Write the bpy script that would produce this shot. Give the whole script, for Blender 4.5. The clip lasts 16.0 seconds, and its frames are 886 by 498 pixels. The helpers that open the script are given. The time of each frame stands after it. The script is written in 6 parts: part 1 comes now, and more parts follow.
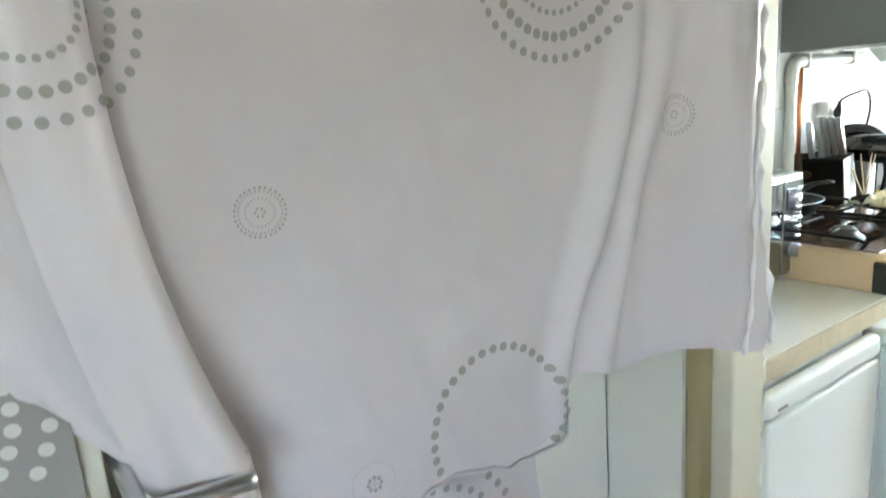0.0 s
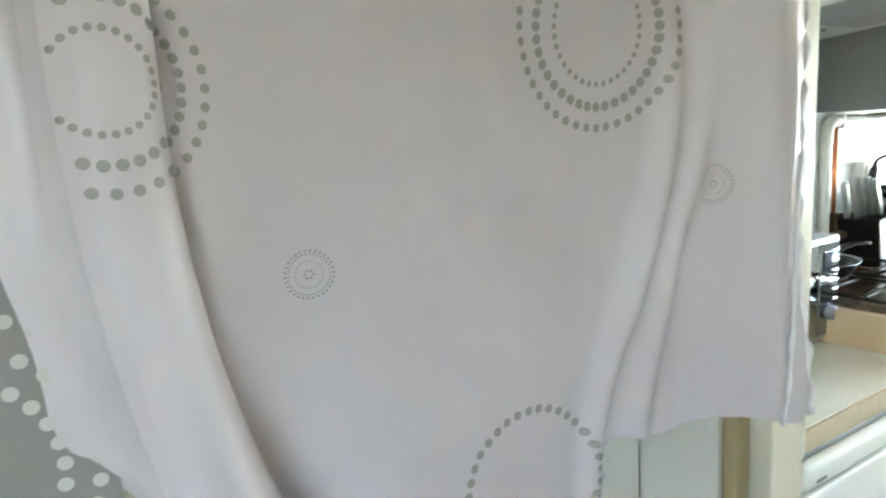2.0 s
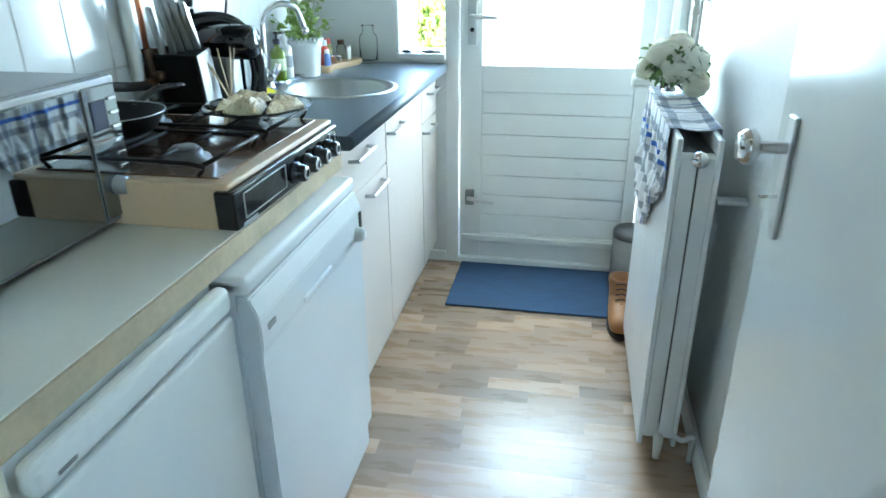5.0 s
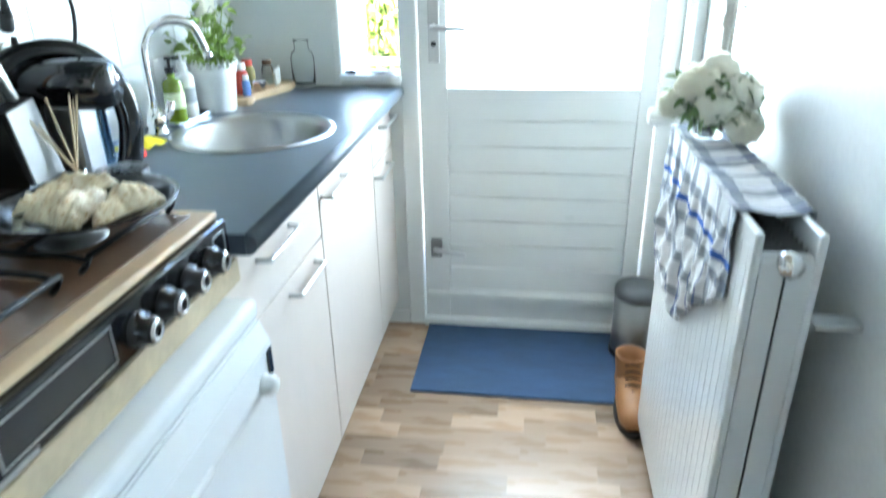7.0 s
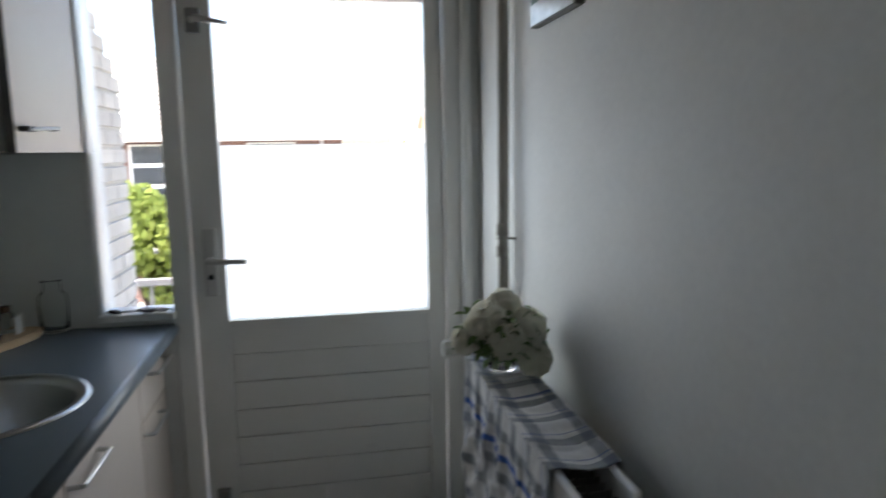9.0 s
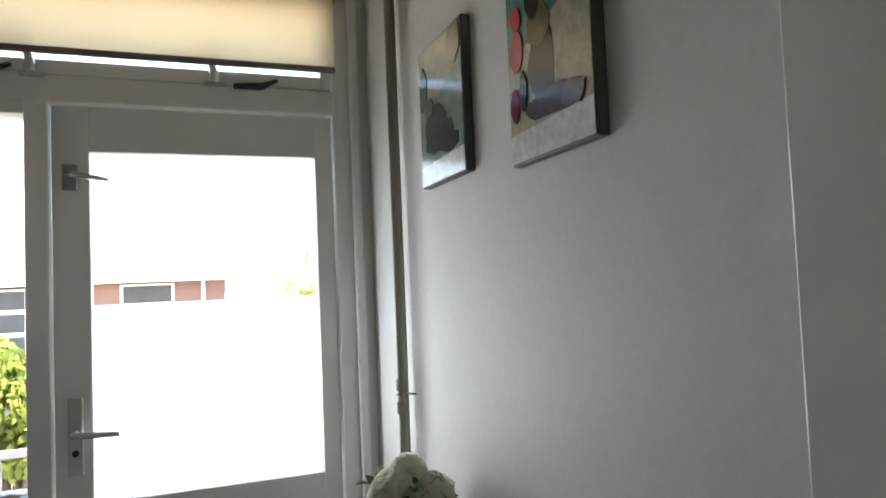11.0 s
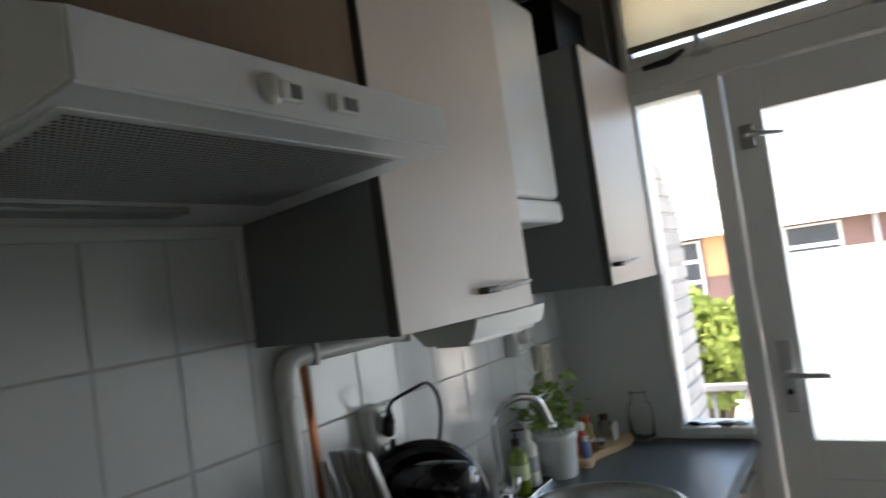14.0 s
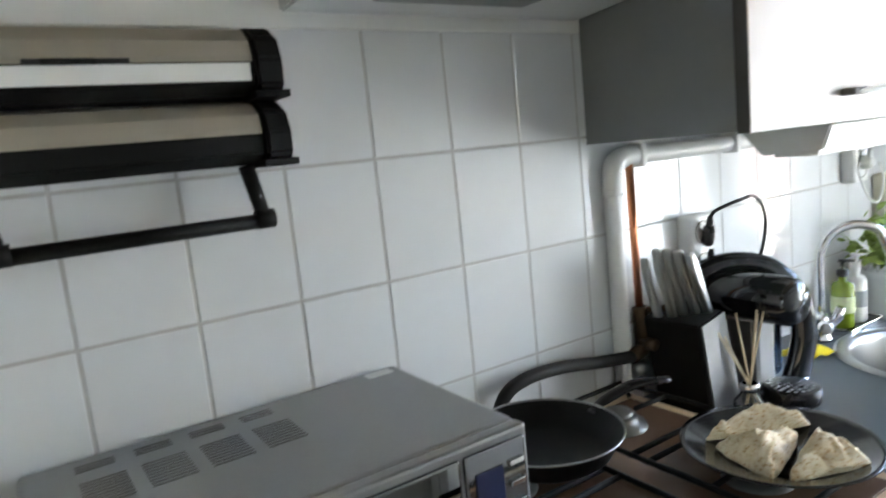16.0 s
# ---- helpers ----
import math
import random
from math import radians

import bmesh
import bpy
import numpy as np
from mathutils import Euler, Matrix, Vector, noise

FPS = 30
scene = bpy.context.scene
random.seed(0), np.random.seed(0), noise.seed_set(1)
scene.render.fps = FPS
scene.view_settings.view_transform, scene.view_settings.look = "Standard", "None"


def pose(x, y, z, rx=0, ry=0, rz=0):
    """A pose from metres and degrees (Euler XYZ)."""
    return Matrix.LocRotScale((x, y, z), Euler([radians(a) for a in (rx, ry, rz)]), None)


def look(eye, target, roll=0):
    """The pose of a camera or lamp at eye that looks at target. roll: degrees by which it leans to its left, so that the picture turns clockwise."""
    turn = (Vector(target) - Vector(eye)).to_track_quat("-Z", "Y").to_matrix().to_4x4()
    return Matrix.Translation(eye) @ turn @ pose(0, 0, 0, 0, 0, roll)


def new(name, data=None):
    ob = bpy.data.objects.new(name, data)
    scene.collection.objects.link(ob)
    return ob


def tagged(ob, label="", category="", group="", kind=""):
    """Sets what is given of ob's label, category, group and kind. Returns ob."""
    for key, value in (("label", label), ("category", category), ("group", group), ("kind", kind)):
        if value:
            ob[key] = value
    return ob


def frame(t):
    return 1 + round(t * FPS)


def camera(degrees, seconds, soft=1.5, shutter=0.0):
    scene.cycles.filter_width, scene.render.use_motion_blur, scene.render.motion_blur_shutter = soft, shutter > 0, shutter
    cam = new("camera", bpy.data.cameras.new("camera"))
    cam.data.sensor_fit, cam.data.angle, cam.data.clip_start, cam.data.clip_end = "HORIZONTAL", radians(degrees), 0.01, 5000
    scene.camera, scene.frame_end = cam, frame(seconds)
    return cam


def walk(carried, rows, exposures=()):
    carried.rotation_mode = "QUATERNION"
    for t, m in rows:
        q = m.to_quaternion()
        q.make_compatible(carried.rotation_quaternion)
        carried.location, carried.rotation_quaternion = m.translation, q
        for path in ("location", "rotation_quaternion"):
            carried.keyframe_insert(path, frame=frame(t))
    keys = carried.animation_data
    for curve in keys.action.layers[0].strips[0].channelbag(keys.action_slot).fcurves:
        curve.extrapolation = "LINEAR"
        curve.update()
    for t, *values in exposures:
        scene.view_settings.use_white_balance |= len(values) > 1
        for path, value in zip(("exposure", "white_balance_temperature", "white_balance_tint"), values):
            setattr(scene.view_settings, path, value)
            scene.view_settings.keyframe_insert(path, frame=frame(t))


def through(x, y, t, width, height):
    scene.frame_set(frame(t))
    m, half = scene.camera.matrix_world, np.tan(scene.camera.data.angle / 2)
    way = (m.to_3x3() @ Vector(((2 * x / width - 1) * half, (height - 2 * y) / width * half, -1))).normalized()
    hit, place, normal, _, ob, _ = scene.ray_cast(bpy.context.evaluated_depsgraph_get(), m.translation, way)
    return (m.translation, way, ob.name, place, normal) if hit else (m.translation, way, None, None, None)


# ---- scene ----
cam = camera(67.3, 16.0, shutter=0.5)
PATH = [
    (0, (0.17, 0.235, 1.375), (1.271, 1.843, 0.927), -4.5),
    (0.5, (0.164, 0.243, 1.373), (1.217, 1.839, 0.786), -3.8),
    (1, (0.161, 0.247, 1.37), (1.164, 1.885, 0.812), -5.2),
    (1.5, (0.153, 0.245, 1.378), (1.152, 1.919, 0.931), -3.8),
    (2, (0.147, 0.237, 1.41), (1.208, 1.9, 1.082), -3.2),
    (2.5, (0.18, 0.217, 1.42), (1.486, 1.712, 1.181), -2.1),
    (3, (0.274, 0.238, 1.414), (1.861, 1.411, 1.088), -2.9),
    (3.5, (0.383, 0.262, 1.401), (2.171, 1.048, 0.97), -4.2),
    (4, (0.461, 0.256, 1.352), (2.29, 0.681, 0.662), -4.4),
    (4.5, (0.616, 0.247, 1.326), (2.444, 0.586, 0.587), -2.4),
    (4.7, (0.67, 0.253, 1.317), (2.48, 0.621, 0.551), -0.7),
    (6.8, (1.323, 0.38, 1.288), (3.101, 0.618, 0.404), -2.2),
    (7, (1.369, 0.356, 1.316), (3.178, 0.611, 0.502), -1.1),
    (7.5, (1.462, 0.359, 1.367), (3.349, 0.568, 0.74), -2.1),
    (8, (1.501, 0.396, 1.39), (3.437, 0.505, 0.899), -3.1),
    (8.5, (1.5, 0.387, 1.407), (3.461, 0.315, 1.02), -1.7),
    (9, (1.504, 0.359, 1.417), (3.449, -0.004, 1.122), -0.9),
    (9.2, (1.51, 0.348, 1.415), (3.44, -0.121, 1.175), -0.3),
    (11.3, (1.537, 0.376, 1.495), (3.417, -0.295, 1.625), -2.6),
    (11.5, (1.538, 0.377, 1.51), (3.453, -0.18, 1.656), -3.3),
    (12, (1.524, 0.412, 1.515), (3.508, 0.214, 1.667), -4.8),
    (12.5, (1.512, 0.429, 1.511), (3.501, 0.588, 1.655), -6.0),
    (13, (1.491, 0.438, 1.504), (3.437, 0.882, 1.62), -6.1),
    (13.5, (1.472, 0.446, 1.5), (3.323, 1.199, 1.592), -6.6),
    (14, (1.446, 0.442, 1.491), (3.135, 1.508, 1.593), -7.9),
    (14.5, (1.415, 0.449, 1.487), (2.933, 1.75, 1.535), -7.5),
    (15, (1.389, 0.47, 1.467), (2.77, 1.915, 1.417), -7.4),
    (15.5, (1.366, 0.493, 1.46), (2.606, 2.054, 1.295), -6.6),
    (16, (1.358, 0.5, 1.441), (2.44, 2.156, 1.146), -5.8),
]
EXPOSURES = [(0, 5.9, 7000, 4), (2.0, 5.9, 7000, 3), (2.5, 6.05, 6700, 2), (3.0, 5.85, 6400, 0), (3.6, 5.2, 5800, -3), (4.5, 5.15, 5500, -7), (7.0, 5.45, 5900, 1), (8.0, 4.45, 5850, 2), (8.5, 3.45, 6100, 5), (9.0, 2.5, 6700, 12), (11.5, 3.2, 7100, 13), (12.0, 2.5, 7100, 12), (12.6, 1.4, 7300, 12), (13.3, 1.35, 7200, 12), (14.0, 2.75, 6900, 12), (14.5, 4.05, 6800, 11), (15.0, 4.95, 6700, 9), (15.5, 5.0, 6800, 11), (16.0, 4.85, 6800, 12)]
walk(cam, [(t, look(eye, target, roll)) for t, eye, target, roll in PATH], EXPOSURES)


# ---- world and lights ----
world = bpy.data.worlds.new("sky")
scene.world = world
world.use_nodes = True
_n = world.node_tree.nodes
sky = _n.new("ShaderNodeTexSky")
sky.sky_type, sky.sun_disc = "NISHITA", False
sky.dust_density, sky.air_density, sky.ozone_density = 2.5, 1.0, 0.4
sky.sun_elevation, sky.sun_rotation = radians(66), radians(329)
world.node_tree.links.new(sky.outputs[0], _n["Background"].inputs[0])
_n["Background"].inputs[1].default_value = 0.15
sun = new("sun", bpy.data.lights.new("sun", "SUN"))
sun.data.energy, sun.data.angle, sun.data.color = 4.0, radians(0.6), (1.0, 0.95, 0.88)
sun.matrix_world = look((-3, 5, 13), (0, 0, 0))


def window_lamp(name, eye, target, width, height, watts, colour):
    data = bpy.data.lights.new(name, "AREA")
    data.shape, data.size, data.size_y, data.energy, data.color = "RECTANGLE", width, height, watts, colour
    ob = new(name, data)
    ob.matrix_world = look(eye, target)
    return ob


# daylight through the back door's frosted pane; unseen fill lamp added in the hall
window_lamp("frosted_pane_daylight", (3.66, 0.335, 1.17), (0, 0.42, 1.10), 0.60, 0.52, 0.55, (0.84, 0.95, 1.0))
window_lamp("hall_fill_light", (-1.20, -1.29, 1.55), (-0.9, 0.7, 1.5), 0.75, 0.85, 0.045, (1.0, 0.97, 0.93))


# ---- materials ----
def material(name, colour, rough=0.5, metal=0.0, vary=0.12, scale=6.0, bump=0.0, bump_scale=80.0, coat=0.0, spots=0.0, random_tint=0.0, stretch=(1, 1, 1)):
    """A painted, plastic, metal or stone surface: two scales of noise in colour, roughness and relief."""
    m = bpy.data.materials.new(name)
    m.use_nodes = True
    nt = m.node_tree
    b = nt.nodes["Principled BSDF"]
    link = nt.links.new
    co = nt.nodes.new("ShaderNodeTexCoord")
    mp = nt.nodes.new("ShaderNodeMapping")
    mp.inputs["Scale"].default_value = stretch
    link(co.outputs["Object"], mp.inputs["Vector"])
    big = nt.nodes.new("ShaderNodeTexNoise")
    big.inputs["Scale"].default_value, big.inputs["Detail"].default_value = scale, 4
    fine = nt.nodes.new("ShaderNodeTexNoise")
    fine.inputs["Scale"].default_value, fine.inputs["Detail"].default_value = bump_scale, 3
    for n in (big, fine):
        link(mp.outputs[0], n.inputs["Vector"])
    mix = nt.nodes.new("ShaderNodeMix")
    mix.data_type = "RGBA"
    mix.inputs[6].default_value = [c * (1 - vary) for c in colour] + [1]
    mix.inputs[7].default_value = [min(1, c * (1 + vary)) for c in colour] + [1]
    add = nt.nodes.new("ShaderNodeMath")
    add.operation = "MULTIPLY_ADD"
    link(fine.outputs[0], add.inputs[0])
    add.inputs[1].default_value = 0.45
    half = nt.nodes.new("ShaderNodeMath")
    half.operation = "MULTIPLY_ADD"
    link(big.outputs[0], half.inputs[0])
    half.inputs[1].default_value, half.inputs[2].default_value = 1.1, -0.28
    link(half.outputs[0], add.inputs[2])
    link(add.outputs[0], mix.inputs[0])
    out = mix.outputs[2]
    if random_tint:
        info = nt.nodes.new("ShaderNodeObjectInfo")
        hsv = nt.nodes.new("ShaderNodeHueSaturation")
        ramp = nt.nodes.new("ShaderNodeMapRange")
        ramp.inputs[3].default_value, ramp.inputs[4].default_value = 1 - random_tint, 1 + random_tint
        link(info.outputs["Random"], ramp.inputs[0])
        link(ramp.outputs[0], hsv.inputs["Value"])
        link(out, hsv.inputs["Color"])
        out = hsv.outputs[0]
    link(out, b.inputs["Base Color"])
    rr = nt.nodes.new("ShaderNodeMapRange")
    rr.inputs[3].default_value, rr.inputs[4].default_value = max(0.02, rough * 0.8), min(1, rough * 1.2)
    link(big.outputs[0], rr.inputs[0])
    link(rr.outputs[0], b.inputs["Roughness"])
    b.inputs["Metallic"].default_value = metal
    b.inputs["Coat Weight"].default_value = coat
    if bump:
        bp = nt.nodes.new("ShaderNodeBump")
        bp.inputs["Strength"].default_value, bp.inputs["Distance"].default_value = bump, 0.002
        link(fine.outputs[0], bp.inputs["Height"])
        link(bp.outputs[0], b.inputs["Normal"])
    return m


def glass(name, colour=(1, 1, 1), rough=0.0, ior=1.45):
    m = bpy.data.materials.new(name)
    m.use_nodes = True
    b = m.node_tree.nodes["Principled BSDF"]
    b.inputs["Base Color"].default_value = (*colour, 1)
    b.inputs["Roughness"].default_value, b.inputs["IOR"].default_value = rough, ior
    b.inputs["Transmission Weight"].default_value = 1
    return m


def frosted(name):
    m = bpy.data.materials.new(name)
    m.use_nodes = True
    nt = m.node_tree
    nt.nodes.remove(nt.nodes["Principled BSDF"])
    tr, di, mx = nt.nodes.new("ShaderNodeBsdfTranslucent"), nt.nodes.new("ShaderNodeBsdfDiffuse"), nt.nodes.new("ShaderNodeMixShader")
    no, mp, co, ra = nt.nodes.new("ShaderNodeTexNoise"), nt.nodes.new("ShaderNodeMapping"), nt.nodes.new("ShaderNodeTexCoord"), nt.nodes.new("ShaderNodeMapRange")
    mp.inputs["Scale"].default_value = (1, 9, 0.6)
    no.inputs["Scale"].default_value = 3
    ra.inputs[3].default_value, ra.inputs[4].default_value = 0.76, 0.86
    link = nt.links.new
    link(co.outputs["Object"], mp.inputs[0])
    link(mp.outputs[0], no.inputs["Vector"])
    link(no.outputs[0], ra.inputs[0])
    for s in (tr, di):
        link(ra.outputs[0], s.inputs[0])
    mx.inputs[0].default_value = 0.15
    link(tr.outputs[0], mx.inputs[1])
    link(di.outputs[0], mx.inputs[2])
    link(mx.outputs[0], nt.nodes["Material Output"].inputs[0])
    return m


WALL = material("wall_paint", (0.66, 0.67, 0.66), 0.64, vary=0.15, scale=3.0, bump=0.12, bump_scale=70)
WALL_CREAM = material("cream_wall_paint", (0.74, 0.71, 0.63), 0.6, vary=0.06, scale=3, bump=0.12, bump_scale=110)
# dark brown-grey keeps light bounced off the ceiling low and its tone warm
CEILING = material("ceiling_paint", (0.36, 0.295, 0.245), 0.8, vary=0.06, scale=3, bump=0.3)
DOOR_PAINT = material("white_gloss_paint", (0.76, 0.77, 0.75), 0.30, vary=0.025, scale=3, bump=0.05, bump_scale=30)
LEAF_PAINT = material("door_leaf_gloss_paint", (0.72, 0.74, 0.72), 0.16, vary=0.04, scale=3, bump=0.06, bump_scale=25)
FRAME_CREAM = material("cream_frame_paint", (0.66, 0.61, 0.49), 0.35, vary=0.06, scale=7, bump=0.15, bump_scale=60)
OLIVE = material("olive_gold_paint", (0.36, 0.29, 0.15), 0.4, vary=0.1, scale=9)
TILE = material("white_glazed_tile", (0.70, 0.71, 0.71), 0.12, vary=0.04, scale=9, bump=0.05, bump_scale=14, coat=0.3, random_tint=0.03)
GROUT = material("grey_grout", (0.49, 0.48, 0.46), 0.85, vary=0.15, scale=20, bump=0.4)
PANEL = material("grey_white_panel", (0.74, 0.76, 0.74), 0.35, vary=0.05, scale=5)
PLANK = material("beech_laminate", (0.375, 0.262, 0.178), 0.28, vary=0.07, scale=4, bump=0.03, bump_scale=30, random_tint=0.40, stretch=(7, 1, 1))
WORKTOP = material("slate_worktop", (0.092, 0.115, 0.140), 0.31, vary=0.03, scale=3, bump=0.0)
CAB = material("beige_laminate_front", (0.65, 0.575, 0.52), 0.42, vary=0.05, scale=4, bump=0.05, bump_scale=60, stretch=(1, 1, 0.2))
CAB_GREY = material("grey_carcass", (0.20, 0.205, 0.205), 0.5, vary=0.06, scale=6, bump=0.08)
CAB_EDGE = material("dark_edge_band", (0.06, 0.055, 0.05), 0.5)
ENAMEL = material("white_enamel", (0.78, 0.79, 0.79), 0.22, vary=0.03, scale=4, bump=0.03)
ENAMEL_OLD = material("aged_white_enamel", (0.76, 0.77, 0.74), 0.3, vary=0.05, scale=4, bump=0.03)
COUNTER = material("cream_counter", (0.72, 0.70, 0.62), 0.4, vary=0.06, scale=5, bump=0.1)
CREAM_METAL = material("beige_stove_side", (0.62, 0.45, 0.28), 0.35, vary=0.06, scale=6)
BROWN_ENAMEL = material("brown_enamel", (0.16, 0.095, 0.062), 0.16, vary=0.12, scale=10, coat=0.4)
BLACK = material("black_plastic", (0.012, 0.012, 0.013), 0.28, vary=0.2, scale=20)
BLACK_GLOSS = material("black_gloss", (0.008, 0.008, 0.009), 0.08, vary=0.2, scale=20, coat=0.5)
MIRROR_BLACK = material("dark_mirror_glass", (0.29, 0.31, 0.32), 0.025, 1.0, vary=0.02, scale=5)
BLACK_MATT = material("black_matt", (0.007, 0.0065, 0.006), 0.5, vary=0.25, scale=30, bump=0.1, bump_scale=200)
BLACK_MATT.node_tree.nodes["Principled BSDF"].inputs["Specular IOR Level"].default_value = 0.18
STEEL = material("brushed_steel", (0.46, 0.46, 0.45), 0.30, 1.0, vary=0.05, scale=3, bump=0.03, bump_scale=200)
STEEL_GREY = material("grey_steel_sheet", (0.30, 0.30, 0.30), 0.36, 0.85, vary=0.10, scale=8, bump=0.05, bump_scale=250)
CHROME = material("chrome", (0.78, 0.78, 0.78), 0.07, 1.0, vary=0.04, scale=9)
ALU = material("satin_aluminium", (0.62, 0.62, 0.61), 0.32, 1.0, vary=0.05, scale=9)
WHITE_PLASTIC = material("white_plastic", (0.74, 0.74, 0.71), 0.35, vary=0.04, scale=9)
CREAM_PLASTIC = material("yellowed_plastic", (0.66, 0.63, 0.50), 0.38, vary=0.05, scale=9)
COPPER = material("copper_pipe", (0.66, 0.26, 0.13), 0.3, 1.0, vary=0.15, scale=20)
BRASS = material("old_brass", (0.10, 0.06, 0.035), 0.5, 0.7, vary=0.25, scale=25)
RUBBER = material("black_rubber", (0.02, 0.019, 0.018), 0.6, vary=0.2, scale=30)
CLEAR = glass("clear_glass")
FROST = frosted("frosted_film")


# ---- mesh helpers ----
def box(bm, x0, x1, y0, y1, z0, z1, bevel=0.0, segments=2):
    """A block between two corners, its edges rounded."""
    got = bmesh.ops.create_cube(bm, size=1)["verts"]
    bmesh.ops.transform(bm, matrix=Matrix.Translation(((x0 + x1) / 2, (y0 + y1) / 2, (z0 + z1) / 2)) @ Matrix.Diagonal((x1 - x0, y1 - y0, z1 - z0, 1)), verts=got)
    if bevel:
        edges = list({e for v in got for e in v.link_edges})
        bmesh.ops.bevel(bm, geom=edges, offset=bevel, segments=segments, affect="EDGES", profile=0.5)
    return bm


def block(*args, **kw):
    return box(bmesh.new(), *args, **kw)


def lathe(profile, at=(0, 0, 0), axis="z", steps=32, bm=None):
    """A turned body: pairs of radius and height, round an axis through at."""
    bm = bm or bmesh.new()
    turn = {"z": Matrix.Identity(4), "x": Matrix.Rotation(radians(90), 4, "Y"), "y": Matrix.Rotation(radians(-90), 4, "X")}[axis]
    m = Matrix.Translation(at) @ turn
    rings = []
    for r, h in profile:
        if r < 1e-5:
            rings.append([bm.verts.new(m @ Vector((0, 0, h)))])
        else:
            rings.append([bm.verts.new(m @ Vector((r * math.cos(2 * math.pi * i / steps), r * math.sin(2 * math.pi * i / steps), h))) for i in range(steps)])
    for a, b in zip(rings, rings[1:]):
        for i in range(steps):
            j = (i + 1) % steps
            if len(a) == 1 and len(b) == 1:
                continue
            if len(a) == 1:
                f = bm.faces.new((a[0], b[j], b[i]))
            elif len(b) == 1:
                f = bm.faces.new((a[i], a[j], b[0]))
            else:
                f = bm.faces.new((a[i], a[j], b[j], b[i]))
            f.smooth = True
    return bm


def smooth_path(points, n=6):
    """A Catmull-Rom line through points."""
    p = [Vector(q) for q in points]
    p = [2 * p[0] - p[1]] + p + [2 * p[-1] - p[-2]]
    out = []
    for a, b, c, d in zip(p, p[1:], p[2:], p[3:]):
        for k in range(n):
            t = k / n
            out.append(0.5 * (2 * b + (c - a) * t + (2 * a - 5 * b + 4 * c - d) * t * t + (3 * b - a - 3 * c + d) * t ** 3))
    return out + [p[-2]]


def tube(points, r, steps=12, bm=None, caps=True, flat=1.0):
    """A round bar along points; r is one radius or one for each point."""
    bm = bm or bmesh.new()
    pts = [Vector(p) for p in points]
    rs = r if isinstance(r, (list, tuple)) else [r] * len(pts)
    side, rings = None, []
    for i, p in enumerate(pts):
        d = (pts[min(i + 1, len(pts) - 1)] - pts[max(i - 1, 0)]).normalized()
        if side is None:
            side = d.cross(Vector((0, 0, 1)))
            side = (side if side.length > 0.1 else d.cross(Vector((0, 1, 0)))).normalized()
        side = (side - d * side.dot(d)).normalized()
        up = d.cross(side)
        rings.append([bm.verts.new(p + rs[i] * (math.cos(2 * math.pi * k / steps) * side + flat * math.sin(2 * math.pi * k / steps) * up)) for k in range(steps)])
    for a, b in zip(rings, rings[1:]):
        for k in range(steps):
            bm.faces.new((a[k], a[(k + 1) % steps], b[(k + 1) % steps], b[k])).smooth = True
    if caps:
        bm.faces.new(list(reversed(rings[0])))
        bm.faces.new(rings[-1])
    return bm


def grid_sheet(f, nu, nv, bm=None):
    """A sheet of nu by nv cells; f(u, v) gives the place for u, v in 0..1."""
    bm = bm or bmesh.new()
    vs = [[bm.verts.new(f(i / nu, j / nv)) for j in range(nv + 1)] for i in range(nu + 1)]
    for i in range(nu):
        for j in range(nv):
            bm.faces.new((vs[i][j], vs[i + 1][j], vs[i + 1][j + 1], vs[i][j + 1])).smooth = True
    return bm


def prism(outline, h0, h1, axis="z", bm=None, bevel=0.0):
    """An outline of pairs pushed from h0 to h1 along an axis (z: x,y; y: x,z; x: y,z)."""
    bm = bm or bmesh.new()
    put = {"z": lambda a, b, h: (a, b, h), "y": lambda a, b, h: (a, h, b), "x": lambda a, b, h: (h, a, b)}[axis]
    lo = [bm.verts.new(put(a, b, h0)) for a, b in outline]
    hi = [bm.verts.new(put(a, b, h1)) for a, b in outline]
    n = len(lo)
    faces = [bm.faces.new(lo), bm.faces.new(hi)] + [bm.faces.new((lo[i], lo[(i + 1) % n], hi[(i + 1) % n], hi[i])) for i in range(n)]
    bmesh.ops.recalc_face_normals(bm, faces=faces)
    if bevel:
        bmesh.ops.bevel(bm, geom=list({e for f in faces for e in f.edges}), offset=bevel, segments=2, affect="EDGES")
    return bm


BASE = {}


def thing(name, at, label, category, group="", kind=""):
    """An Empty at the base of a thing; its parts follow with part(), in world metres."""
    ob = new(name)
    ob.empty_display_size = 0.05
    ob.location = at
    BASE[ob] = Vector(at)
    return tagged(ob, label, category, group, kind)


def mesh_of(name, bm, mat, smooth=False):
    bmesh.ops.recalc_face_normals(bm, faces=bm.faces[:])
    me = bpy.data.meshes.new(name)
    bm.to_mesh(me)
    bm.free()
    me.materials.append(mat)
    if smooth:
        for p in me.polygons:
            p.use_smooth = True
    return me


def part(name, bm, mat, parent, label="", smooth=False):
    bmesh.ops.translate(bm, verts=bm.verts[:], vec=-BASE[parent])
    ob = new(name, mesh_of(name, bm, mat, smooth))
    ob.parent = parent
    BASE[ob] = BASE[parent]
    return tagged(ob, label) if label else ob


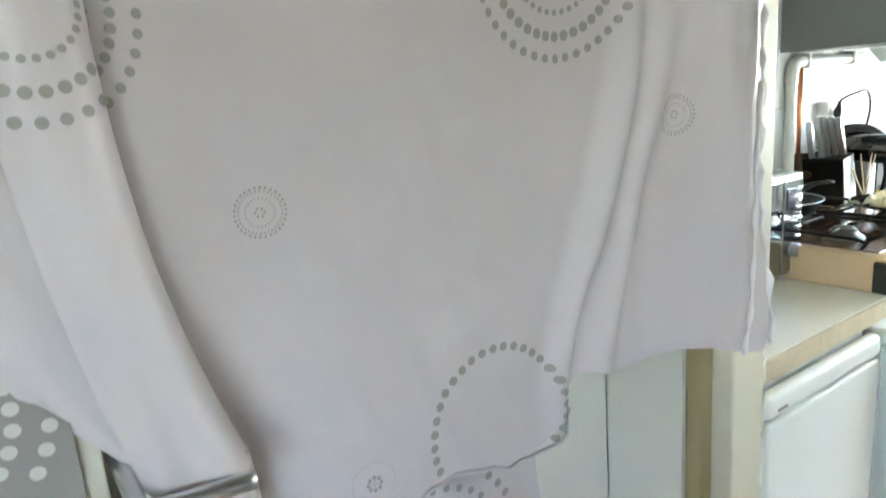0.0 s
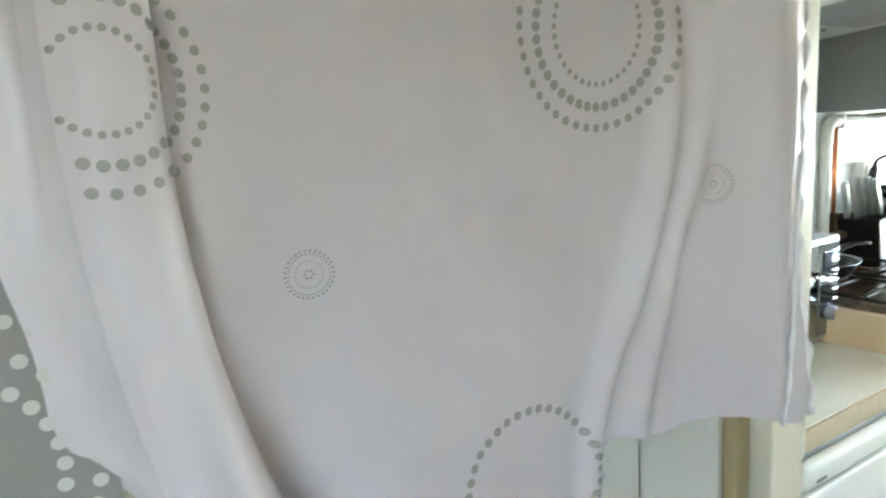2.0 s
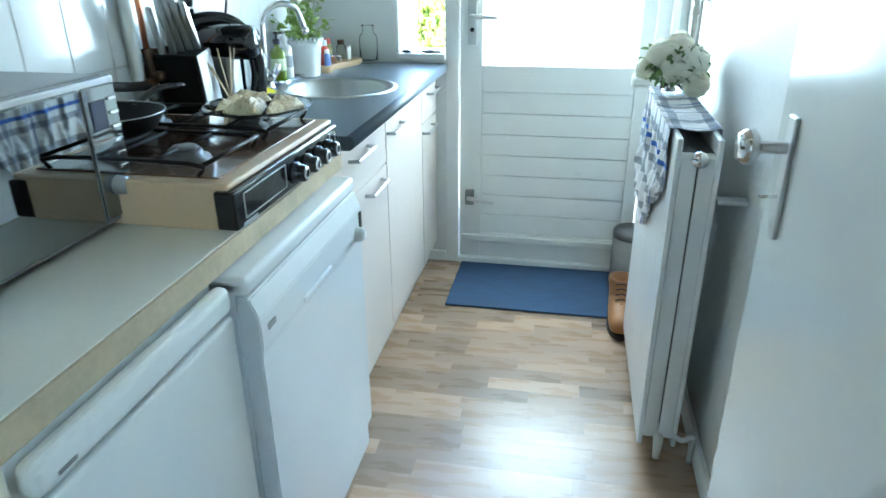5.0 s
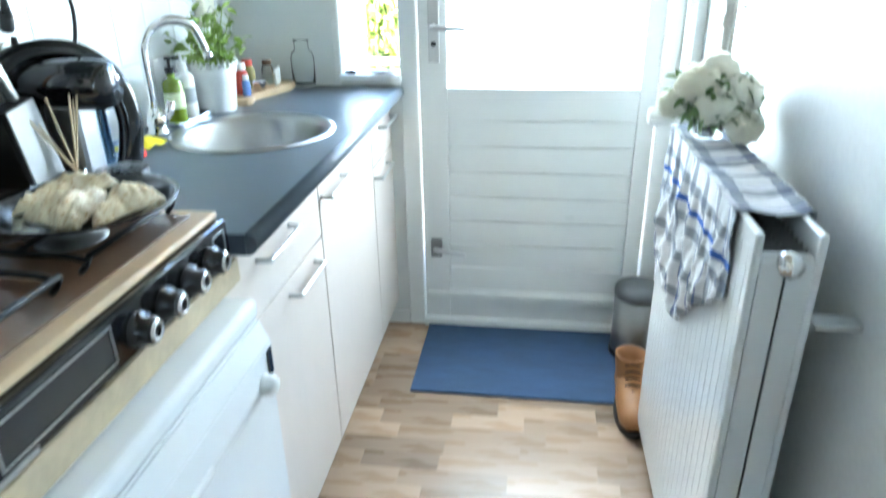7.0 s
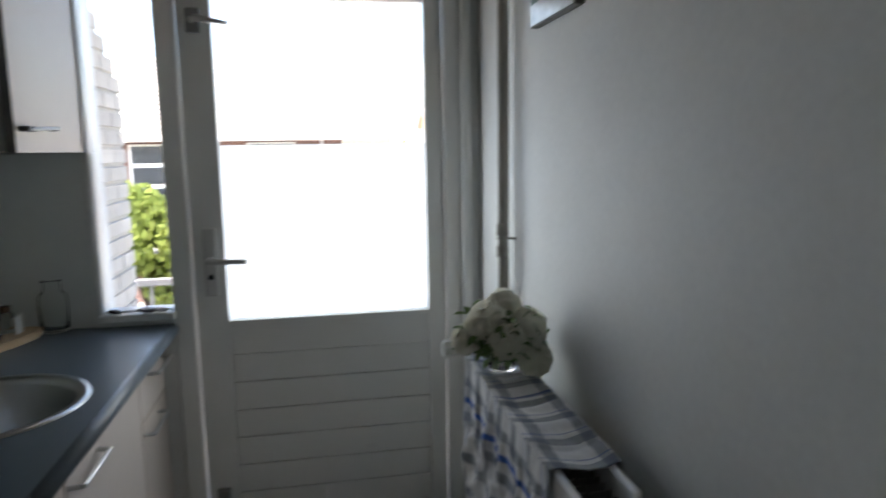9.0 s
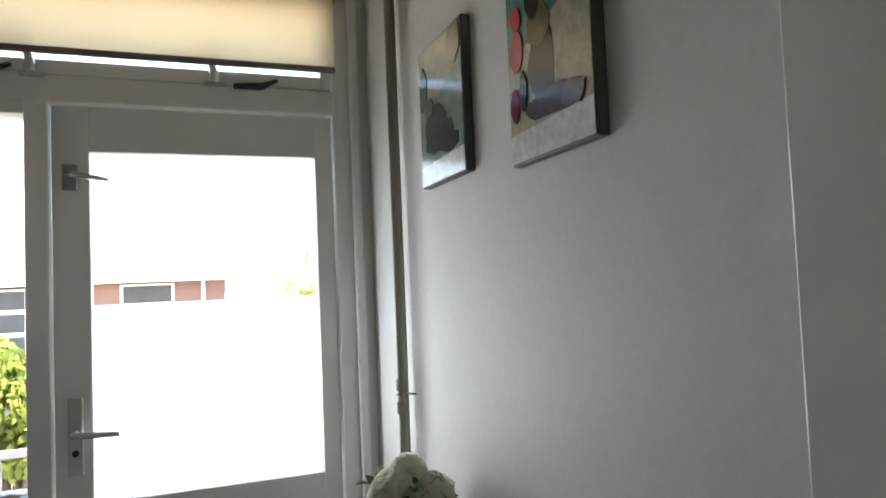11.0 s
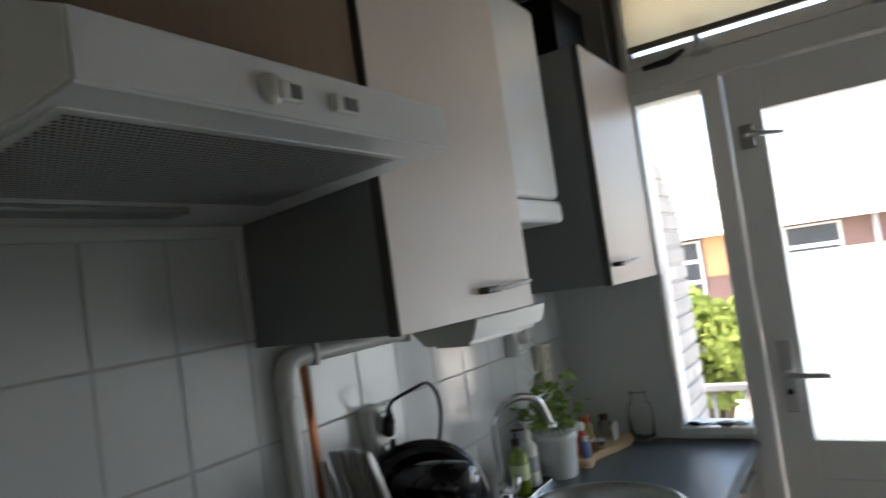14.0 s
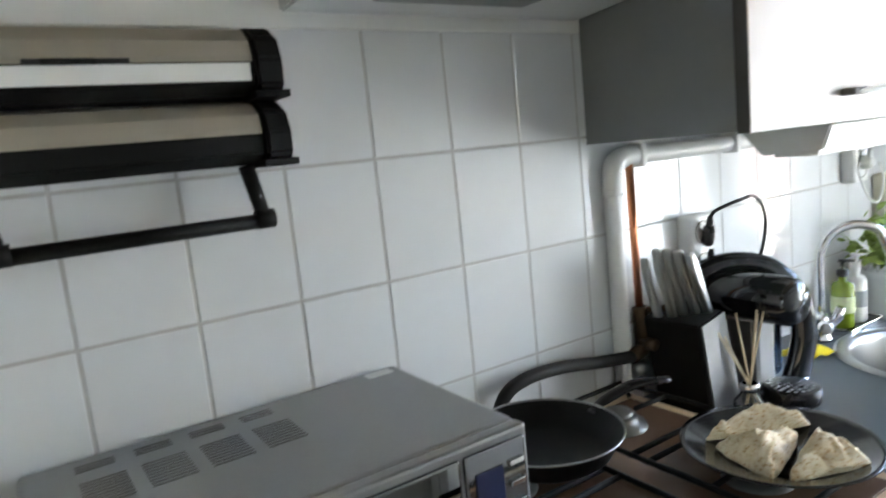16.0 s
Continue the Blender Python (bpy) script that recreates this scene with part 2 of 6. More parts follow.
def single(name, bm, mat, label, category, group="", kind="", smooth=False):
    """A thing that is one mesh."""
    lo = Vector([min(v.co[i] for v in bm.verts) for i in range(3)])
    hi = Vector([max(v.co[i] for v in bm.verts) for i in range(3)])
    at = Vector(((lo.x + hi.x) / 2, (lo.y + hi.y) / 2, lo.z))
    bmesh.ops.translate(bm, verts=bm.verts[:], vec=-at)
    ob = new(name, mesh_of(name, bm, mat, smooth))
    ob.location = at
    BASE[ob] = at
    return tagged(ob, label, category, group, kind)


def setting(name, bm, mat, label, category):
    return single(name, bm, mat, label, category, kind="structure")


# ---- the room's shell ----
X0, X1 = 1.20, 3.66          # kitchen: doorway wall and back wall
YR, YL = -0.15, 1.375        # grey wall and tiled wall
TOP = 2.46
WORK, LOW = 0.91, 0.865      # dark worktop, cream counter
setting("floor", block(-2.4, 3.90, -1.3, 1.6, -0.12, -0.006), PLANK, "laminate floor of short beech-coloured strips", "floor")
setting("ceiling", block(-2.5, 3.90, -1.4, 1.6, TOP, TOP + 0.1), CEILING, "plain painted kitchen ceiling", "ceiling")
wall_tiled = setting("wall_left", block(X0, 3.80, YL, YL + 0.12, 0, TOP), WALL_CREAM, "cream painted wall with white tiles above the counter", "wall")
setting("wall_right", block(0.95, 3.80, YR - 0.12, YR, 0, TOP), WALL, "smooth grey-white plastered kitchen wall", "wall")
back = bmesh.new()
box(back, X1, X1 + 0.12, 1.02, YL, 0, TOP)
box(back, 3.575, X1 + 0.12, YR, -0.119, 0, TOP)
box(back, X1, X1 + 0.12, -0.119, -0.10, 0, TOP)
box(back, X1, X1 + 0.12, -0.10, 1.02, 2.40, TOP)
box(back, X1, X1 + 0.12, 0.77, 1.02, 0, 0.90)
setting("wall_back", back, WALL, "painted back wall round the garden door", "wall")
dw = bmesh.new()
box(dw, 1.08, 1.165, 0.786, 1.50, 0, TOP)
box(dw, 1.165, X0, 1.34, 1.50, 0, TOP)
box(dw, 1.08, X0, -1.3, -0.13, 0, TOP)
box(dw, 1.08, X0, -0.13, 0.786, 2.12, TOP)
box(dw, 1.165, X0, 0.786, 1.34, 2.12, TOP)
setting("wall_doorway", dw, WALL_CREAM, "cream wall with the kitchen doorway", "wall")
hl = bmesh.new()
box(hl, -2.4, 0.171, 0.97, 1.09, 0, TOP)
box(hl, 0.14, 1.08, 0.97, 1.09, 2.10, TOP)
# unseen sheet behind the door leaf, added to stop sky light leaking past
box(hl, 0.171, 1.08, 1.06, 1.09, 0, 2.10)
setting("wall_hall_left", hl, WALL, "pale hall wall with a door", "wall")
# out of view; the opening is added to let fill light into the hall
hr = bmesh.new()
for x0, x1, z0, z1 in ((-2.4, -1.6, 0, TOP), (-0.8, 1.08, 0, TOP), (-1.6, -0.8, 0, 1.1), (-1.6, -0.8, 2.0, TOP)):
    box(hr, x0, x1, -1.4, -1.3, z0, z1)
setting("wall_hall_right", hr, WALL, "pale unseen hall wall with an opening added for fill light", "wall")
setting("wall_hall_end", block(-2.5, -2.4, -1.3, 0.97, 0, TOP), WALL, "plain pale hall end wall", "wall")
setting("baseboard", block(1.95, 3.58, YR, YR + 0.016, 0, 0.075, bevel=0.004), DOOR_PAINT, "white painted skirting board", "skirting")
setting("splash_panel", block(3.584, X1, 0.997, YL - 0.009, WORK + 0.0005, 1.424, bevel=0.002), PANEL, "smooth pale panel behind the worktop", "wall panel")
setting("tile_trim", block(X0, 2.26, YL - 0.010, YL, 1.618, 1.66, bevel=0.003), WHITE_PLASTIC, "white strip above the wall tiles", "trim")

# ---- garden door, side window and top window in one white frame ----
FX = 3.60
frame_mesh = bmesh.new()
for y0, y1, z0, z1 in ((-0.095, -0.040, 0, 2.40), (0.742, 0.800, 0, 2.000), (1.000, 1.022, 0.90, 2.40), (-0.040, 1.000, 2.000, 2.075),
                       (0.800, 1.000, 0.90, 0.95), (0.800, 1.000, 1.965, 2.0), (-0.040, 1.000, 2.35, 2.40), (0.802, 1.000, 0.0, 0.05)):
    box(frame_mesh, FX - 0.02, FX + 0.075, y0, y1, z0, z1, bevel=0.004)
box(frame_mesh, FX - 0.05, FX - 0.02, -0.118, -0.090, 0, 2.40, bevel=0.008)
setting("door_frame", frame_mesh, DOOR_PAINT, "white painted timber frame of door and windows", "frame")
box_low = block(FX - 0.01, FX + 0.075, 0.80, 1.04, 0.05, 0.90)
setting("infill_panel", box_low, DOOR_PAINT, "white panel under the side window", "panel")
door = thing("door_1", (FX, 0.35, 0), "white garden door with frosted glass and grooved lower boards", "door", kind="structure")
leaf = bmesh.new()
for y0, y1, z0, z1 in ((-0.036, 0.018, 0.03, 1.996), (0.645, 0.738, 0.03, 1.996), (0.018, 0.645, 1.868, 1.996), (0.018, 0.645, 0.794, 0.903), (0.018, 0.645, 0.03, 0.147)):
    box(leaf, FX, FX + 0.045, y0, y1, z0, z1, bevel=0.003)
part("door_leaf", leaf, DOOR_PAINT, door)
for k in range(7):
    z1 = 0.794 - 0.0924 * k
    part("board", block(FX + 0.006, FX + 0.030, 0.018, 0.645, z1 - 0.0924 + 0.0008, z1 - 0.0008, bevel=0.0035), DOOR_PAINT, door)
part("board_backing", block(FX + 0.018, FX + 0.040, 0.018, 0.645, 0.147, 0.794), DOOR_PAINT, door)
part("weather_bar", block(FX - 0.018, FX, -0.03, 0.73, 0.108, 0.142, bevel=0.006), DOOR_PAINT, door)
pane = part("pane", block(FX + 0.020, FX + 0.024, 0.018, 0.645, 1.440, 1.868), CLEAR, door, "clear glass pane")
pane.visible_shadow = False
pane = part("pane", block(FX + 0.018, FX + 0.026, 0.018, 0.645, 0.903, 1.440), FROST, door, "frosted white glass pane")
pane.visible_shadow = False
plate = part("handle_plate", block(FX - 0.010, FX, 0.668, 0.706, 0.985, 1.195, bevel=0.004), ALU, door, "satin aluminium door plate")
part("lever", tube(smooth_path([(FX - 0.005, 0.687, 1.098), (FX - 0.045, 0.687, 1.098), (FX - 0.052, 0.670, 1.098), (FX - 0.052, 0.575, 1.094)]), 0.009), ALU, plate, "satin lever handle")
part("keyhole", lathe([(0, 0), (0.009, 0), (0.009, 0.006), (0, 0.006)], (FX - 0.016, 0.687, 1.045), "x", 16), BLACK, plate)
for z, dy in ((1.795, 0.095), (0.322, 0.105)):
    bolt = part("door_bolt", block(FX - 0.022, FX, 0.672, 0.712, z - 0.035, z + 0.035, bevel=0.004), STEEL_GREY, door, "metal side bolt with a lever")
    part("bolt_lever", tube([(FX - 0.03, 0.695, z), (FX - 0.045, 0.68, z + 0.003), (FX - 0.045, 0.687 - dy, z - 0.012)], [0.010, 0.010, 0.006]), ALU, bolt)
setting("threshold", block(FX - 0.03, FX + 0.075, -0.040, 0.742, 0.0, 0.030, bevel=0.004), DOOR_PAINT, "white painted door threshold", "threshold")
win = thing("window_1", (FX, 0.9, 0.95), "narrow clear side window beside the garden door", "window", kind="structure")
pane = part("pane", block(FX + 0.020, FX + 0.024, 0.80, 1.00, 0.95, 1.965), CLEAR, win)
pane.visible_shadow = False
part("window_sill", block(FX - 0.045, FX + 0.01, 0.795, 1.005, 0.925, 0.95, bevel=0.005), DOOR_PAINT, win)
topwin = thing("window_2", (FX, 0.48, 2.075), "top-hung window above the door in a white sash", "window", kind="structure")
sash = bmesh.new()
for y0, y1, z0, z1 in ((-0.036, -0.006, 2.078, 2.345), (0.985, 0.998, 2.078, 2.345), (-0.006, 0.985, 2.078, 2.120), (-0.006, 0.985, 2.315, 2.345)):
    box(sash, FX - 0.012, FX + 0.04, y0, y1, z0, z1, bevel=0.003)
part("sash", sash, DOOR_PAINT, topwin)
pane = part("pane", block(FX + 0.012, FX + 0.016, -0.006, 0.985, 2.120, 2.315), CLEAR, topwin)
pane.visible_shadow = False
for y in (0.778, 0.309):
    st = part("window_stay", block(FX - 0.035, FX - 0.012, y - 0.03, y + 0.03, 2.066, 2.082, bevel=0.003), ALU, topwin, "metal window stay")
    part("stay_pin", tube([(FX - 0.03, y + 0.004, 2.080), (FX - 0.032, y + 0.002, 2.105), (FX - 0.035, y + 0.012, 2.15), (FX - 0.035, y + 0.016, 2.195)], [0.017, 0.013, 0.008, 0.006]), ALU, st)
for y in (0.890, 0.195):
    part("stay_arm", tube([(FX - 0.028, y + 0.062, 2.072), (FX - 0.030, y - 0.02, 2.075), (FX - 0.030, y - 0.066, 2.096)], [0.014, 0.018, 0.009], flat=0.6), BLACK, topwin, "dark stay arm")


# ---- kitchen: base run ----
def bow_handle(x0, x1, y, z, parent):
    """A satin bar handle on a front that faces the room."""
    pts = smooth_path([(x0, y, z), (x0 + 0.004, y - 0.023, z), (x0 + 0.02, y - 0.027, z), (x1 - 0.02, y - 0.027, z), (x1 - 0.004, y - 0.023, z), (x1, y, z)], 4)
    return part("handle", tube(pts, 0.0055, 8), ALU, parent, "satin metal bar handle")


FRONT = 0.842


def base_unit(x0, x1, drawer, label, hx, hd):
    u = thing("base_cabinet", ((x0 + x1) / 2, 1.1, 0), label, "cabinet", "base cabinets")
    part("body", block(x0 + 0.001, x1 - 0.001, FRONT + 0.020, YL - 0.02, 0.10, 0.72), CAB_GREY, u)
    part("plinth", block(x0 + 0.001, x1 - 0.001, FRONT + 0.045, FRONT + 0.06, 0.0, 0.10), CAB, u, "beige kick board")
    top = WORK - 0.045
    if drawer:
        d = part("drawer_front", block(x0 + 0.003, x1 - 0.003, FRONT, FRONT + 0.018, 0.711, top, bevel=0.002), CAB, u)
        bow_handle(hd, hd + 0.17, FRONT, 0.814, d)
        top = 0.706
    d = part("door", block(x0 + 0.003, x1 - 0.003, FRONT, FRONT + 0.018, 0.105, top, bevel=0.002), CAB, u)
    bow_handle(hx, hx + 0.17, FRONT, top - (0.032 if drawer else 0.066), d)
    return u


base_unit(2.262, 2.770, True, "beige base cabinet with a drawer beside the dishwasher", 2.530, 2.400)
base_unit(2.770, 3.300, False, "beige base cabinet with a full-height door under the sink", 2.785, 0)
base_unit(3.300, 3.590, True, "beige base cabinet with a drawer beside the garden door", 3.312, 3.400)

# worktop with the round sink let into it
SX, SY, SR = 2.950, 1.055, 0.199
wt = bmesh.new()
WX0, WX1, WY0, WY1 = 2.300, 3.655, 0.808, YL - 0.004
n = 48
ring = [(SX + (SR - 0.012) * math.cos(2 * math.pi * i / n), SY + (SR - 0.012) * math.sin(2 * math.pi * i / n)) for i in range(n)]


def to_edge(x, y):
    dx, dy = x - SX, y - SY
    k = min((WX1 - SX if dx > 0 else WX0 - SX) / dx if abs(dx) > 1e-6 else 99, (WY1 - SY if dy > 0 else WY0 - SY) / dy if abs(dy) > 1e-6 else 99)
    return SX + dx * k, SY + dy * k


rim_pts = []
for i, p in enumerate(ring):
    rim_pts.append(to_edge(*p))
for corner in ((WX0, WY0), (WX0, WY1), (WX1, WY0), (WX1, WY1)):
    j = min(range(n), key=lambda i: (rim_pts[i][0] - corner[0]) ** 2 + (rim_pts[i][1] - corner[1]) ** 2)
    rim_pts[j] = corner
for z in (WORK, WORK - 0.038):
    lo = [wt.verts.new((*p, z)) for p in ring]
    hi = [wt.verts.new((*p, z)) for p in rim_pts]
    for i in range(n):
        wt.faces.new((lo[i], lo[(i + 1) % n], hi[(i + 1) % n], hi[i]))
wtop = thing("worktop", (2.98, 1.08, WORK - 0.038), "dark slate-look worktop with a rounded front edge", "worktop")
part("slab", wt, WORKTOP, wtop)
part("front_edge", tube([(WX0, WY0, WORK - 0.019), (WX1, WY0, WORK - 0.019)], 0.019, 20), WORKTOP, wtop, "rounded front edge")
part("end_strip", block(WX0 - 0.002, WX0 - 0.0002, WY0, WY1, WORK - 0.037, WORK - 0.0005), WORKTOP, wtop, "dark end strip")
sink = thing("sink", (SX, SY, WORK), "round stainless steel sink set into the dark worktop", "sink")
part("bowl", lathe([(SR + 0.006, 0.0005), (SR + 0.005, 0.004), (SR - 0.008, 0.0055), (SR - 0.022, 0.001), (SR - 0.028, -0.012), (SR - 0.032, -0.12), (SR - 0.05, -0.148), (SR - 0.08, -0.155), (0.045, -0.158), (0.040, -0.162), (0, -0.162)], (SX, SY, WORK), steps=64), STEEL, sink)
part("drain", lathe([(0.038, -0.158), (0.036, -0.155), (0.012, -0.155), (0.010, -0.150), (0, -0.150)], (SX, SY, WORK)), CHROME, sink)
ov = bmesh.new()
for k in (-1, 0, 1):
    a = math.radians(150 + 4.2 * k)
    r = SR - 0.0305
    box(ov, SX + r * math.cos(a) - 0.003, SX + r * math.cos(a) + 0.003, SY + r * math.sin(a) - 0.003, SY + r * math.sin(a) + 0.003, WORK - 0.05, WORK - 0.027)
part("overflow", ov, BLACK, sink, "slotted overflow")

# dishwasher and fridge under the cream counter
dish = thing("dishwasher", (2.0, 1.08, 0), "white freestanding dishwasher with a worn top and a dial", "dishwasher")
DX0, DX1, DF, FRF = 1.668, 2.256, 0.770, 0.790
part("body", block(DX0, DX1, DF + 0.035, YL - 0.03, 0.02, 0.815), ENAMEL, dish)
part("top", block(DX0, DX1, DF + 0.010, 1.20, 0.786, 0.822, bevel=0.012, segments=4), ENAMEL, dish)
ddoor = part("door", prism([(DF + 0.035, 0.10), (DF, 0.105), (DF, 0.67), (DF - 0.004, 0.69), (DF - 0.004, 0.745), (DF + 0.012, 0.784), (DF + 0.035, 0.784)], DX0 + 0.003, DX1 - 0.003, "x", bevel=0.003), ENAMEL, dish)
part("kick_panel", block(DX0 + 0.006, DX1 - 0.006, DF + 0.012, DF + 0.03, 0.012, 0.097, bevel=0.003), ENAMEL, dish)
part("dial", lathe([(0, -0.022), (0.012, -0.022), (0.017, -0.016), (0.019, 0.001)], (DX1 - 0.050, DF - 0.003, 0.690), "y"), WHITE_PLASTIC, ddoor, "white programme dial")
part("display", block(DX1 - 0.030, DX1 - 0.010, DF - 0.0065, DF - 0.002, 0.690, 0.738, bevel=0.003), BLACK_GLOSS, ddoor, "small black display")
part("grip", block(DX0 + 0.19, DX1 - 0.24, DF - 0.010, DF - 0.002, 0.682, 0.694, bevel=0.003), ENAMEL, ddoor, "recessed door grip lip")
part("badge", block(DX0 + 0.03, DX0 + 0.06, DF - 0.006, DF - 0.003, 0.712, 0.724), STEEL_GREY, ddoor, "small maker badge")
fr = thing("fridge", (1.43, 1.08, 0), "white undercounter fridge with a rounded top edge", "fridge")
FX0, FX1 = 1.208, 1.645
part("body", block(FX0, FX1, FRF + 0.045, YL - 0.03, 0.02, 0.822), ENAMEL_OLD, fr)
part("top", block(FX0, FX1, FRF + 0.005, 0.8255, 0.775, 0.8235, bevel=0.014, segments=4), ENAMEL_OLD, fr)
fdoor = part("door", block(FX0 + 0.002, FX1 - 0.002, FRF + 0.006, FRF + 0.04, 0.06, 0.769, bevel=0.008, segments=3), ENAMEL_OLD, fr)
part("badge", block(FX0 + 0.03, FX0 + 0.06, FRF + 0.0035, FRF + 0.007, 0.790, 0.795), STEEL_GREY, fr, "small grey maker badge")
cnt = thing("counter", (1.75, 1.1, 0.8245), "cream counter top lying over the appliances", "counter")
part("slab", block(X0 + 0.004, 2.302, 0.834, YL - 0.004, 0.8245, LOW + 0.004, bevel=0.002), COUNTER, cnt)
part("front_edge", block(X0 + 0.004, 2.302, 0.826, 0.8335, 0.8265, LOW + 0.0035, bevel=0.002), material("worn_tan_edge", (0.52, 0.42, 0.28), 0.55, vary=0.3, scale=14, bump=0.2), cnt, "worn tan edging")
CT = LOW + 0.004

# gas stove
stove = thing("gas_stove", (2.02, 1.08, CT), "old four-burner table-top gas stove, brown and black", "stove")
GX0, GX1, GY0, GY1, GZ = 1.756, 2.284, 0.834, 1.330, 0.955
part("body", block(GX0, GX1, GY0 + 0.03, GY1, CT, GZ - 0.006, bevel=0.004), CREAM_METAL, stove, "beige enamelled side")
part("hob", block(GX0, GX1, GY0 + 0.005, GY1, GZ - 0.012, GZ, bevel=0.005, segments=3), CREAM_METAL, stove, "cream hob rim")
part("hob_well", block(GX0 + 0.028, GX1 - 0.028, GY0 + 0.034, GY1 - 0.03, GZ, GZ + 0.004, bevel=0.002), BROWN_ENAMEL, stove, "brown enamelled hob plate")
panel = part("control_panel", block(GX0 - 0.002, GX1 + 0.002, GY0 - 0.006, GY0 + 0.034, CT + 0.002, GZ - 0.013, bevel=0.004), BLACK_GLOSS, stove, "black control panel")
for k in range(4):
    x = GX0 + 0.262 + 0.066 * k
    kn = part("knob", lathe([(0, -0.026), (0.015, -0.026), (0.018, -0.022), (0.018, -0.010), (0.023, -0.007), (0.023, 0.002)], (x, GY0 - 0.006, 0.900), "y", 24), BLACK, panel)
    part("knob_face", lathe([(0.008, -0.0268), (0.008, -0.0282), (0.0125, -0.0282), (0.0145, -0.0258)], (x, GY0 - 0.006, 0.900), "y", 24), CHROME, kn, "silver knob face")
fr_line = bmesh.new()
for x0, x1, z0, z1 in ((GX0 + 0.03, GX0 + 0.215, 0.884, 0.886), (GX0 + 0.03, GX0 + 0.215, 0.930, 0.932), (GX0 + 0.03, GX0 + 0.032, 0.884, 0.932), (GX0 + 0.213, GX0 + 0.215, 0.884, 0.932)):
    box(fr_line, x0, x1, GY0 - 0.0075, GY0 - 0.005, z0, z1)
end_line = bmesh.new()
for x0, x1, z0, z1 in ((GX1 - 0.052, GX1 - 0.014, 0.890, 0.892), (GX1 - 0.052, GX1 - 0.014, 0.927, 0.929), (GX1 - 0.052, GX1 - 0.050, 0.890, 0.929), (GX1 - 0.016, GX1 - 0.014, 0.890, 0.929)):
    box(end_line, x0, x1, GY0 - 0.0075, GY0 - 0.005, z0, z1)
part("panel_line", end_line, ALU, panel, "thin silver outline on the panel")
part("panel_line", fr_line, ALU, panel, "thin silver outline on the panel")
part("emblem", block(GX0 + 0.02, GX0 + 0.075, GY0 - 0.0075, GY0 - 0.005, 0.872, 0.879), ALU, panel, "small silver emblem")
BURNER = material("dull_burner_metal", (0.17, 0.165, 0.155), 0.42, 0.7, vary=0.25, scale=30)
for bx, by in ((1.885, 1.21), (2.150, 1.235), (1.885, 0.99), (2.150, 0.99)):
    bu = part("burner", lathe([(0.048, 0.003), (0.045, 0.010), (0.034, 0.013), (0.033, 0.020), (0.030, 0.024), (0, 0.025)], (bx, by, GZ), steps=28), BURNER, stove, "round gas burner")
    part("burner_cap", lathe([(0.024, 0.024), (0.026, 0.027), (0.022, 0.031), (0, 0.032)], (bx, by, GZ), steps=28), BURNER, bu)
for bx in (1.885, 2.150):
    gr = bmesh.new()
    for sx in (-1, 1):
        tube(smooth_path([(bx + sx * 0.105, 0.905, GZ + 0.006), (bx + sx * 0.105, 0.92, GZ + 0.028), (bx + sx * 0.105, 1.285, GZ + 0.028), (bx + sx * 0.105, 1.30, GZ + 0.006)], 3), 0.0042, 8, gr)
    for by in (0.99, 1.22):
        for dx, dy in ((1, 0), (-1, 0)):
            tube([(bx + dx * 0.105, by, GZ + 0.028), (bx + dx * 0.025, by, GZ + 0.030)], 0.0042, 8, gr)
        for s in (-1, 1):
            tube([(bx - 0.105, by + s * 0.10, GZ + 0.028), (bx + 0.105, by + s * 0.10, GZ + 0.028)], 0.0042, 8, gr)
    part("pan_support", gr, BLACK_MATT, stove, "black wire pan support")

# microwave
mw = thing("microwave", (1.57, 1.21, CT), "grey steel microwave oven with a glossy dark door", "microwave")
MX0, MX1, MY0, MY1, MZ = 1.325, 1.808, 1.052, 1.358, 1.130
part("body", block(MX0, MX1, MY0 + 0.022, MY1, CT + 0.012, MZ, bevel=0.006, segments=3), STEEL_GREY, mw)
part("face", block(MX0, MX1, MY0 + 0.004, MY0 + 0.024, CT + 0.012, MZ - 0.001, bevel=0.004), STEEL_GREY, mw, "silver front frame")
part("door", block(MX0 + 0.008, MX1 - 0.095, MY0, MY0 + 0.008, CT + 0.020, MZ - 0.012, bevel=0.003), MIRROR_BLACK, mw, "glossy dark glass door")
ctl = part("control_panel", block(MX1 - 0.090, MX1 - 0.006, MY0, MY0 + 0.008, CT + 0.020, MZ - 0.012, bevel=0.003), material("dark_grey_panel", (0.26, 0.27, 0.275), 0.06, 0.9, vary=0.03), mw, "dark grey control panel")
part("sticker", block(MX1 - 0.055, MX1 - 0.015, MY1 - 0.030, MY1 - 0.010, MZ + 0.0002, MZ + 0.001), WHITE_PLASTIC, mw, "worn pale sticker on the top")
part("display", block(MX1 - 0.078, MX1 - 0.040, MY0 - 0.002, MY0 + 0.002, MZ - 0.085, MZ - 0.035, bevel=0.001), material("dark_blue_display", (0.02, 0.025, 0.06), 0.15), ctl, "dark blue display")
for k in range(6):
    part("button", block(MX1 - 0.032, MX1 - 0.012, MY0 - 0.004, MY0 + 0.001, MZ - 0.040 - 0.024 * k, MZ - 0.034 - 0.024 * k, bevel=0.001), CHROME, ctl)
part("dial", lathe([(0, -0.018), (0.015, -0.018), (0.018, 0.0)], (MX1 - 0.048, MY0, CT + 0.075), "y", 24), STEEL_GREY, ctl)
for fx in (MX0 + 0.04, MX1 - 0.04):
    for fy in (MY0 + 0.05, MY1 - 0.05):
        part("foot", lathe([(0.012, 0), (0.012, 0.013)], (fx, fy, CT), steps=12), BLACK, mw)
vents = bmesh.new()
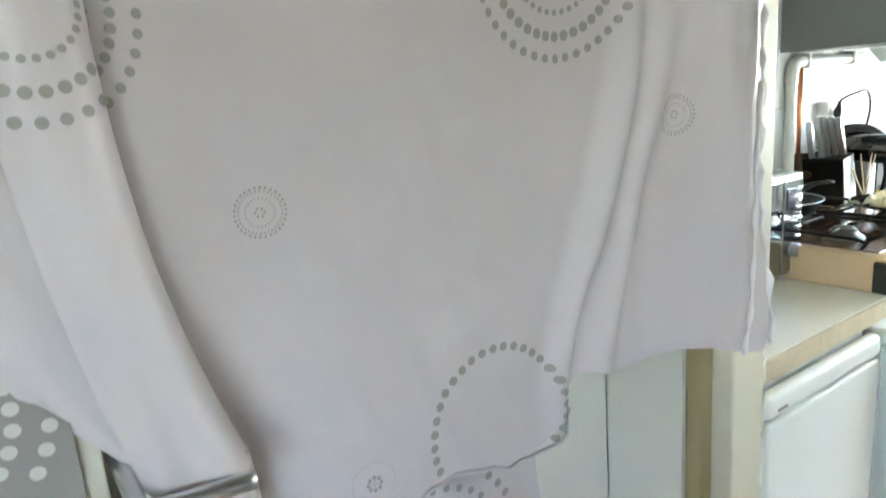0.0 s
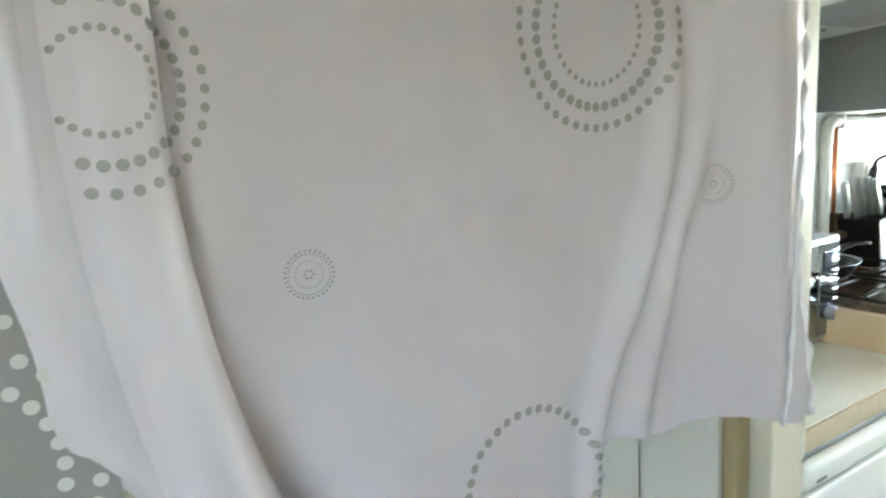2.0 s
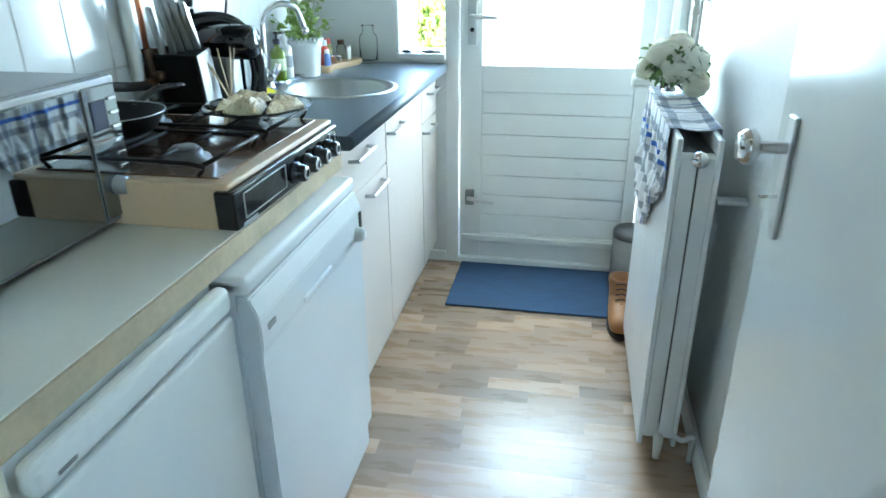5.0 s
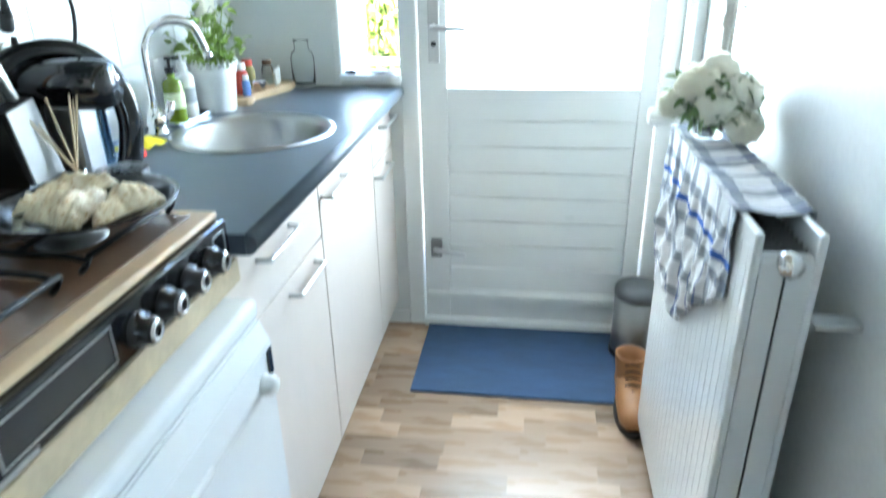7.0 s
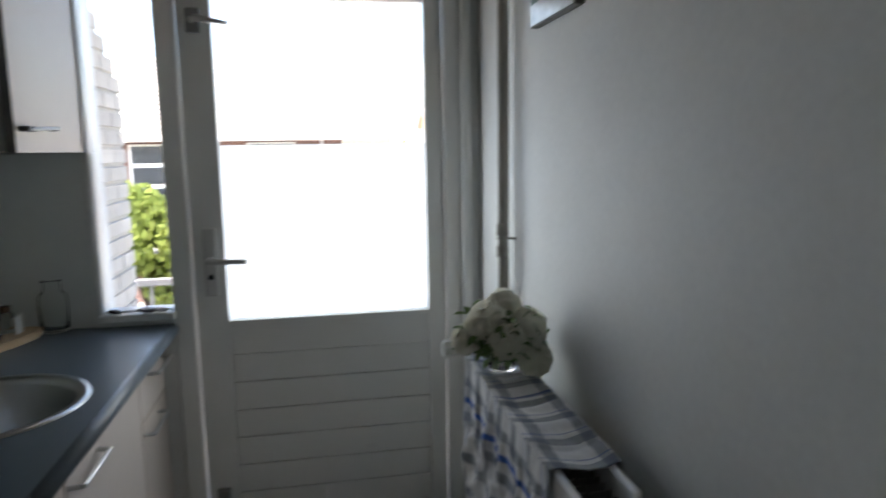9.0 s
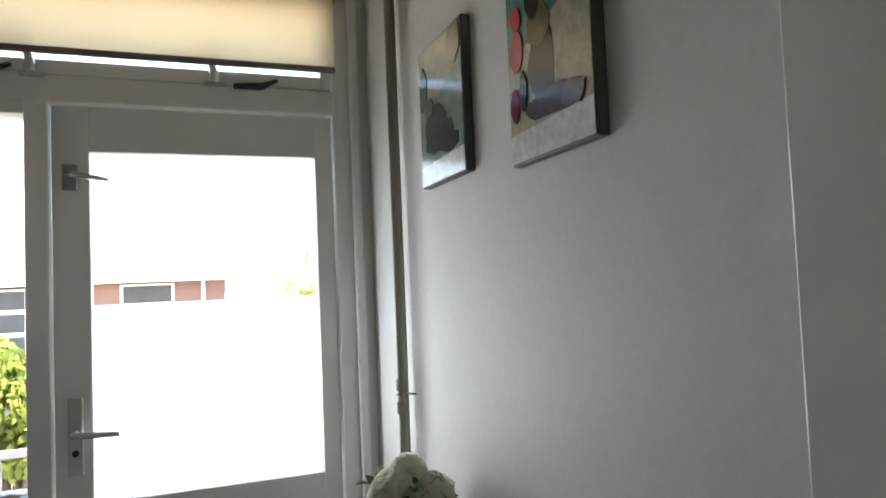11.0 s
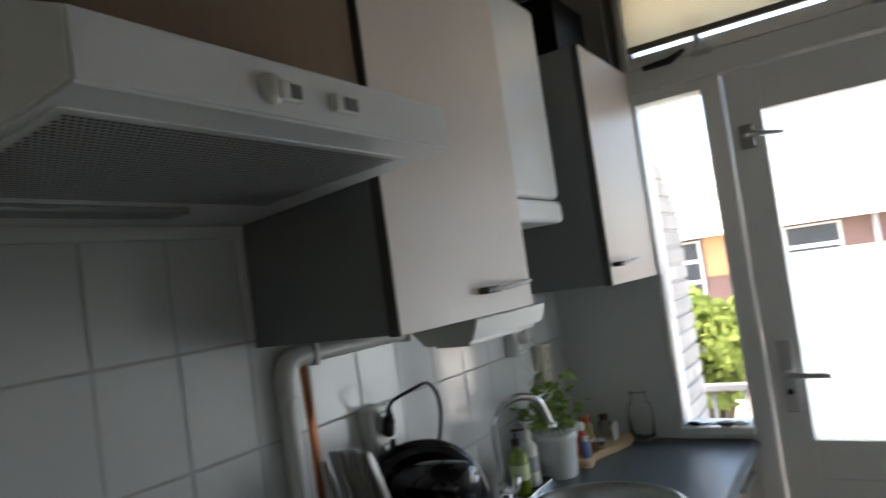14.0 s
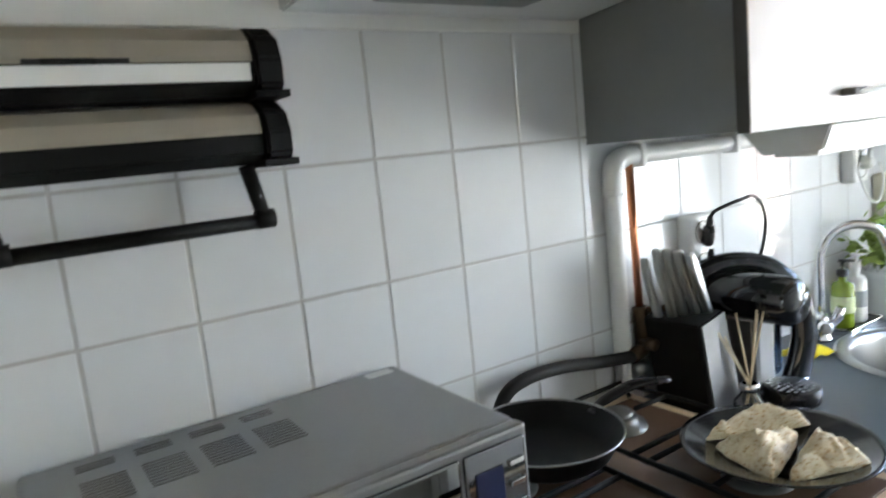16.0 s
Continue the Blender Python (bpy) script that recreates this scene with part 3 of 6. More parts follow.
for c in range(4):
    for r in range(9):
        x0 = MX0 + 0.055 + 0.062 * c
        box(vents, x0, x0 + 0.046, MY1 - 0.145 + 0.008 * r, MY1 - 0.1428 + 0.008 * r, MZ - 0.0004, MZ + 0.0006)
    for r in range(3):
        box(vents, x0, x0 + 0.040, MY1 - 0.045 + 0.008 * r, MY1 - 0.0428 + 0.008 * r, MZ - 0.0004, MZ + 0.0006)
tagged(part("vent_slot", vents, CAB_EDGE, mw, "dark vent slots in the top"), kind="stuff")

# ---- wall units ----
def wall_unit(x0, x1, y0, z0, z1, label, face=CAB, look_of="beige cabinet door", carcass=CAB_GREY, body_look="grey carcass"):
    u = thing("wall_cabinet", ((x0 + x1) / 2, YL, z0), label, "cabinet", "wall cabinets")
    part("body", block(x0, x1, y0 + 0.022, YL - 0.001, z0 + 0.003, z1), carcass, u, body_look)
    d = part("door", block(x0 + 0.002, x1 - 0.002, y0, y0 + 0.018, z0, z1, bevel=0.002), face, u, look_of)
    part("edge_band", block(x0 + 0.0005, x0 + 0.0022, y0 + 0.001, y0 + 0.021, z0, z1), CAB_EDGE, d)
    return u, d


def leaf_handle(x0, x1, y, z, parent):
    """A pale boat-shaped handle on a dark foot."""
    pts = smooth_path([(x0, y - 0.018, z - 0.002), (x0 + 0.05, y - 0.028, z), (x1 - 0.05, y - 0.030, z + 0.004), (x1, y - 0.016, z + 0.006)], 4)
    n = len(pts)
    h = part("handle", tube(pts, [0.003 + 0.006 * math.sin(math.pi * min(1, (i + 1.5) / (n + 1))) for i in range(n)], 10, flat=0.55), WHITE_PLASTIC, parent, "pale boat-shaped handle")
    part("handle_foot", block(x0 - 0.012, x0 + 0.035, y - 0.024, y, z - 0.007, z + 0.005, bevel=0.003), CAB_EDGE, h)
    part("handle_foot", block(x1 - 0.02, x1, y - 0.02, y, z - 0.002, z + 0.008, bevel=0.003), CAB_EDGE, h)


u, d = wall_unit(2.256, 2.735, 1.050, 1.420, 2.10, "grey wall cabinet with a beige door beside the cooker hood")
leaf_handle(2.52, 2.70, 1.050, 1.468, d)
u, d = wall_unit(3.138, 3.585, 1.008, 1.425, 2.07, "grey wall cabinet with a beige door beside the window")
leaf_handle(3.166, 3.346, 1.008, 1.479, d)
u, d = wall_unit(1.708, 2.252, 1.060, 1.7725, 2.10, "brown wooden wall cabinet above the cooker hood", material("brown_wood_front", (0.20, 0.13, 0.085), 0.45, vary=0.15, scale=5, stretch=(8, 1, 1)), "brown wooden door", ENAMEL_OLD, "cream carcass")
boil = thing("boiler", (2.95, YL, 1.585), "white wall-hung boiler with rounded edges between cabinets", "boiler")
part("casing", block(2.745, 3.048, 1.080, YL - 0.001, 1.662, 2.16, bevel=0.018, segments=4), ENAMEL, boil)
part("bottom_panel", block(2.745, 3.050, 1.078, YL - 0.001, 1.602, 1.659, bevel=0.014, segments=3), ENAMEL, boil)
strip_light = thing("under_cabinet_light", (2.68, 1.16, 1.417), "white strip light box under the wall cabinet", "lamp")
part("housing", prism([(1.066, 1.417), (1.080, 1.377), (1.19, 1.371), (1.23, 1.417)], 2.515, 2.832, "x", bevel=0.003), ENAMEL_OLD, strip_light)
part("diffuser", block(2.530, 2.818, 1.095, 1.175, 1.366, 1.3765, bevel=0.003), WHITE_PLASTIC, strip_light, "pale plastic diffuser")

# cooker hood
hood = thing("cooker_hood", (1.98, 1.12, 1.64), "white slimline cooker hood with a perforated filter", "cooker hood")
HX0, HX1, HY0 = 1.706, 2.250, 0.893
def flare(bm):
    """The hood is slightly narrower at its front."""
    for v in bm.verts:
        if v.co.x > 2.0:
            v.co.x -= 0.036 * (YL - v.co.y) / (YL - HY0)
    return bm


part("casing", flare(prism([(HY0, 1.668), (HY0, 1.725), (1.00, 1.768), (YL - 0.002, 1.774), (YL - 0.002, 1.640), (1.34, 1.640)], HX0, HX1, "x", bevel=0.003)), ENAMEL, hood)


def hood_z(y):
    return 1.668 - (y - HY0) / (1.34 - HY0) * 0.028


filt = bmesh.new()
FXA, FXB, FYA, FYB = HX0 + 0.022, HX1 - 0.085, HY0 + 0.056, 1.205
nx, ny = 64, 34
for i in range(nx):
    for j in range(ny):
        cx = FXA + (FXB - FXA) * (i + 0.5 + 0.5 * (j % 2)) / (nx + 0.5)
        cy = FYA + (FYB - FYA) * (j + 0.5) / ny
        vs = [filt.verts.new((cx + 0.0029 * math.cos(a), cy + 0.0034 * math.sin(a), hood_z(cy + 0.0034 * math.sin(a)) - 0.0026)) for a in [k * math.pi / 3 for k in range(6)]]
        filt.faces.new(vs)
part("filter_plate", prism([(FYA - 0.008, hood_z(FYA - 0.008) + 0.002), (FYB + 0.008, hood_z(FYB + 0.008) + 0.002), (FYB + 0.008, hood_z(FYB + 0.008) - 0.0015), (FYA - 0.008, hood_z(FYA - 0.008) - 0.0015)], FXA - 0.008, FXB + 0.008, "x"), ENAMEL, hood, "white perforated filter plate")
ho = part("filter_perforation", filt, CAB_EDGE, hood, "rows of small dark holes")
tagged(ho, kind="stuff")
part("hood_lamp", block(1.80, 2.055, 1.235, 1.285, hood_z(1.26) - 0.008, hood_z(1.26) + 0.004, bevel=0.004), CAB_GREY, hood, "slim grey lamp cover, unlit")
part("knob", lathe([(0, -0.006), (0.013, -0.006), (0.015, -0.003), (0.015, 0.001)], (1.896, HY0, 1.695), "y", 24), WHITE_PLASTIC, hood, "round white knob")
for x0, x1 in ((1.902, 1.932), (1.980, 2.018)):
    sw = part("switch", block(x0, x1, HY0 - 0.008, HY0 + 0.001, 1.685, 1.705, bevel=0.002), WHITE_PLASTIC, hood, "small slide switch")
    part("switch_slot", block(x0 + 0.014, x1 - 0.003, HY0 - 0.009, HY0 - 0.007, 1.688, 1.702), CAB_GREY, sw)
single("hood_cable", tube(smooth_path([(HX0, YL - 0.012, 1.708), (1.68, YL - 0.012, 1.700), (1.645, YL - 0.012, 1.678), (1.628, YL - 0.012, 1.690), (1.612, YL - 0.012, 1.74), (1.600, YL - 0.012, 1.86), (1.60, YL - 0.012, 2.40)]), 0.0035, 8), material("grey_cable", (0.16, 0.155, 0.14), 0.5), "grey mains cable of the cooker hood", "cable")

# ---- radiator ----
rad = thing("radiator", (2.66, -0.03, 0.12), "white double panel radiator on the grey wall", "radiator")
RX0, RX1, RYF, RYB, RZ0, RZ1 = 2.325, 3.000, 0.024, -0.080, 0.060, 0.930
fp = block(RX0, RX1, RYF - 0.014, RYF, RZ0, RZ1, bevel=0.005, segments=3)
part("front_panel", fp, ENAMEL, rad)
part("back_panel", block(RX0, RX1, RYB, RYB + 0.014, RZ0, RZ1, bevel=0.005, segments=3), ENAMEL, rad)
for k in range(19):
    x = RX0 + 0.02 + 0.034 * k
    part("rib", block(x, x + 0.018, RYF - 0.002, RYF + 0.0004, RZ0 + 0.03, RZ1 - 0.03, bevel=0.0003), ENAMEL, rad)
for x in (RX0, RX1 - 0.004):
    for y0, y1 in ((RYF - 0.050, RYF - 0.014), (RYB + 0.014, RYB + 0.050)):
        part("end_cover", block(x, x + 0.004, y0, y1, RZ0 + 0.03, RZ1 - 0.045, bevel=0.001), ENAMEL, rad)
fins = bmesh.new()
for k in range(28):
    x = RX0 + 0.03 + 0.0215 * k
    for y0, y1 in ((RYF - 0.048, RYF - 0.015), (RYB + 0.015, RYB + 0.048)):
        box(fins, x, x + 0.002, y0, y1, RZ0 + 0.05, RZ1 - 0.035)
tagged(part("convector_fin", fins, CAB_GREY, rad, "dark convector fins inside"), kind="stuff")
for x, z in ((RX0 + 0.018, RZ1 - 0.055), (RX0 + 0.018, RZ0 + 0.045), (RX1 - 0.018, RZ1 - 0.055)):
    part("manifold", lathe([(0, RYB - RYF + 0.012), (0.018, RYB - RYF + 0.012), (0.018, -0.012), (0, -0.012)], (x, RYF, z), "y", 20), ENAMEL, rad)
part("bleed_plug", lathe([(0, -0.026), (0.010, -0.026), (0.012, -0.020), (0.019, -0.018), (0.019, 0.002)], (RX0 + 0.004, -0.03, RZ1 - 0.048), "x", 8), CHROME, rad, "chrome bleed plug")
part("drain_valve", tube([(RX0 + 0.03, -0.03, RZ0 + 0.04), (RX0 - 0.01, -0.03, RZ0 + 0.03), (RX0 - 0.012, -0.03, RZ0 - 0.03)], [0.014, 0.014, 0.010]), WHITE_PLASTIC, rad)
part("bracket", block(RX0 - 0.015, RX0 + 0.02, YR + 0.001, RYB, 0.780, 0.790, bevel=0.002), ALU, rad)
part("supply_pipe", tube(smooth_path([(RX0 + 0.02, -0.05, RZ0 + 0.045), (RX0 - 0.01, -0.09, RZ0 + 0.035), (RX0 + 0.0, -0.12, 0.10), (RX0 + 0.02, -0.125, 0.0)]), 0.008, 10), ENAMEL, rad)
trv = part("valve_head", lathe([(0, 0.036), (0.017, 0.036), (0.021, 0.030), (0.022, -0.020), (0.016, -0.026), (0.013, -0.060), (0, -0.060)], (RX1 + 0.022, 0.045, 0.945), "y", 24), WHITE_PLASTIC, rad, "white ribbed thermostat head")
for k in range(9):
    a = math.pi * 2 * k / 9
    part("grip_rib", block(RX1 + 0.022 + 0.0215 * math.cos(a) - 0.002, RX1 + 0.022 + 0.0215 * math.cos(a) + 0.002, 0.026, 0.076, 0.945 + 0.0215 * math.sin(a) - 0.002, 0.945 + 0.0215 * math.sin(a) + 0.002, bevel=0.001), WHITE_PLASTIC, trv)

# pipes beside the garden door
pp = thing("heating_pipe", (3.19, -0.11, 0), "pair of grey-painted heating pipes in the corner", "pipe")
GREY_PIPE = material("grey_painted_pipe", (0.34, 0.32, 0.28), 0.45, vary=0.1, scale=9)
part("riser", tube([(3.185, -0.113, 0.0), (3.185, -0.113, TOP)], 0.010, 14), GREY_PIPE, pp)
part("riser", tube([(3.206, -0.132, 0.0), (3.206, -0.132, TOP)], 0.006, 14), GREY_PIPE, pp)
part("pipe_clip", tube([(3.172, -0.110, 1.185), (3.185, -0.101, 1.185), (3.197, -0.113, 1.185), (3.180, YR, 1.182)], 0.0035, 8), GREY_PIPE, pp)
for z in (1.150, 1.208):
    part("joint", lathe([(0.011, -0.016), (0.0145, -0.014), (0.0145, 0.014), (0.011, 0.016)], (3.185, -0.113, z), steps=16), GREY_PIPE, pp)

# ---- doorway: cream post, open door leaf ----
post = bmesh.new()
box(post, 1.072, 1.168, 0.780, 0.97, 0, 2.12, bevel=0.004)
box(post, 1.06, X0 + 0.004, -0.13, -0.030, 0, 2.12, bevel=0.003)
box(post, 1.06, X0 + 0.003, -0.030, 0.780, 2.05, 2.12, bevel=0.003)
setting("doorway_frame", post, FRAME_CREAM, "cream painted frame of the kitchen doorway", "door frame")
setting("rebate_strip", block(1.034, 1.0705, 0.812, 0.842, 0, 2.10, bevel=0.007), OLIVE, "olive-gold painted rebate of the hall door frame", "trim")
setting("door_lining", block(1.030, 1.0705, 0.843, 1.00, 0, 2.10), WALL_CREAM, "pale lining of the hall door frame", "trim")
kd = thing("door_2", (1.21, -0.08, 0), "glossy white inner door standing open along the wall", "door", kind="structure")
part("door_leaf", block(1.212, 1.934, -0.112, -0.072, 0.012, 2.04, bevel=0.003), LEAF_PAINT, kd)
pl = part("handle_plate", block(1.835, 1.868, -0.072, -0.064, 0.885, 1.085, bevel=0.003), ALU, kd, "long satin metal door plate")
part("door_knob", lathe([(0, 0.072), (0.020, 0.072), (0.028, 0.062), (0.029, 0.050), (0.020, 0.042), (0.010, 0.036), (0.010, 0.0)], (1.850, -0.064, 1.035), "y", 28), CHROME, pl, "polished oval door knob")
part("key", tube([(1.85, -0.066, 0.955), (1.85, -0.036, 0.955)], 0.003, 8), CHROME, pl)

# ---- hall door behind the hanging cover ----
hd = thing("door_3", (0.62, 1.0, 0), "pale hall door with a satin lever handle", "door", kind="structure")
part("door_leaf", block(0.225, 1.028, 1.000, 1.040, 0.01, 2.08, bevel=0.003), WALL_CREAM, hd)
part("lever", tube(smooth_path([(0.236, 1.0, 1.022), (0.236, 0.90, 1.022), (0.240, 0.858, 1.022), (0.290, 0.848, 1.020), (0.340, 0.846, 1.017)]), 0.0095), ALU, hd, "satin aluminium lever")
setting("hall_door_frame", box(block(0.172, 0.222, 0.955, 1.05, 0, 2.12, bevel=0.003), 0.172, 1.0, 0.955, 1.05, 2.085, 2.12), FRAME_CREAM, "cream painted hall door frame", "door frame")
setting("strike_plate", block(0.166, 0.173, 0.965, 0.99, 1.05, 1.085), BRASS, "small brass strike plate", "strike plate")
single("door_mat", block(3.142, 3.592, 0.040, 0.724, 0.0, 0.009, bevel=0.003), material("blue_woven_mat", (0.045, 0.085, 0.17), 0.9, vary=0.3, scale=30, bump=0.8, bump_scale=260, stretch=(1, 0.3, 1)), "flat blue woven doormat before the garden door", "doormat")


# ---- wall furniture and pipes over the counter ----
pipe = thing("gas_pipe", (2.3, 1.35, 0.9), "white plastic pipe bent along the tiles under the cabinet", "pipe")
PY = 1.350
part("pipe_run", tube(smooth_path([(2.298, PY, 0.915), (2.298, PY, 1.20), (2.298, PY, 1.355), (2.308, PY, 1.383), (2.335, PY, 1.393), (2.50, PY, 1.393), (2.78, PY, 1.393)], 6), 0.0165, 18), WHITE_PLASTIC, pipe)
part("elbow", tube(smooth_path([(2.298, PY, 1.325), (2.298, PY, 1.355), (2.308, PY, 1.383), (2.335, PY, 1.393), (2.37, PY, 1.393)], 6), 0.0195, 18), WHITE_PLASTIC, pipe)
for x in (2.36, 2.66):
    part("pipe_clip", block(x, x + 0.014, PY - 0.022, YL - 0.009, 1.372, 1.417, bevel=0.003), WHITE_PLASTIC, pipe)
part("copper_pipe", tube([(2.348, 1.345, 1.07), (2.340, 1.345, 1.38)], 0.0075, 12), COPPER, pipe, "thin copper gas pipe")
valve = part("gas_valve", tube(smooth_path([(2.346, 1.345, 1.105), (2.346, 1.34, 1.07), (2.345, 1.335, 1.030), (2.300, 1.330, 1.018)]), 0.014, 10), BRASS, pipe, "dark old gas valve")
part("valve_handle", tube([(2.35, 1.335, 1.075), (2.36, 1.30, 1.085), (2.375, 1.285, 1.08)], [0.012, 0.009, 0.011]), BLACK, valve)
part("valve_nut", lathe([(0, -0.02), (0.018, -0.02), (0.018, 0.02), (0, 0.02)], (2.352, 1.342, 1.045), steps=6), BRASS, valve)
for vx, vy, vz, vr in ((2.372, 1.325, 1.062, 0.016), (2.330, 1.318, 1.040, 0.013), (2.374, 1.318, 1.012, 0.015)):
    part("valve_knob", lathe([(0, -0.022), (vr * 0.8, -0.022), (vr, -0.016), (vr, -0.004), (vr * 0.6, 0.0), (vr * 0.5, 0.016)], (vx, vy, vz), "y", 8), BRASS, valve, "dark worn valve knob")
part("valve_stem", tube([(2.36, 1.34, 1.095), (2.362, 1.31, 1.10), (2.395, 1.300, 1.105)], [0.008, 0.007, 0.006], 8), BRASS, valve)
part("valve_nut", lathe([(0, -0.016), (0.015, -0.016), (0.015, 0.016), (0, 0.016)], (2.32, 1.330, 0.990), "x", 6), STEEL_GREY, valve)
single("gas_hose", tube(smooth_path([(2.31, 1.330, 1.018), (2.22, 1.330, 1.030), (2.12, 1.332, 1.046), (2.04, 1.335, 1.046), (1.995, 1.340, 1.022), (1.975, 1.345, 0.95), (1.97, 1.350, 0.872)]), 0.0115, 12), RUBBER, "black rubber gas hose from the valve to the stove", "hose")


WELL = material("shaded_socket_well", (0.30, 0.29, 0.25), 0.5)


def wall_socket(x, z, mat, double, label):
    s = thing("wall_socket", (x, YL - 0.008, z), label, "socket", "wall sockets")
    part("plate", block(x - 0.036, x + 0.036, YL - 0.045, YL - 0.0085, z - (0.068 if double else 0.036), z + (0.068 if double else 0.036), bevel=0.007, segments=3), mat, s)
    for dz in ((-0.033, 0.033) if double else (0,)):
        part("socket_well", lathe([(0.024, 0.0), (0.021, -0.0015), (0.0195, 0.010), (0, 0.010)], (x, YL - 0.0455, z + dz), "y", 24), WELL, s)
    return s


s1 = wall_socket(2.532, 1.190, WHITE_PLASTIC, True, "white double wall socket with two black plugs")
s2 = wall_socket(3.205, 1.318, WHITE_PLASTIC, True, "white double wall socket with a white plug")
s3 = wall_socket(3.375, 1.190, CREAM_PLASTIC, True, "yellowed double wall socket above the plant")
for x, z, mat, nm in ((2.532, 1.222, BLACK, "black mains plug with a looped cable"), (2.532, 1.155, BLACK, "black mains plug in the lower socket"), (3.205, 1.300, WHITE_PLASTIC, "white mains plug with a looped cable")):
    pl = thing("mains_plug", (x, 1.31, z), nm, "plug")
    if mat is BLACK:
        part("plug_body", tube(smooth_path([(x, YL - 0.054, z - 0.026), (x, YL - 0.058, z - 0.010), (x, YL - 0.060, z + 0.014)], 4), [0.009, 0.0115, 0.0125, 0.0125, 0.0125, 0.0125, 0.012, 0.011, 0.010], 14), mat, pl)
    else:
        part("plug_body", lathe([(0, -0.026), (0.010, -0.026), (0.0165, -0.018), (0.018, 0.0)], (x, YL - 0.047, z), "y", 18), mat, pl)
    part("strain_relief", tube([(x, YL - 0.062, z), (x, YL - 0.064, z + 0.034)], [0.011, 0.005], 10), mat, pl)
    if mat is BLACK and z > 1.2:
        part("cable", tube(smooth_path([(x, 1.311, z + 0.03), (x + 0.004, 1.300, z + 0.045), (x + 0.035, 1.268, z + 0.062), (x + 0.09, 1.268, z + 0.062), (x + 0.125, 1.27, z + 0.02), (x + 0.125, 1.275, z - 0.04), (x + 0.105, 1.285, z - 0.10)]), 0.0038, 8), BLACK, pl)
    if mat is WHITE_PLASTIC:
        part("cable", tube(smooth_path([(x, 1.29, z), (x + 0.008, 1.283, z - 0.05), (x - 0.01, 1.29, z - 0.10), (x - 0.045, 1.30, z - 0.075), (x - 0.055, 1.32, z + 0.0), (x - 0.055, 1.34, z + 0.10)]), 0.003, 8), WHITE_PLASTIC, pl)

# foil and film dispenser with towel bar
disp = thing("roll_dispenser", (1.44, YL, 1.44), "black wall dispenser for kitchen rolls with a towel bar", "dispenser")
TAUPE = material("taupe_lid", (0.30, 0.27, 0.22), 0.35, vary=0.06, scale=6)
DY = 0.026
for z0, zt in ((1.528, 1.610), (1.446, 1.522)):
    h = zt - z0
    out = [(YL - 0.009, z0), (1.285 + DY, z0), (1.272 + DY, z0 + 0.012), (1.272 + DY, z0 + h * 0.45), (1.278 + DY, z0 + h * 0.75), (1.298 + DY, z0 + h * 0.95), (1.318 + DY, z0 + h), (YL - 0.009, z0 + h)]
    part("cassette", prism(out, 1.20 + 0.01, 1.638, "x", bevel=0.002), BLACK_MATT, disp, "black cassette")
    for x0 in (1.638,):
        part("end_cap", prism([(YL - 0.009, z0 - 0.004), (1.278 + DY, z0 - 0.004), (1.264 + DY, z0 + 0.010), (1.262 + DY, z0 + h * 0.5), (1.272 + DY, z0 + h * 0.82), (1.296 + DY, z0 + h), (1.318 + DY, z0 + h + 0.004), (YL - 0.009, z0 + h + 0.004)], x0, x0 + 0.033, "x", bevel=0.004), BLACK_MATT, disp, "rounded black end cap")
    part("end_lip", block(1.630, 1.6745, 1.258 + DY, 1.31 + DY, z0 - 0.005, z0 + 0.004, bevel=0.002), BLACK_MATT, disp)
    lid = [(y + DY, z) for y, z in ((1.2695, z0 + h * 0.47), (1.2695, z0 + h * 0.55), (1.275, z0 + h * 0.77), (1.2955, z0 + h * 0.972), (1.314, z0 + h + 0.0025), (1.314, z0 + h - 0.004), (1.298, z0 + h * 0.93), (1.283, z0 + h * 0.7), (1.279, z0 + h * 0.5))]
    part("lid", prism(lid, 1.212, 1.636, "x"), TAUPE, disp, "taupe lid")
part("label_strip", block(1.214, 1.632, 1.2685 + DY, 1.2715 + DY, 1.544, 1.565, bevel=0.001), WHITE_PLASTIC, disp, "pale strip on the cassette")
part("lid_catch", block(1.40, 1.50, 1.264 + DY, 1.272 + DY, 1.565, 1.571, bevel=0.001), BLACK, disp)
part("towel_bar", tube([(1.350, 1.312, 1.376), (1.636, 1.312, 1.376)], 0.0092, 12), BLACK_MATT, disp, "black towel bar")
for x in (1.350, 1.630):
    part("bar_arm", tube([(x - 0.012, 1.320, 1.445), (x, 1.313, 1.378)], [0.010, 0.009], 8), BLACK_MATT, disp)
    part("bar_end", lathe([(0, -0.011), (0.012, -0.011), (0.012, 0.011), (0, 0.011)], (x, 1.312, 1.378), "x", 16), BLACK_MATT, disp)

# ---- on the stove and worktop ----
pan = thing("frying_pan", (2.0, 1.235, GZ + 0.03), "black frying pan with a worn rim on the stove", "pan")
PX, PYY, PZ = 1.957, 1.198, GZ + 0.0325
part("pan_body", lathe([(0, 0), (0.082, 0), (0.094, 0.008), (0.112, 0.040), (0.1145, 0.041), (0.111, 0.0385), (0.091, 0.010), (0.080, 0.004), (0, 0.004)], (PX, PYY, PZ), steps=48), BLACK_MATT, pan)
part("rim", lathe([(0.1115, 0.0395), (0.1125, 0.0415), (0.1148, 0.0415), (0.1150, 0.0398)], (PX, PYY, PZ), steps=48), STEEL_GREY, pan, "bare metal rim")
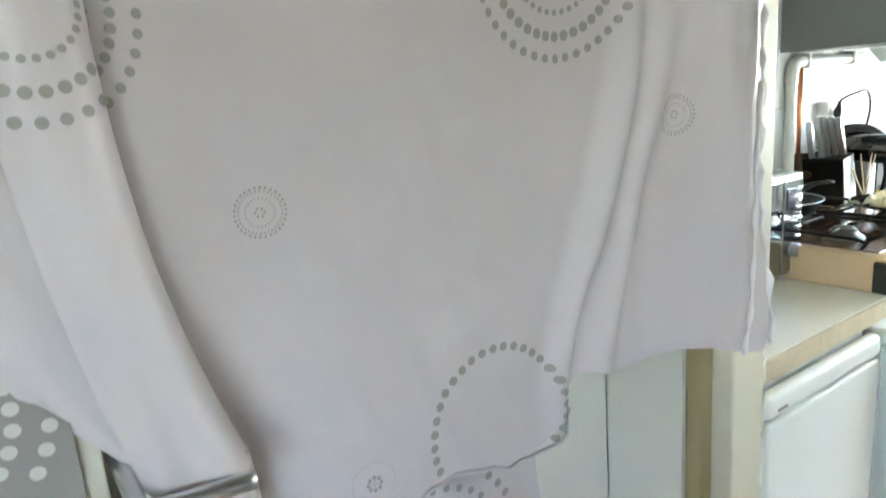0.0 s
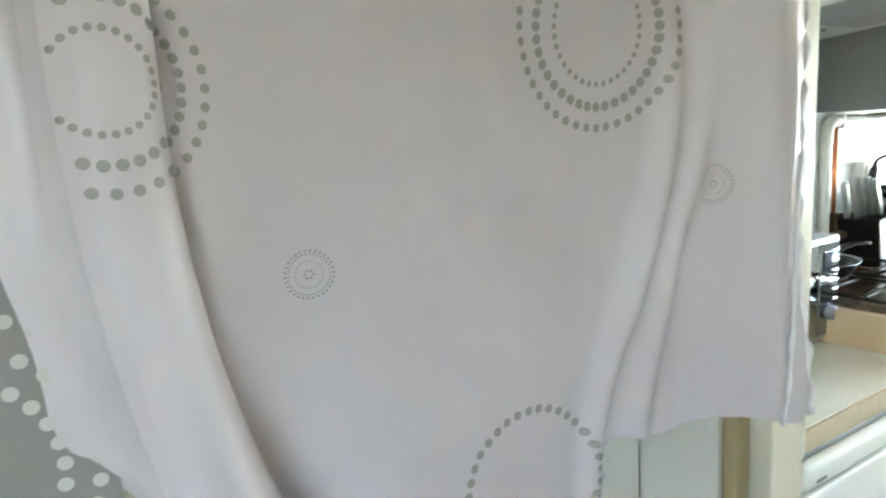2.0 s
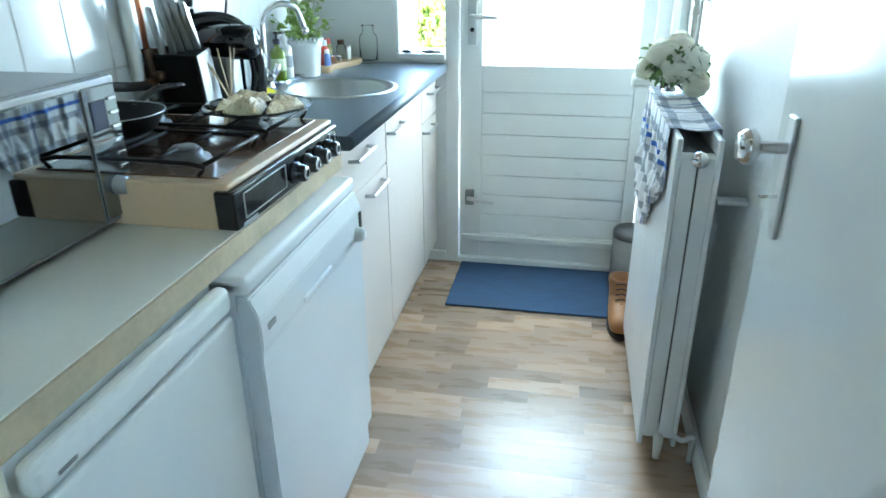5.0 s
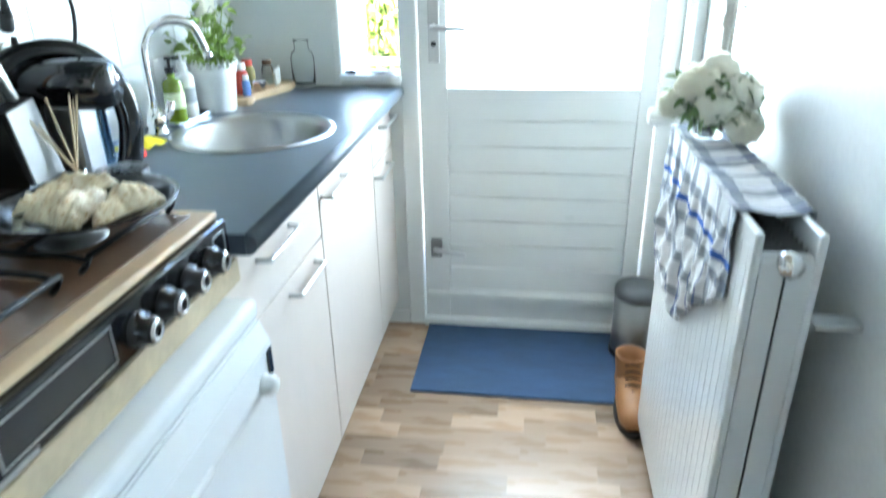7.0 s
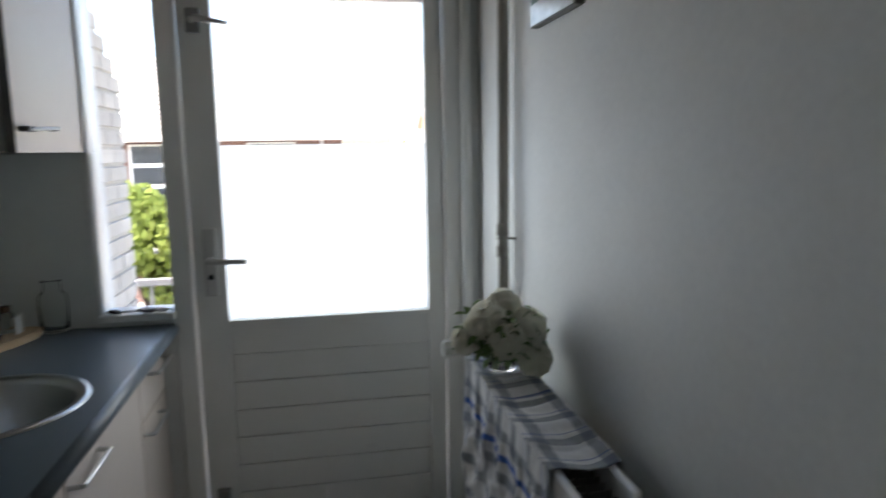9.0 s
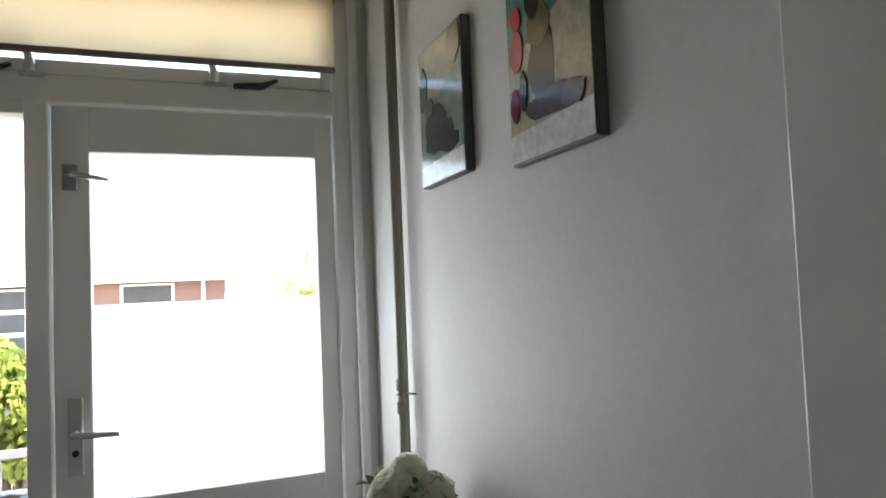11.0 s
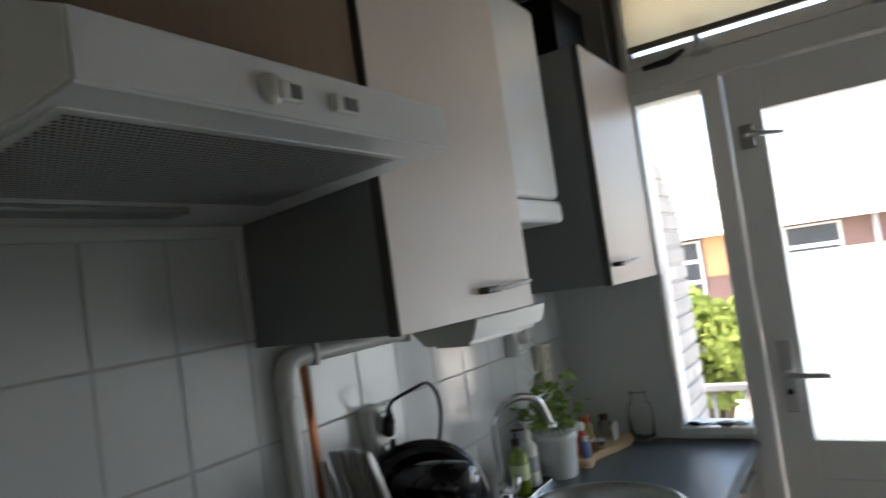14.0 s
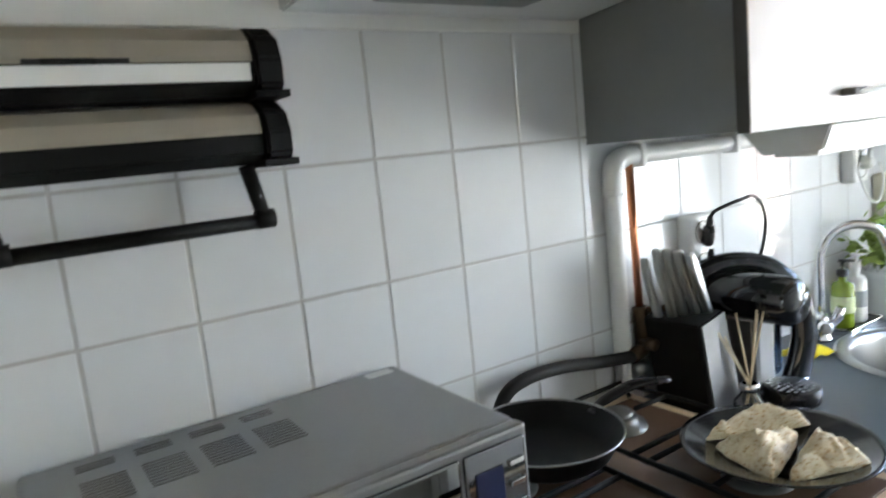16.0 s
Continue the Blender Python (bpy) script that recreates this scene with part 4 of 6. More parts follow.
part("pan_handle", tube(smooth_path([(PX + 0.105, PYY + 0.010, PZ + 0.030), (PX + 0.135, PYY + 0.008, PZ + 0.042), (PX + 0.18, PYY - 0.010, PZ + 0.058), (PX + 0.237, PYY - 0.036, PZ + 0.058)]), [0.008, 0.008, 0.008, 0.009, 0.009, 0.010, 0.011, 0.011, 0.012, 0.012, 0.012, 0.012, 0.012, 0.011, 0.011, 0.010, 0.010, 0.009, 0.007], 10, flat=0.55), BLACK, pan)
QX, QY, QZ = 2.178, 0.977, GZ + 0.0325
plate = single("dinner_plate", lathe([(0, 0), (0.068, 0), (0.075, 0.003), (0.120, 0.015), (0.126, 0.018), (0.1255, 0.0205), (0.118, 0.018), (0.075, 0.0075), (0.066, 0.005), (0, 0.005)], (QX, QY, QZ), steps=56), material("black_glazed_plate", (0.014, 0.014, 0.015), 0.14, vary=0.2, scale=12, coat=0.4), "black glazed plate on the stove's pan support", "plate")
def pastry_material():
    """Flaky baked dough: pale layers with golden-brown patches."""
    m = material("baked_pastry", (0.66, 0.55, 0.36), 0.5, bump=0.12, bump_scale=90)
    nt = m.node_tree
    no = nt.nodes.new("ShaderNodeTexNoise")
    no.inputs["Scale"].default_value, no.inputs["Detail"].default_value = 15, 3
    rp = nt.nodes.new("ShaderNodeValToRGB")
    rp.color_ramp.elements[0].position, rp.color_ramp.elements[0].color = 0.30, (0.42, 0.22, 0.07, 1)
    rp.color_ramp.elements[1].position, rp.color_ramp.elements[1].color = 0.58, (0.78, 0.69, 0.50, 1)
    e = rp.color_ramp.elements.new(0.42)
    e.color = (0.70, 0.57, 0.35, 1)
    nt.links.new(no.outputs[0], rp.inputs[0])
    nt.links.new(rp.outputs[0], nt.nodes["Principled BSDF"].inputs["Base Color"])
    return m


PASTRY = pastry_material()


def pastry(corners, top, seed):
    """A filled puff-pastry triangle: puffed middle, thin uneven rim."""
    a, b, c = [Vector(p) + Vector((QX - 2.228, QY - 0.998, 0)) for p in corners]
    bm = bmesh.new()
    N = 34
    rows = {}
    for side in (1, 0):
        for i in range(N + 1):
            for j in range(N + 1 - i):
                k = N - i - j
                w = (i / N, j / N, k / N)
                p = a * w[0] + b * w[1] + c * w[2]
                e = min(w) * 3
                h = top * (1 - (1 - e) ** 2.2) if side else 0.0
                h += side * (0.008 * noise.noise(Vector((p.x * 38 + seed, p.y * 38, 0))) + 0.0035 * noise.noise(Vector((p.x * 95, p.y * 95, seed))) + 0.0022 * math.sin(150 * w[0] + 14 * noise.noise(Vector((p.x * 30, p.y * 30, seed)))) * min(1, 2 * e) + 0.0016 * math.sin(46 * w[0] + 5 * w[1]) * e) + side * 0.003
                mid = (a + b + c) / 3
                q = mid + (p - mid) * (1.0 - 0.14 * max(0, max(w) - 0.72) / 0.28 + 0.05 * noise.noise(Vector((p.x * 40, p.y * 40, seed))))
                rows[(side, i, j)] = bm.verts.new((q.x, q.y, q.z + h))
    for side in (1, 0):
        for i in range(N):
            for j in range(N - i):
                f = bm.faces.new((rows[(side, i, j)], rows[(side, i + 1, j)], rows[(side, i, j + 1)]))
                f.smooth = True
                if j < N - i - 1:
                    bm.faces.new((rows[(side, i + 1, j)], rows[(side, i + 1, j + 1)], rows[(side, i, j + 1)])).smooth = True
    rim = [(i, 0) for i in range(N + 1)] + [(N - i, i) for i in range(1, N + 1)] + [(0, N - i) for i in range(1, N)]
    for p, q in zip(rim, rim[1:] + rim[:1]):
        bm.faces.new((rows[(1, *p)], rows[(1, *q)], rows[(0, *q)], rows[(0, *p)]))
    return single("pastry", bm, PASTRY, "golden triangular puff pastry on the black plate", "pastry", "pastries on the plate")


pz = QZ + 0.008
pastry([(2.160, 1.078, pz + 0.004), (2.325, 0.992, pz + 0.004), (2.312, 1.068, pz + 0.006)], 0.026, 1)
pastry([(2.166, 1.062, pz + 0.002), (2.292, 0.998, pz + 0.002), (2.134, 0.948, pz + 0.002)], 0.026, 5)
pastry([(2.138, 0.940, pz + 0.004), (2.303, 0.988, pz + 0.002), (2.255, 0.886, pz + 0.006)], 0.026, 9)

kb = thing("knife_block", (2.40, 1.265, WORK), "black slanted knife block with steel-handled knives", "knife block")
part("block", prism([(2.362, WORK), (2.452, WORK), (2.408, 1.105), (2.332, 1.090)], 1.205, 1.325, "y", bevel=0.003), BLACK_MATT, kb)
part("front_face", prism([(2.370, WORK + 0.003), (2.4495, WORK + 0.003), (2.4060, 1.1025), (2.3395, 1.0895)], 1.2025, 1.2048, "y"), STEEL_GREY, kb, "brushed steel face of the block")
for i, (dx, dy, l) in enumerate(((0.0, 1.300, 0.115), (0.012, 1.275, 0.135), (0.030, 1.262, 0.135), (0.046, 1.245, 0.135), (0.060, 1.228, 0.130))):
    kx = 2.338 + 0.85 * dx
    bm = prism([(0.002, -0.03), (0.012, -0.03), (0.013, l * 0.35), (0.014, l * 0.8), (0.008, l), (-0.001, l), (-0.005, l * 0.75), (-0.001, l * 0.25)], -0.0085, 0.0085, "y", bevel=0.0025)
    bmesh.ops.transform(bm, matrix=Matrix.Translation((kx, dy, 1.095)) @ Matrix.Rotation(radians(-13 - 2 * i), 4, "Y"), verts=bm.verts[:])
    part("knife_handle", bm, ALU, kb, "steel knife handle")

df = thing("reed_diffuser", (2.437, 1.178, WORK), "small glass reed diffuser with wooden sticks", "diffuser")
part("bottle", lathe([(0, 0.0), (0.026, 0.0), (0.030, 0.006), (0.028, 0.022), (0.016, 0.036), (0.014, 0.050), (0.012, 0.050), (0.013, 0.036), (0.024, 0.022), (0.026, 0.008), (0, 0.006)], (2.437, 1.178, WORK)), glass("diffuser_glass", (0.95, 0.93, 0.88)), df)
part("collar", lathe([(0.013, 0.040), (0.0165, 0.041), (0.0165, 0.055), (0.0135, 0.056)], (2.437, 1.178, WORK)), CHROME, df, "chrome neck ring")
REED = material("pale_reed", (0.62, 0.50, 0.33), 0.7, vary=0.1)
for dx, dy in ((-0.060, 0.030), (-0.045, 0.035), (-0.020, 0.010), (0.020, -0.006), (0.034, -0.010), (0.045, 0.006)):
    part("reed", tube([(2.437 - dx * 0.3, 1.178 - dy * 0.3, WORK + 0.012), (2.437 + dx, 1.178 + dy, WORK + 0.196 - abs(dx) * 0.35)], 0.0019, 6), REED, df)

cm = thing("coffee_machine", (2.53, 1.24, WORK), "black coffee machine with a blue water tank and drip tray", "coffee machine")
part("back_body", prism([(2.475, WORK), (2.580, WORK), (2.585, 1.10), (2.47, 1.10)], 1.255, 1.350, "y", bevel=0.012), BLACK_GLOSS, cm)
hd_ = lathe([(0, 0.0), (0.035, 0.002), (0.046, 0.02), (0.048, 0.10), (0.044, 0.17), (0.030, 0.20), (0, 0.203)], (2.522, 1.125, 1.104), "y", 28)
part("head", hd_, BLACK_GLOSS, cm, "glossy black rounded head")
part("column", block(2.490, 2.558, 1.195, 1.27, WORK + 0.01, 1.075, bevel=0.012), STEEL_GREY, cm, "grey middle column")
part("button", lathe([(0, -0.004), (0.010, -0.004), (0.012, 0.0)], (2.548, 1.204, 1.00), "y", 20), CHROME, cm)
part("drip_tray", lathe([(0, 0), (0.046, 0), (0.050, 0.006), (0.050, 0.028), (0.047, 0.032), (0, 0.032)], (2.527, 1.150, WORK), steps=40), BLACK, cm, "black round drip tray")
hol = bmesh.new()
for r, n in ((0.0, 1), (0.013, 6), (0.025, 12), (0.036, 18)):
    for k in range(n):
        a = 2 * math.pi * k / n
        lathe([(0, 0.0330), (0.0032, 0.0330), (0.0032, 0.0322)], (2.527 + r * math.cos(a), 1.150 + r * math.sin(a), WORK), steps=8, bm=hol)
tagged(part("grate_hole", hol, STEEL_GREY, cm, "holes in the drip grate"), kind="stuff")
part("head_dot", lathe([(0, -0.003), (0.009, -0.003), (0.010, 0.002)], (2.536, 1.127, 1.112), "y", 18), CHROME, cm)
part("arc_frame", tube(smooth_path([(2.475, 1.330, 1.100), (2.495, 1.315, 1.140), (2.540, 1.280, 1.158), (2.592, 1.235, 1.146), (2.630, 1.200, 1.095), (2.641, 1.186, 1.020), (2.632, 1.190, 0.955), (2.622, 1.197, 0.914)], 5), 0.019, 14, flat=1.3), BLACK_GLOSS, cm, "glossy black curved frame")
part("water_tank", block(2.572, 2.624, 1.215, 1.315, WORK + 0.012, 1.110, bevel=0.018, segments=4), glass("blue_tank", (0.50, 0.70, 0.90), 0.08), cm, "blue translucent water tank")
part("tank_back", block(2.575, 2.622, 1.316, 1.330, WORK + 0.004, 1.115, bevel=0.004), material("pale_blue_backing", (0.30, 0.45, 0.62), 0.4), cm)
part("foot", lathe([(0.024, 0), (0.026, 0.004), (0.022, 0.014), (0, 0.015)], (2.622, 1.195, WORK), steps=24), CHROME, cm, "chrome foot")
single("dish_cloth", grid_sheet(lambda u, v: Vector((2.72 + 0.11 * u + 0.02 * v, 1.24 + 0.07 * v - 0.03 * u, WORK + 0.004 + 0.016 * math.sin(math.pi * u) * math.sin(math.pi * v) + 0.006 * math.sin(9 * u + 4 * v) ** 2)), 20, 14), material("yellow_cloth", (0.75, 0.62, 0.03), 0.9, vary=0.12, scale=20, bump=0.6, bump_scale=200), "crumpled yellow dish cloth on the worktop", "cloth")
single("sponge_cap", lathe([(0, 0), (0.012, 0), (0.013, 0.004), (0.012, 0.012), (0, 0.013)], (2.715, 1.225, WORK)), material("red_plastic", (0.60, 0.03, 0.02), 0.4), "small red cap beside the yellow cloth", "cap")

tap = thing("kitchen_tap", (2.908, 1.290, WORK), "chrome high-arc mixer tap behind the sink", "tap")
TXX, TYY = 2.908, 1.290
part("tap_base", lathe([(0, 0), (0.026, 0), (0.027, 0.006), (0.021, 0.012), (0.021, 0.052), (0.016, 0.062), (0, 0.064)], (TXX, TYY, WORK), steps=28), CHROME, tap)
arc = [(TXX, TYY, WORK + 0.05), (TXX, TYY, WORK + 0.19)] + [(TXX + 0.060 * (1 - math.cos(a)), TYY - 0.050 * (1 - math.cos(a)), WORK + 0.19 + 0.078 * math.sin(a)) for a in [math.pi * k / 8 for k in range(1, 7)]] + [(TXX + 0.122, TYY - 0.102, WORK + 0.178)]
part("spout", tube(smooth_path(arc, 4), 0.0105, 16), CHROME, tap)
part("spout_tip", tube([(TXX + 0.1205, TYY - 0.101, WORK + 0.186), (TXX + 0.1235, TYY - 0.1035, WORK + 0.168)], 0.0125, 16), CHROME, tap)
part("tap_lever", tube([(TXX - 0.005, TYY - 0.01, WORK + 0.035), (TXX - 0.035, TYY - 0.03, WORK + 0.042), (TXX - 0.045, TYY - 0.035, WORK + 0.043)], [0.014, 0.017, 0.012], 14), CHROME, tap)
part("tap_lever", tube([(TXX + 0.008, TYY - 0.012, WORK + 0.03), (TXX + 0.018, TYY - 0.03, WORK + 0.055), (TXX + 0.022, TYY - 0.036, WORK + 0.08)], [0.012, 0.012, 0.010], 14), CHROME, tap)

tray = thing("soap_tray", (3.047, 1.289, WORK), "dark rectangular tray with a silver rim for soap bottles", "tray")
part("tray_base", block(2.962, 3.132, 1.247, 1.332, WORK, WORK + 0.008, bevel=0.002), BLACK, tray)
rimm = bmesh.new()
for x0, x1, y0, y1 in ((2.960, 3.134, 1.245, 1.250), (2.960, 3.134, 1.329, 1.334), (2.960, 2.965, 1.250, 1.329), (3.129, 3.134, 1.250, 1.329)):
    box(rimm, x0, x1, y0, y1, WORK, WORK + 0.016, bevel=0.001)
part("tray_rim", rimm, CHROME, tray, "silver rim")


def pump_bottle(x, y, body, label, cap, tall):
    z = WORK + 0.0085
    b = thing("soap_bottle", (x, y, z), label, "bottle", "soap bottles")
    part("bottle", lathe([(0, 0), (0.024, 0), (0.026, 0.003), (0.026, tall * 0.80), (0.020, tall * 0.88), (0.010, tall * 0.91), (0.010, tall)], (x, y, z), steps=28), body, b)
    part("pump", lathe([(0.012, tall), (0.013, tall + 0.016), (0.004, tall + 0.018), (0.004, tall + 0.034), (0.010, tall + 0.035), (0.010, tall + 0.041), (0, tall + 0.042)], (x, y, z), steps=18), cap, b)
    part("pump_nozzle", tube([(x, y, z + tall + 0.038), (x + 0.018, y - 0.020, z + tall + 0.036)], 0.0038, 8), cap, b)
    part("bottle_label", tube([(x, y, z + tall * 0.30), (x, y, z + tall * 0.62)], 0.0265, 28, caps=False), material("pale_label", (0.55, 0.62, 0.35) if cap is BLACK else (0.30, 0.32, 0.34), 0.5), b)


GREEN_SOAP = material("green_soap", (0.17, 0.24, 0.02), 0.10, vary=0.08, scale=8, coat=0.5)
pump_bottle(3.012, 1.289, GREEN_SOAP, "clear bottle of green soap with a black pump", BLACK, 0.125)
pump_bottle(3.078, 1.291, WHITE_PLASTIC, "white soap bottle with a pump", WHITE_PLASTIC, 0.128)

PTX, PTY = 3.188, 1.258
pot = thing("plant_pot", (PTX, PTY, WORK), "white flower pot with a lace rim and a green herb", "potted plant")
part("pot", lathe([(0, 0), (0.049, 0), (0.051, 0.004), (0.061, 0.103), (0.064, 0.106), (0.067, 0.134), (0.064, 0.134), (0.060, 0.109), (0.054, 0.098), (0, 0.098)], (PTX, PTY, WORK), steps=40), ENAMEL, pot)
for k in range(26):
    a = 2 * math.pi * k / 26
    part("rim_scallop", lathe([(0, -0.0022), (0.0085, -0.0022), (0.0085, 0.0022), (0, 0.0022)], (PTX + 0.0655 * math.cos(a), PTY + 0.0655 * math.sin(a), WORK + 0.134), "y", 10), ENAMEL, pot)
part("soil", lathe([(0, 0.118), (0.060, 0.112)], (PTX, PTY, WORK), steps=24), material("potting_soil", (0.03, 0.02, 0.012), 0.95, vary=0.4, scale=60, bump=0.8), pot)
LEAF = material("herb_leaf", (0.27, 0.38, 0.08), 0.5, vary=0.3, scale=40)
rnd = random.Random(4)
lv, st = bmesh.new(), bmesh.new()
for k in range(42):
    a, r = rnd.uniform(0, 6.28), rnd.uniform(0.02, 0.115)
    b0 = Vector((PTX + 0.02 * math.cos(a), PTY + 0.02 * math.sin(a), WORK + 0.11))
    top = Vector((PTX + r * math.cos(a), PTY + r * math.sin(a), WORK + rnd.uniform(0.15, 0.285)))
    tube([b0, (b0 + top) / 2 + Vector((0, 0, 0.015)), top], 0.0011, 5, st)
    for q in range(rnd.randint(4, 7)):
        p = b0.lerp(top, rnd.uniform(0.5, 1.05)) + Vector([rnd.uniform(-0.014, 0.014) for _ in range(3)])
        s = rnd.uniform(0.008, 0.017)
        m = Matrix.Translation(p) @ Euler((rnd.uniform(-0.9, 0.9), rnd.uniform(-0.9, 0.9), rnd.uniform(0, 6.28))).to_matrix().to_4x4()
        vs = [lv.verts.new(m @ Vector((s * x, s * y, s * z))) for x, y, z in ((-1, 0, 0), (-0.4, 0.6, 0.15), (0.5, 0.5, 0.1), (1.1, 0, -0.2), (0.5, -0.5, 0.1), (-0.4, -0.6, 0.15))]
        lv.faces.new(vs)
tagged(part("leaves", lv, LEAF, pot, "small green herb leaves"), kind="stuff")
tagged(part("stem", st, LEAF, pot), kind="stuff")

WOOD = material("light_wood_board", (0.58, 0.42, 0.25), 0.5, vary=0.14, scale=6, bump=0.15, bump_scale=60, stretch=(1, 10, 10))
bd = [(3.245, 1.335), (3.245, 1.205), (3.252, 1.190), (3.27, 1.185), (3.315, 1.200), (3.36, 1.190), (3.42, 1.165), (3.49, 1.145), (3.545, 1.150), (3.560, 1.17), (3.560, 1.335)]
single("serving_board", prism(bd, WORK + 0.0005, WORK + 0.022, "z", bevel=0.004), WOOD, "light wooden serving board with wavy edge on the worktop", "board")
BT = WORK + 0.0225


def jar(x, y, r, h, mat, cap, label, cat="jar"):
    r, h = r * 1.2, h * 1.15
    j = thing("spice_jar", (x, y, BT), label, cat, "jars on the board")
    part("body", lathe([(0, 0), (r, 0), (r * 1.04, h * 0.1), (r * 1.04, h * 0.72), (r * 0.7, h * 0.82), (r * 0.7, h)], (x, y, BT), steps=20), mat, j)
    part("cap", lathe([(r * 0.78, h * 0.84), (r * 0.80, h * 1.06), (r * 0.72, h * 1.08), (0, h * 1.08)], (x, y, BT), steps=20), cap, j)


RED = material("red_label", (0.55, 0.06, 0.035), 0.45, vary=0.15, scale=25)
jar(3.315, 1.235, 0.017, 0.075, RED, WHITE_PLASTIC, "small red spice jar with a white cap")
jar(3.292, 1.212, 0.010, 0.048, material("blue_white_label", (0.12, 0.22, 0.50), 0.4), WHITE_PLASTIC, "tiny blue and white bottle")
jar(3.360, 1.295, 0.020, 0.085, BRASS, BLACK, "brown spice jar with a dark cap")
jar(3.425, 1.260, 0.018, 0.070, material("olive_jar", (0.24, 0.22, 0.05), 0.3), RED, "olive jar with a red lid")
jar(3.500, 1.225, 0.016, 0.060, glass("jar_glass", (0.9, 0.92, 0.85)), BRASS, "small clear jar with a brass lid")
single("metal_cup", lathe([(0, 0), (0.017, 0), (0.024, 0.026), (0.0255, 0.028), (0.0235, 0.026), (0.016, 0.003), (0, 0.003)], (3.375, 1.205, BT)), CHROME, "small shiny metal cup on the board", "cup")
single("salt_sachet", prism([(3.46, BT), (3.50, BT), (3.505, BT + 0.055), (3.455, BT + 0.050)], 1.183, 1.190, "y", bevel=0.002), WHITE_PLASTIC, "small white packet leaning among the jars", "packet")
sb = thing("sprig", (3.30, 1.26, BT), "small green sprig with red tips among the jars", "plant")
sl = bmesh.new()
for k in range(60):
    p = Vector((3.285 + rnd.uniform(-0.035, 0.075), 1.275 + rnd.uniform(-0.03, 0.03), BT + rnd.uniform(0.02, 0.115)))
    s = rnd.uniform(0.005, 0.010)
    m = Matrix.Translation(p) @ Euler((rnd.uniform(-1, 1), rnd.uniform(-1, 1), rnd.uniform(0, 6.28))).to_matrix().to_4x4()
    sl.faces.new([sl.verts.new(m @ Vector((s * x, s * y, 0))) for x, y in ((-1, 0), (0, 0.5), (1, 0), (0, -0.5))])
tagged(part("leaves", sl, LEAF, sb), kind="stuff")
tube([(3.30, 1.275, BT), (3.31, 1.278, BT + 0.1)], 0.0012, 5, sl2 := bmesh.new())
part("stem", sl2, LEAF, sb)
gb = single("glass_bottle", lathe([(0, 0.001), (0.036, 0.001), (0.039, 0.006), (0.039, 0.095), (0.034, 0.112), (0.024, 0.120), (0.023, 0.145), (0.026, 0.148), (0.026, 0.153), (0.0235, 0.153), (0.021, 0.146), (0.022, 0.118), (0.032, 0.110), (0.0365, 0.095), (0.0365, 0.010), (0, 0.006)], (3.572, 1.128, WORK), steps=36), glass("thin_bottle_glass", (0.97, 0.99, 0.98), 0.0, 1.18), "empty clear glass bottle in the worktop corner", "bottle")
for x, y, s, mat, nm in ((3.575, 0.965, 0.012, BLACK, "small dark lid on the sill"), (3.57, 0.87, 0.016, STEEL_GREY, "crumpled grey keyring on the sill"), (3.575, 0.835, 0.013, WHITE_PLASTIC, "small white shell on the sill")):
    bm = bmesh.new()
    bmesh.ops.create_icosphere(bm, subdivisions=3, radius=s)
    for v in bm.verts:
        v.co *= 1 + 0.35 * noise.noise(v.co * 90)
        v.co = Vector((x + v.co.x, y + 1.7 * v.co.y, 0.951 + s * 0.55 + 0.55 * v.co.z))
    single("sill_trinket", bm, mat, nm, "trinket", "trinkets on the sill", smooth=True)

